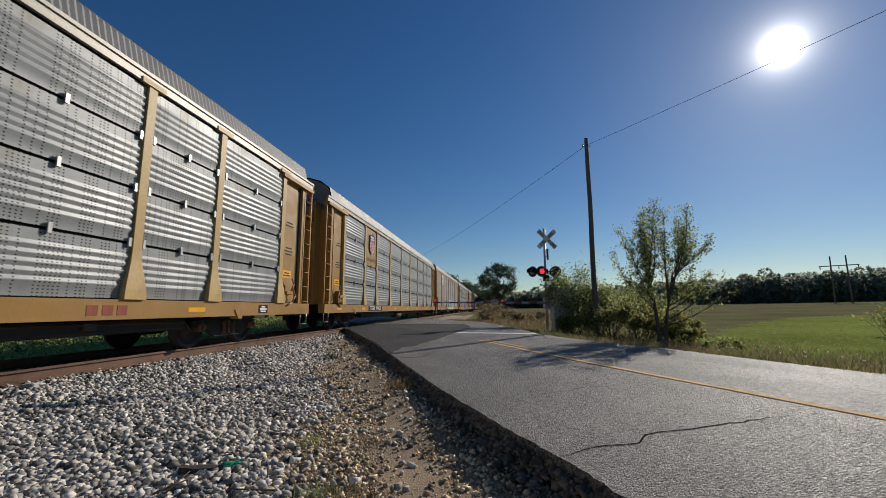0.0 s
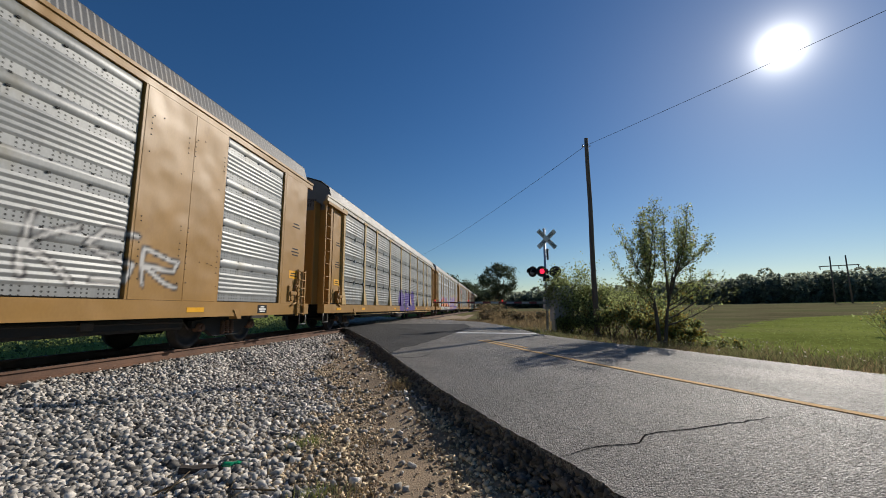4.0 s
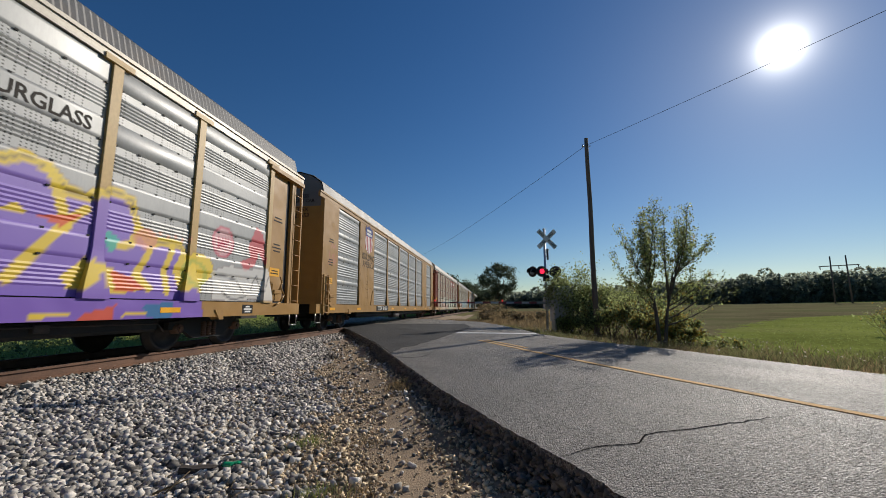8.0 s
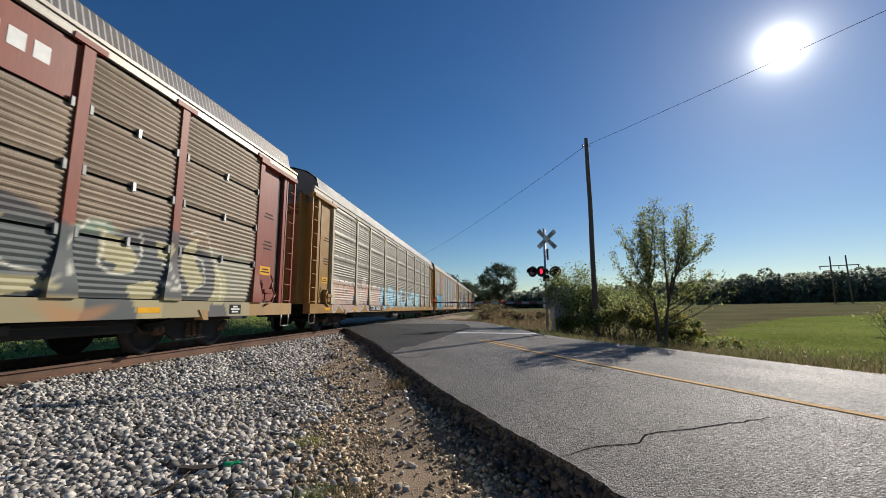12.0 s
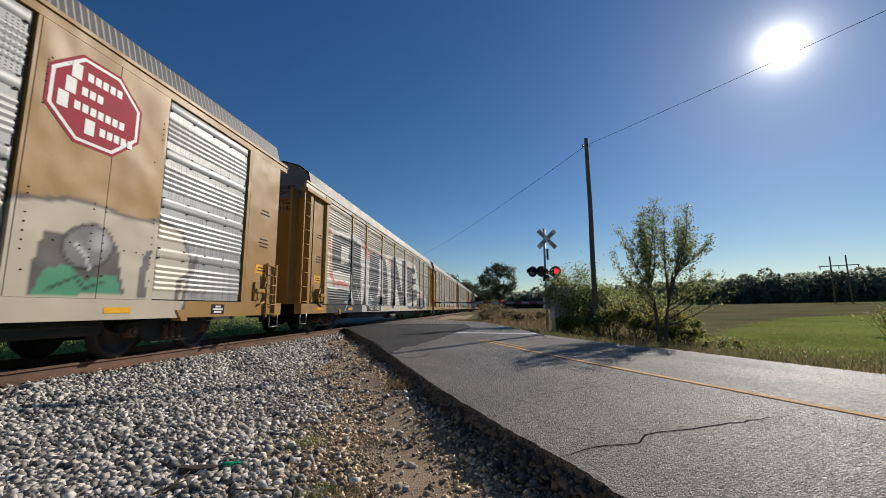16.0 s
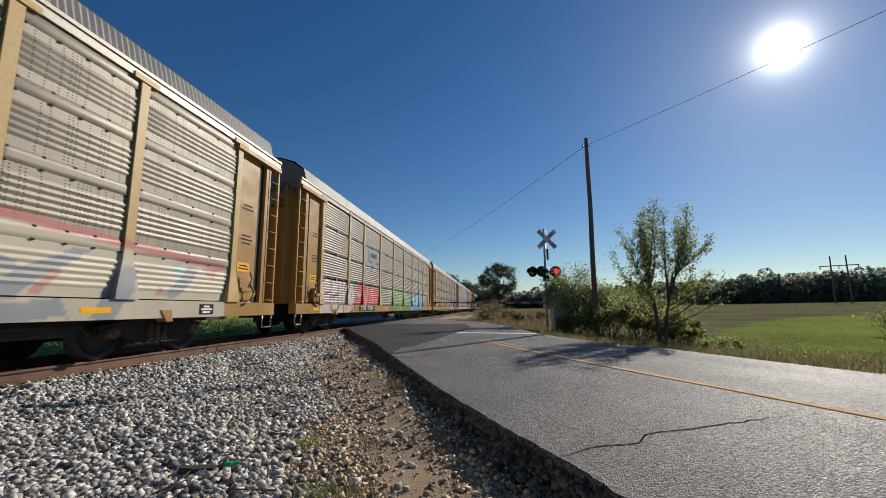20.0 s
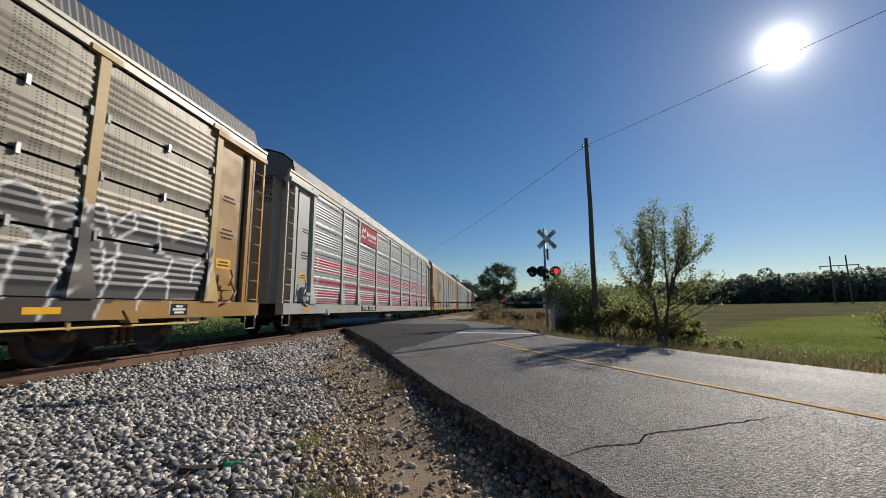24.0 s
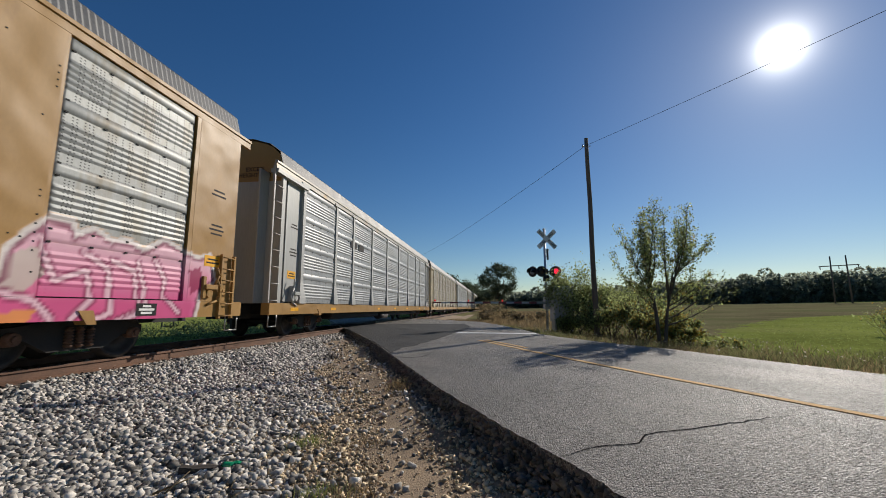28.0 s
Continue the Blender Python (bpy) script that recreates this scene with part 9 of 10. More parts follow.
def crown_tree(name, at, centre, radii, clumps, per, leaf, clump_size, mat, trunk, label, seed, hollow=0.35):
    """A tree with a trunk, limbs and a rounded crown of leaf clumps with gaps between them."""
    rng, nr = random.Random(seed), np.random.default_rng(seed)
    root = new(name)
    root.location = at
    tagged(root, label, "tree")
    d = nr.normal(size=(clumps, 3))
    d /= np.linalg.norm(d, axis=1)[:, None]
    r = nr.uniform(hollow, 1.0, clumps) ** 0.6
    c = np.array(centre) + d * r[:, None] * np.array(radii) * nr.uniform(0.85, 1.08, (clumps, 1))
    bm = bmesh.new()
    fork = Vector((0, 0, centre[2] - radii[2] * 0.95))
    tube_bm(bm, (0, 0, -0.3), fork, trunk, trunk * 0.8, 10, False)
    for k in range(0, clumps, max(1, clumps // 26)):
        tip = Vector(c[k])
        mid = fork.lerp(tip, 0.5) + Vector((rng.uniform(-1, 1), rng.uniform(-1, 1), rng.uniform(0, 1))) * radii[2] * 0.08
        tube_bm(bm, fork, mid, trunk * 0.42, trunk * 0.25, 6, False)
        tube_bm(bm, mid, tip, trunk * 0.25, trunk * 0.06, 6, False)
    part("trunk", bm, M["bark"], root)
    k = nr.integers(0, clumps, clumps * per)
    p = c[k] + nr.normal(size=(len(k), 3)) * clump_size * nr.uniform(0.5, 1.1, clumps)[k][:, None] * np.array((1, 1, 0.75))
    v, f = leaf_quads(p, nr.uniform(0.6, 1.3, len(k)) * leaf, nr)
    part("crown", None, None, root, me=fast_mesh("crown", v, f, M[mat]))
    return root


def fan_tree(at, label, seed):
    """A small tree of many stems that fan out from a short trunk, with leaves along fine twigs."""
    rng, nr = random.Random(seed), np.random.default_rng(seed)
    root = new("tree")
    root.location = at
    tagged(root, label, "tree")
    bm = bmesh.new()
    stems = []
    for foot, mid, top, r in (((-0.05, 0, -0.15), (-0.10, 0.03, 1.2), (-0.26, 0.05, 2.5), 0.066), ((0.06, 0, -0.15), (0.20, -0.04, 1.1), (0.46, -0.05, 2.4), 0.058)):
        foot, mid, top = Vector(foot), Vector(mid), Vector(top)
        tube_bm(bm, foot, mid, r, r * 0.8, 9, False)
        tube_bm(bm, mid, top, r * 0.8, r * 0.45, 8, False)
        stems.append((foot, mid, top))

    def on_stem(k, h):
        foot, mid, top = stems[k]
        return foot.lerp(mid, (h - foot.z) / (mid.z - foot.z)) if h < mid.z else mid.lerp(top, (h - mid.z) / (top.z - mid.z))
    # stem, height of the fork, lean, depth, rise, length, how leafy
    limbs = [(0, 1.25, -1.0, 0.2, 0.95, 2.1, 0.8), (0, 1.5, -0.7, -0.3, 1, 2.1, 1), (0, 1.8, -0.45, 0.3, 1, 2.2, 1.1), (0, 2.1, -0.25, -0.2, 1, 2.2, 1.2), (0, 2.3, -0.05, 0.25, 1, 2.0, 1.2), (0, 2.4, 0.12, -0.3, 1, 2.2, 1.2), (0, 2.0, 0.34, 0.1, 1, 2.4, 1.2), (1, 1.6, -0.06, -0.2, 1, 2.7, 1.2), (0, 1.9, 0.18, 0.35, 1, 2.3, 1.1),
             (0, 1.6, 0.1, 0.5, 1, 1.9, 1), (0, 1.4, -0.3, -0.6, 1, 1.5, 1), (1, 1.4, 0.15, 0.4, 1, 2.5, 1.1), (1, 1.7, 0.3, -0.3, 1, 2.6, 1.1), (1, 1.9, 0.45, 0.15, 1, 2.5, 1.1), (1, 2.0, 0.6, -0.2, 1, 2.4, 1),
             (1, 2.1, 0.75, 0.2, 1, 2.1, 1), (1, 2.2, 0.95, -0.1, 0.9, 1.7, 1), (1, 2.3, 0.5, 0.4, 1, 1.6, 1), (1, 0.75, 1.9, 0.2, 0.55, 2.3, 0.3), (1, 0.95, 1.6, -0.3, 0.55, 2.0, 0.35), (1, 1.2, 1.5, 0.2, 0.6, 2.0, 0.45),
             (1, 1.35, 1.2, -0.2, 0.5, 1.6, 0.6), (0, 1.0, -1.5, 0.2, 0.5, 1.3, 0.35), (0, 1.35, -0.9, -0.4, 0.6, 1.2, 0.7), (1, 1.5, 0.9, 0.4, 0.6, 1.3, 0.7)]
    spots, dense = [], []
    for k, h, lean, back, rise, length, leafy in limbs:
        d = Vector((lean, back, rise)).normalized()
        p, r = on_stem(k, h), 0.030 * (length / 2.4)
        steps = 8
        for j in range(steps):
            u = (j + 1) / steps
            d = (d + Vector((rng.uniform(-0.14, 0.14), rng.uniform(-0.14, 0.14), 0.06))).normalized()
            q = p + d * (length / steps)
            tube_bm(bm, p, q, r * (1 - 0.88 * (u - 1 / steps)), r * (1 - 0.88 * u), 6, False)
            for _ in range(3 if u > 0.3 else 1):
                t = (d * 0.8 + Vector((rng.uniform(-1, 1), rng.uniform(-1, 1), rng.uniform(-0.35, 0.7)))).normalized()
                e = q + t * rng.uniform(0.22, 0.62) * (1.1 - 0.5 * u)
                tube_bm(bm, q, e, 0.006, 0.002, 4, False)
                spots.append((q, e))
                dense.append(leafy * (0.45 if u > 0.85 else 1.0))
            p = q
        spots.append((p - d * 0.2, p + d * 0.2))
        dense.append(leafy * 0.5)
    part("trunk", bm, M["bark"], root)
    a, b = np.array([v[0][:] for v in spots]), np.array([v[1][:] for v in spots])
    n = 12500
    k = nr.choice(len(spots), n, p=np.array(dense) / sum(dense))
    c = a[k] + (b[k] - a[k]) * nr.uniform(0.1, 1.1, n)[:, None] + nr.normal(size=(n, 3)) * 0.06
    size = nr.uniform(0.6, 1.3, n) * 0.07
    for lo, hi, mat, note in ((0, 900, "leaf_yellow", "yellowing leaves"), (900, n, "leaf", "")):
        v, f = leaf_quads(c[lo:hi], size[lo:hi], nr)
        part("crown", None, None, root, note, me=fast_mesh("crown", v, f, M[mat]))
    return root


def gz(x, y):
    return float(ground_z(x, y))


def build_plants():
    # the slender roadside tree with bare lower branches
    fan_tree((5.2, 13.8, gz(5.2, 13.8)), "slender roadside tree with thin green autumn foliage", 4)
    # thicket between the signal and the tree
    rng = random.Random(31)
    spots = [(4.25, 20.8, 1.75, 0), (4.7, 19.9, 1.4, 0), (5.0, 20.6, 1.4, 0), (3.2, 19.3, 0.5, 0), (3.65, 19.2, 0.6, 0), (4.6, 19.0, 1.0, 0), (5.0, 18.6, 1.05, 1), (5.3, 17.4, 1.0, 0), (5.9, 18.3, 1.15, 0), (4.7, 17.3, 0.85, 1), (5.3, 16.0, 0.8, 2), (6.3, 16.9, 1.0, 1),
             (5.8, 15.2, 0.75, 2), (4.5, 17.9, 0.75, 0), (5.0, 14.9, 0.6, 2), (4.6, 20.9, 1.1, 0), (6.3, 14.6, 0.45, 2), (6.8, 15.6, 0.6, 1)]
    for i, (x, y, s, tone) in enumerate(spots):
        tree("bush", (x, y, gz(x, y)), [(rng.uniform(-0.7, 0.7), rng.uniform(-0.7, 0.7), 1) for _ in range(4)], 3, 0.72 * s, 0.022, int(1900 * max(1, s * s)), 0.10, "leaf",
             ("thick green roadside bush", "green bush with some yellow leaves", "low bush with yellowing autumn leaves")[tone], 50 + i, 0.65, 0.55, 0.05, (None, ("leaf_yellow", 0.15), ("leaf_yellow", 0.45))[tone])
    # low shrubs past the tree
    for i, (x, y, s) in enumerate(((6.6, 13.2, 0.36), (15.6, 18.6, 0.7), (16.8, 18.2, 0.6))):
        tree("bush", (x, y, gz(x, y)), [(rng.uniform(-0.9, 0.9), rng.uniform(-0.9, 0.9), 0.8) for _ in range(4)], 2, 0.7 * s, 0.015, 700, 0.08, "leaf",
             "low straggling shrub in the verge grass", 90 + i, 0.7, 0.6, 0.0, ("leaf_yellow", 0.25))
    # brown brush beyond the crossing
    for i, (x, y, s) in enumerate(((-0.2, 32.0, 0.6), (1.0, 33.0, 0.55), (0.2, 36.0, 0.7), (-0.9, 40.0, 0.9), (1.9, 29.0, 0.4), (3.2, 31.0, 0.5))):
        tree("bush", (x, y, gz(x, y)), [(rng.uniform(-0.9, 0.9), rng.uniform(-0.9, 0.9), 0.8) for _ in range(4)], 2, 0.9 * s, 0.02, 700, 0.14, "leaf_dark",
             "brown autumn brush beside the track", 120 + i, 0.7, 0.6, 0.0, ("straw", 0.85))
    # the lone oak across the field
    crown_tree("oak_tree", (1.6, 125, gz(1.6, 125)), (0, 0, 8.2), (5.9, 5.9, 5.6), 105, 120, 0.40, 0.70, "leaf_dark", 0.42, "lone round oak tree dark against the sky", 17, 0.6)
    crown_tree("tree", (-2.8, 127, gz(-2.8, 127)), (0, 0, 2.6), (3.2, 2.6, 2.4), 40, 80, 0.42, 0.7, "leaf_dark", 0.15, "low dark tree beside the oak", 18)
    # trees rising behind the train
    for i, (x, y, s) in enumerate(((-17.0, 160, 1.0), (-18.5, 166, 0.9), (-12.6, 172, 0.78), (-13.5, 200, 0.85), (-11.0, 215, 0.8), (-12.0, 240, 0.95), (-8.5, 250, 0.85), (-6.5, 280, 0.9), (-3.0, 262, 0.75), (1.0, 255, 0.6), (-24, 190, 1.0), (-30, 175, 0.9))):
        crown_tree("tree", (x, y, gz(x, y)), (0, 0, 8.0 * s), (4.6 * s, 4.6 * s, 6.0 * s), 70, 60, 0.75, 1.0, "leaf_dark", 0.35, "dark tree rising behind the far end of the train", 200 + i)


def build_woods():
    """The far belt of trees along the field's edge, its leaf colour paled for haze."""
    rng = np.random.default_rng(77)
    V, F, base = [], [], 0
    az = np.radians(np.arange(1.5, 52, 0.42))
    for a in az:
        for row in range(2):
            r = 165 / max(0.55, math.cos(a - 0.25)) + row * 9 + rng.uniform(-4, 4)
            x, y = r * math.sin(a), r * math.cos(a)
            h = rng.uniform(7.5, 10.5) * (0.62 + 0.40 * smooth_step(0.05, 0.75, a)) + (2 if rng.uniform() < 0.08 else 0)
            z0 = gz(x, y)
            n = 300
            u = rng.uniform(0, 1, n)
            rad = (2.6 + rng.uniform(-0.6, 0.9)) * np.sqrt(np.clip(1 - (np.abs(u - 0.45) / 0.58) ** 2.2, 0.02, 1))
            t = rng.uniform(0, 2 * np.pi, n)
            c = np.stack([x + rad * np.cos(t) * rng.uniform(0.6, 1.05, n), y + rad * np.sin(t), z0 + u * h], -1)
            v, f = leaf_quads(c, rng.uniform(0.7, 1.7, n), rng)
            V.append(v); F.append(f + base); base += len(v)
    tagged(new("far_woods", fast_mesh("far_woods", np.concatenate(V), np.concatenate(F), M["leaf_hazed"])), "belt of woods with haze-paled leaves along the far field edge", "woods", kind="stuff")


# ---- signal, poles, wires ----
MAST = (2.62, 21.0)


def build_signal():
    x, y = MAST
    g = gz(x, y)
    root = tagged(new("crossing_signal"), "railroad crossing signal with crossbuck, red flashers and lowered gate", "crossing signal")
    root.location = (x, y, 0)
    root.rotation_euler = (0, 0, radians(9))
    bm = bmesh.new()
    tube_bm(bm, (0, 0, g - 0.1), (0, 0, 4.78), 0.062, n=14)
    tube_bm(bm, (0, 0, 4.78), (0, 0, 4.84), 0.075, 0.03, n=14)
    part("mast", bm, M["galv"], root, "galvanised steel mast")
    bm = bmesh.new()
    box_bm(bm, -0.22, 0.22, -0.22, 0.22, g - 0.1, g + 0.18, 0.03)
    part("base", bm, M["galv"], root)
    # crossbuck
    for s in (-1, 1):
        bm = bmesh.new()
        box_bm(bm, -0.62, 0.62, -0.008, 0.008, -0.115, 0.115, 0.004)
        bl = part("blade", bm, M["letter"], root, "white crossbuck blade with black letters")
        bl.matrix_basis = pose(0.10, -0.085 - 0.02 * (s > 0), 4.27) @ pose(0, 0, 0, 0, s * 45, 0)
        for word, at in ((("RAIL", -0.36), ("ROAD", 0.36)) if s > 0 else (("CROSSING", 0.0),)):
            tx = part("lettering", None, None, bl, me=writing(word, 0.19, M["ink"], bold=0.006))
            tx.matrix_basis = pose(at, -0.011, 0, 90, 0, 0)
    # bell
    bm = bmesh.new()
    tube_bm(bm, (0.14, 0, 3.22), (0.14, 0, 3.72), 0.05, 0.06, n=12)
    tube_bm(bm, (0.14, 0, 3.72), (0.14, 0, 3.76), 0.10, 0.06, n=12)
    tube_bm(bm, (0.0, 0, 3.4), (0.14, 0, 3.4), 0.02, n=8)
    part("bell", bm, M["dark"], root)
    # cross arm and flashers
    bm = bmesh.new()
    tube_bm(bm, (-0.75, 0, 2.62), (0.72, 0, 2.62), 0.035, n=10)
    box_bm(bm, -0.12, 0.12, -0.1, 0.1, 2.5, 2.74, 0.02)
    box_bm(bm, -0.13, 0.16, -0.1, 0.1, 2.16, 2.44, 0.02)
    part("cross_arm", bm, M["dark"], root)
    for k, (dx, turn, live) in enumerate(((-0.24, 0, True), (0.48, 0, True), (-0.66, -48, False), (0.52, 180, False))):
        head = new("flasher")
        head.parent = root
        head.matrix_basis = pose(dx, -0.16 if live else (0.14 if turn == 180 else -0.02), 2.62, 0, 0, turn)
        n = 28
        bm = bmesh.new()
        ring = [bm.verts.new((0.27 * math.cos(2 * math.pi * i / n), 0, 0.27 * math.sin(2 * math.pi * i / n))) for i in range(n)]
        f = bm.faces.new(ring)
        ext = bmesh.ops.extrude_face_region(bm, geom=[f])
        bmesh.ops.translate(bm, verts=[v for v in ext["geom"] if isinstance(v, bmesh.types.BMVert)], vec=(0, 0.02, 0))
        bmesh.ops.recalc_face_normals(bm, faces=bm.faces)
        tube_bm(bm, (0, 0.02, 0), (0, 0.2, 0), 0.15, 0.09, n=16)
        part("backing", bm, M["dark"], head, "round black backing disc")
        bm = bmesh.new()
        m2 = 16
        for i in range(m2):
            a0, a1 = math.pi * (-0.12 + 1.24 * i / m2), math.pi * (-0.12 + 1.24 * (i + 1) / m2)
            q = [bm.verts.new((0.165 * math.cos(a), yy, 0.165 * math.sin(a))) for a, yy in ((a0, 0), (a1, 0), (a1, -0.28), (a0, -0.28))]
            bm.faces.new(q)
        ext = bmesh.ops.solidify(bm, geom=bm.faces[:], thickness=0.006)
        part("hood", bm, M["dark"], head, "black visor hood")
        if live:
            # a round lens drum: lit on one face, dark on the other, black round its rim
            bm = bmesh.new()
            rims = []
            for off, idx in ((-0.055, 0), (0.055, 1)):
                c = bm.verts.new((0, off * 1.25, 0))
                ring = [bm.verts.new((0.125 * math.cos(2 * math.pi * i / 20), off, 0.125 * math.sin(2 * math.pi * i / 20))) for i in range(20)]
                rims.append(ring)
                for i in range(20):
                    f = bm.faces.new((c, ring[i], ring[(i + 1) % 20]))
                    f.material_index = idx
            for i in range(20):
                f = bm.faces.new((rims[0][i], rims[0][(i + 1) % 20], rims[1][(i + 1) % 20], rims[1][i]))
                f.material_index = 2
            bmesh.ops.recalc_face_normals(bm, faces=bm.faces)
            lens = part("lens", bm, M["lens_on"], head, "red signal lens")
            lens.data.materials.append(M["lens_off"])
            lens.data.materials.append(M["dark"])
            lens.location = (0, -0.02, 0)
            LENSES.append((k, lens))
        else:
            bm = bmesh.new()
            tube_bm(bm, (0, -0.02, 0), (0, -0.005, 0), 0.13, 0.15, n=20)
            part("lens", bm, M["lens_clear"] if turn != 180 else M["lens_off"], head)
    # gate mechanism, counterweight and the lowered arm
    bm = bmesh.new()
    box_bm(bm, -0.2, 0.2, -0.35, -0.07, 0.75, 1.35, 0.03)
    part("gate_mechanism", bm, M["case"], root, "grey gate motor case")
    bm = bmesh.new()
    box_bm(bm, -0.3, 1.0, -0.42, -0.37, 1.02, 1.12, 0.01)
    box_bm(bm, 0.62, 1.0, -0.50, -0.30, 0.92, 1.22, 0.02)
    part("counterweight", bm, M["galv"], root)
    arm = new("gate_arm")
    arm.parent = root
    arm.matrix_basis = pose(-0.25, -0.40, 1.07, 0, 0, 14)
    for i in range(14):
        bm = bmesh.new()
        x0, x1 = -0.4 * (i + 1), -0.4 * i
        hh = 0.055 - 0.0018 * i
        box_bm(bm, x0, x1, -0.012, 0.012, -hh, hh)
        part("stripe", bm, M["red_dull"] if i % 2 else M["case"], arm, "red stripe" if i % 2 else "white stripe")
    for d in (-2.2, -3.9, -5.5):
        bm = bmesh.new()
        box_bm(bm, d - 0.03, d + 0.03, -0.03, 0.03, 0.05, 0.13, 0.01)
        lamp_ob = part("arm_lamp", bm, M["lens_on_dim"], arm, "small red lamp on the gate arm")


M["lens_on_dim"] = glow("lit_small_lamp", (0.9, 0.04, 0.04), 0.35)
LENSES = []


def build_case():
    root = tagged(new("equipment_case"), "silver signal equipment case half hidden by leaves", "equipment case")
    root.location = (3.25, 20.4, gz(3.25, 20.4))
    root.rotation_euler = (0, 0, radians(10))
    bm = bmesh.new()
    box_bm(bm, -0.48, 0.48, -0.35, 0.35, 0.65, 2.25, 0.015)
    part("body", bm, M["case"], root)
    bm = bmesh.new()
    box_bm(bm, -0.53, 0.53, -0.40, 0.40, 2.25, 2.31, 0.01)
    part("lid", bm, M["case"], root)
    for s in (-1, 1):
        bm = bmesh.new()
        box_bm(bm, s * 0.24 - 0.22, s * 0.24 + 0.22, -0.365, -0.352, 0.72, 2.18, 0.004)
        d = part("door", bm, M["case"], root)
        bm = bmesh.new()
        box_bm(bm, -s * 0.0 + s * 0.08 - 0.015, s * 0.08 + 0.015, -0.40, -0.366, 1.35, 1.52, 0.004)
        part("handle", bm, M["galv"], d)
    for sx in (-0.4, 0.4):
        bm = bmesh.new()
        box_bm(bm, sx - 0.05, sx + 0.05, -0.25, 0.25, -0.1, 0.65)
        part("leg", bm, M["galv"], root)


def wire_between(name, a, b, sag, r, label, n=24):
    bm = bmesh.new()
    a, b = Vector(a), Vector(b)
    pts = [a.lerp(b, i / n) - Vector((0, 0, sag * 4 * (i / n) * (1 - i / n))) for i in range(n + 1)]
    for p, q in zip(pts, pts[1:]):
        tube_bm(bm, p, q, r, n=5, cap=False)
    tagged(part(name, bm, M["dark"]), label, "wire")


def build_poles():
    g = gz(4.06, 17.2)
    root = tagged(new("utility_pole"), "weathered wooden utility pole beside the road", "utility pole")
    root.location = (4.06, 17.2, g)
    bm = bmesh.new()
    H = 7.96 - g
    n, rings = 14, 12
    prev = None
    for k in range(rings + 1):
        z = -0.3 + (H + 0.3) * k / rings
        r = 0.115 - 0.035 * k / rings
        ring = [bm.verts.new((r * math.cos(2 * math.pi * i / n) + 0.012 * math.sin(k), r * math.sin(2 * math.pi * i / n), z)) for i in range(n)]
        if prev:
            for i in range(n):
                bm.faces.new((prev[i], prev[(i + 1) % n], ring[(i + 1) % n], ring[i])).smooth = True
        prev = ring
    bm.faces.new(prev)
    part("shaft", bm, M["pole"], root)
    bm = bmesh.new()
    tube_bm(bm, (-0.09, -0.02, H - 0.35), (0.16, -0.02, H - 0.35), 0.02, n=8)
    tube_bm(bm, (-0.16, -0.02, H - 0.38), (-0.16, -0.02, H - 0.28), 0.035, n=8)
    part("insulator", bm, M["galv"], root)
    top = (4.0, 17.18, g + H - 0.33)
    wire_between("wire", top, (-13.55, 70.0, 9.55), 0.5, 0.010, "black overhead wire running down the track")
    wire_between("wire", top, (16.9, -1.2, 8.0), 0.15, 0.007, "black overhead wire crossing the road")
    # far two-legged power pole in the field
    root = tagged(new("power_pole"), "far two-legged wooden power pole in the field", "power pole")
    bx, by = 83.5, 110.0
    root.location = (bx, by, gz(bx, by))
    root.rotation_euler = (0, 0, radians(-40))
    for s in (-1, 1):
        bm = bmesh.new()
        tube_bm(bm, (s * 1.5, 0, -0.5), (s * 1.4, 0, 11.5), 0.19, 0.14, n=10)
        part("leg", bm, M["pole"], root)
    bm = bmesh.new()
    box_bm(bm, -3.6, 3.6, -0.08, 0.08, 9.0, 9.22, 0.02)
    part("cross_arm", bm, M["pole"], root)
    for s in (-3.4, 0, 3.4):
        bm = bmesh.new()
        tube_bm(bm, (s, 0, 9.0), (s, 0, 8.3), 0.09, n=8)
        part("insulator", bm, M["dark"], root)
    for s in (-3.4, 0, 3.4):
        c, sn = math.cos(radians(-40)), math.sin(radians(-40))
        p = (bx + s * c, by + s * sn, gz(bx, by) + 8.3)
        wire_between("wire", p, (p[0] + 150 * 0.64, p[1] + 150 * -0.1, p[2] + 2), 2.5, 0.03, "thin far power line over the field", 12)


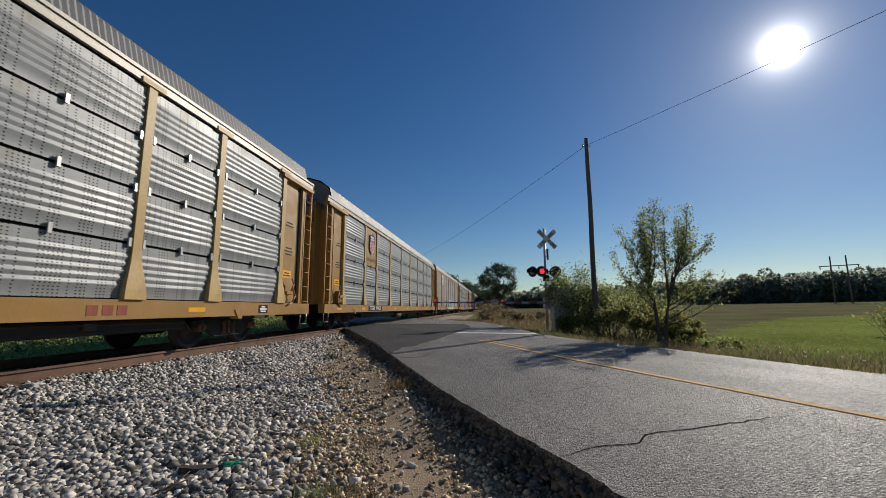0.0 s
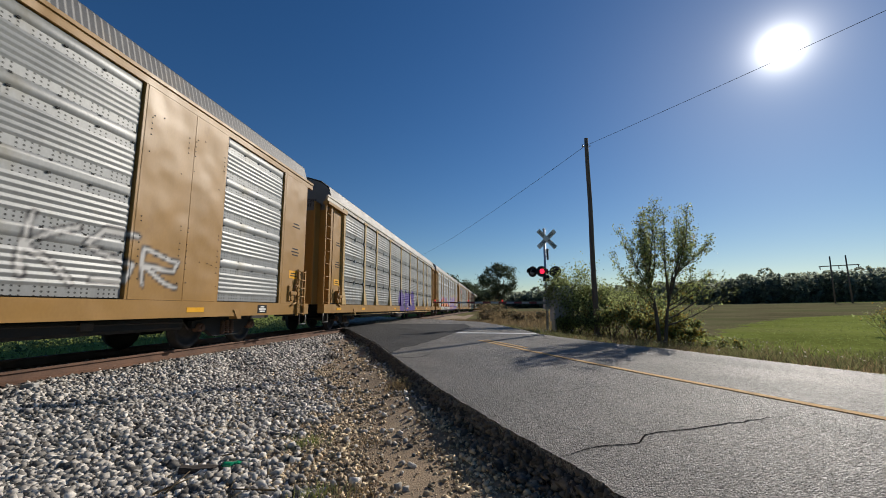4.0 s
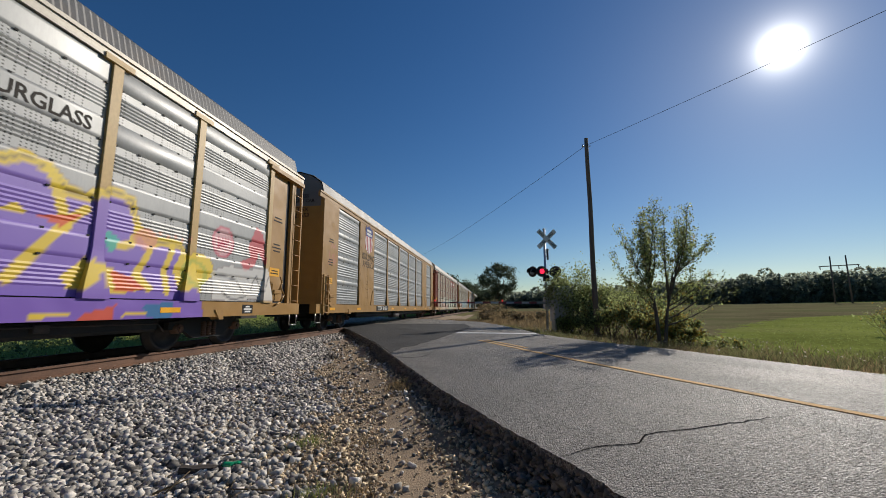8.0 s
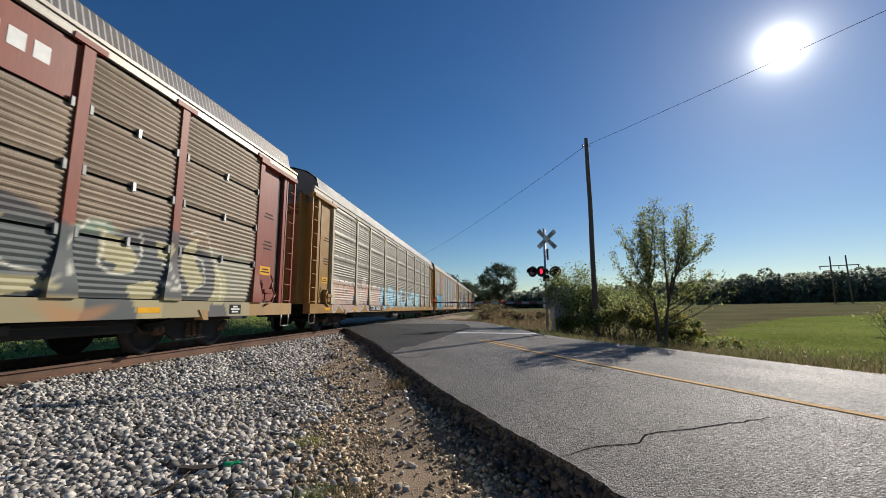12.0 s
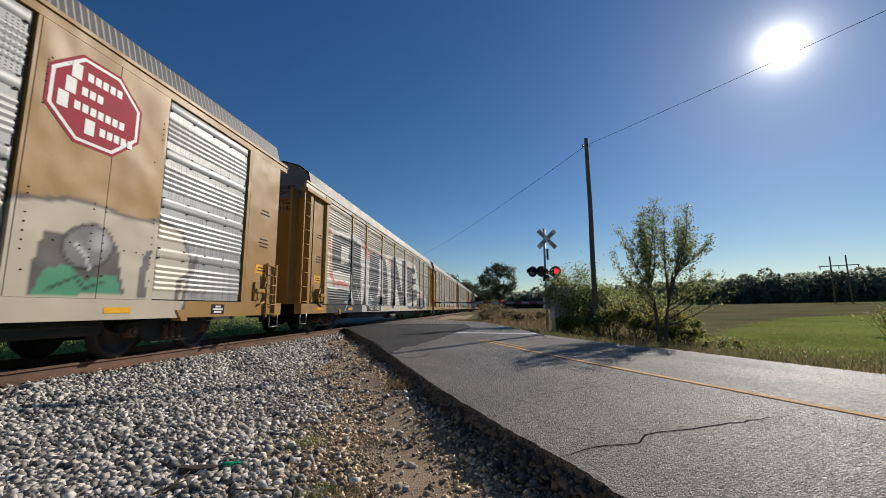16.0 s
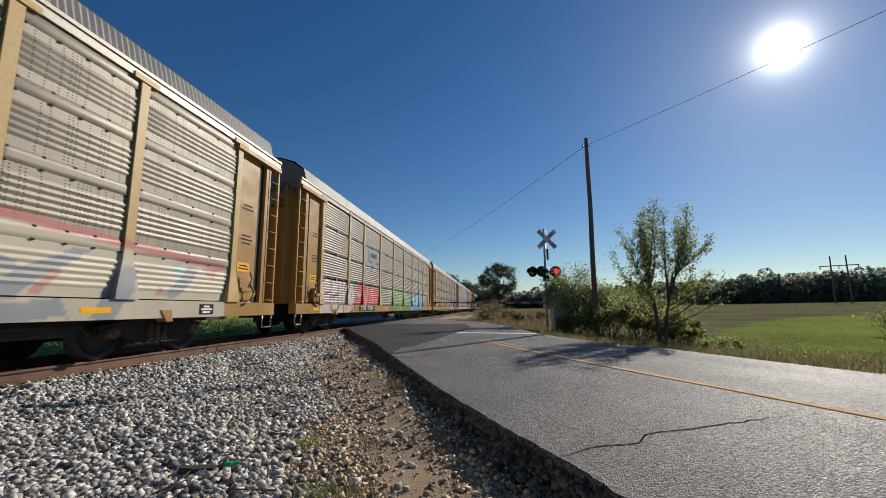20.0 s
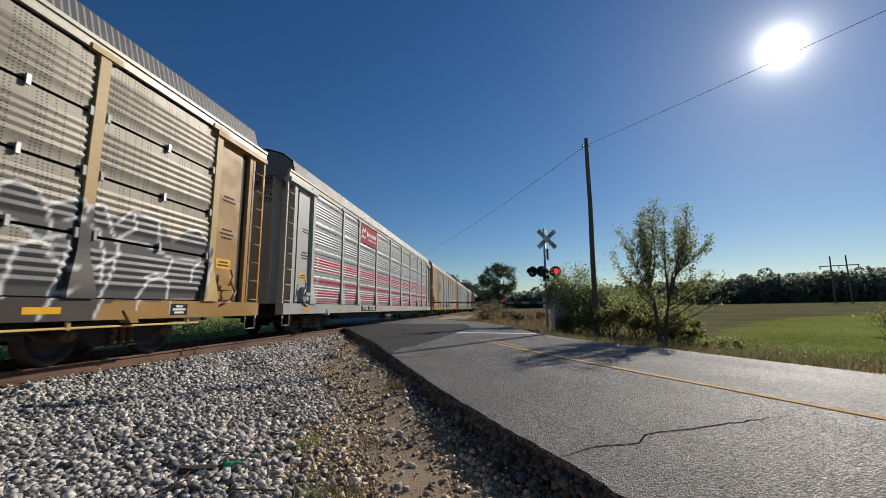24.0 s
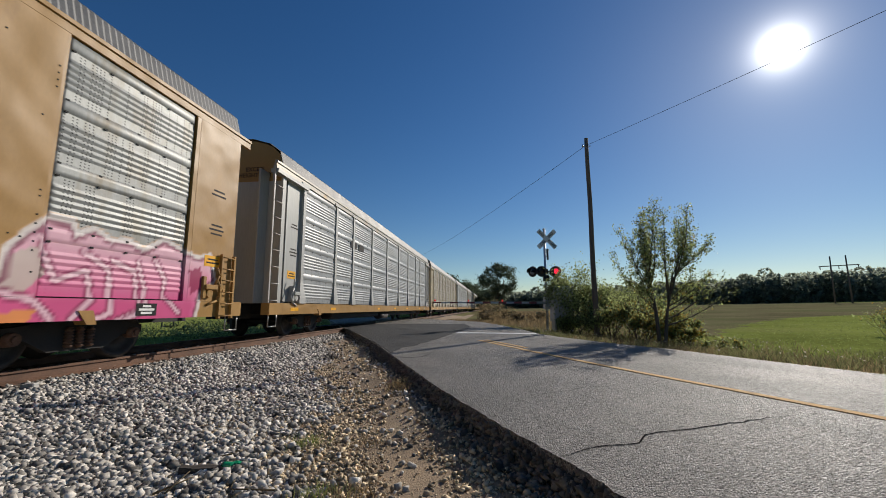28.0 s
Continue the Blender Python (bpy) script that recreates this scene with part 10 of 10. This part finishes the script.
def build_litter():
    # broken piece of dark timber in the ballast
    root = tagged(new("timber_piece"), "broken weathered timber piece lying in the ballast", "timber")
    bm = bmesh.new()
    rng = random.Random(8)
    n = 9
    prev = None
    for k in range(n):
        u = k / (n - 1)
        hw, hh = 0.042 * rng.uniform(0.75, 1.1), 0.024 * rng.uniform(0.7, 1.1)
        ring = [bm.verts.new((-0.15 + 0.30 * u, a * hw, b * hh)) for a, b in ((-1, -1), (1, -1), (1.05, 0.6), (0.2, 1), (-0.9, 0.8))]
        if prev:
            for i in range(5):
                bm.faces.new((prev[i], prev[(i + 1) % 5], ring[(i + 1) % 5], ring[i]))
        else:
            bm.faces.new(ring[::-1])
        prev = ring
    bm.faces.new(prev)
    part("plank", bm, M["timber"], root)
    root.matrix_basis = pose(-2.16, 2.98, gz(-2.16, 2.98) + 0.05, 3, 4, 20)
    # crushed green bottle
    root = tagged(new("bottle"), "crushed green plastic bottle among the stones", "bottle")
    bm = bmesh.new()
    prev = None
    for k, (u, r) in enumerate(((0, 0.02), (0.01, 0.03), (0.05, 0.032), (0.08, 0.022), (0.11, 0.031), (0.14, 0.018), (0.17, 0.012), (0.19, 0.012))):
        ring = [bm.verts.new((u - 0.09, r * math.cos(2 * math.pi * i / 10) * rng.uniform(0.7, 1.15), 0.7 * r * math.sin(2 * math.pi * i / 10) * rng.uniform(0.7, 1.15))) for i in range(10)]
        if prev:
            for i in range(10):
                bm.faces.new((prev[i], prev[(i + 1) % 10], ring[(i + 1) % 10], ring[i]))
        else:
            bm.faces.new(ring[::-1])
        prev = ring
    bm.faces.new(prev)
    part("shell", bm, M["bottle"], root)
    root.matrix_basis = pose(-1.98, 3.09, gz(-1.98, 3.09) + 0.055, 0, 8, 50)
    # pale concrete pieces by the rail
    for x, y, w, d, h, turn in ((-5.92, 4.75, 0.16, 0.10, 0.09, 12), (-6.12, 7.55, 0.13, 0.09, 0.08, -20)):
        bm = bmesh.new()
        box_bm(bm, -w / 2, w / 2, -d / 2, d / 2, 0, h, 0.012)
        for vert in bm.verts:
            vert.co += Vector((rng.uniform(-1, 1), rng.uniform(-1, 1), rng.uniform(-1, 1))) * 0.006
        ob = tagged(part("concrete_piece", bm, M["concrete"]), "pale broken concrete piece beside the rail", "concrete piece", "concrete pieces by the track")
        ob.matrix_basis = pose(x, y, gz(x, y) - 0.01, 2, -3, turn)
    # dry stalks
    for a, b in (((-1.45, 2.75), (-1.72, 2.66)), ((-2.15, 2.62), (-2.2, 2.9)), ((-2.22, 2.6), (-2.1, 2.82)), ((-2.3, 3.2), (-2.1, 3.3))):
        bm = bmesh.new()
        tube_bm(bm, (*a, gz(*a) + 0.03), (*b, gz(*b) + 0.06), 0.007, 0.004, n=6)
        tagged(part("stalk", bm, M["straw"]), "dry broken stalk lying on the stones", "stalk", "stalks in the ballast")


build_signal()
build_case()
build_poles()
build_plants()
build_litter()
build_woods()
build_grass()
build_gravel()


motions()
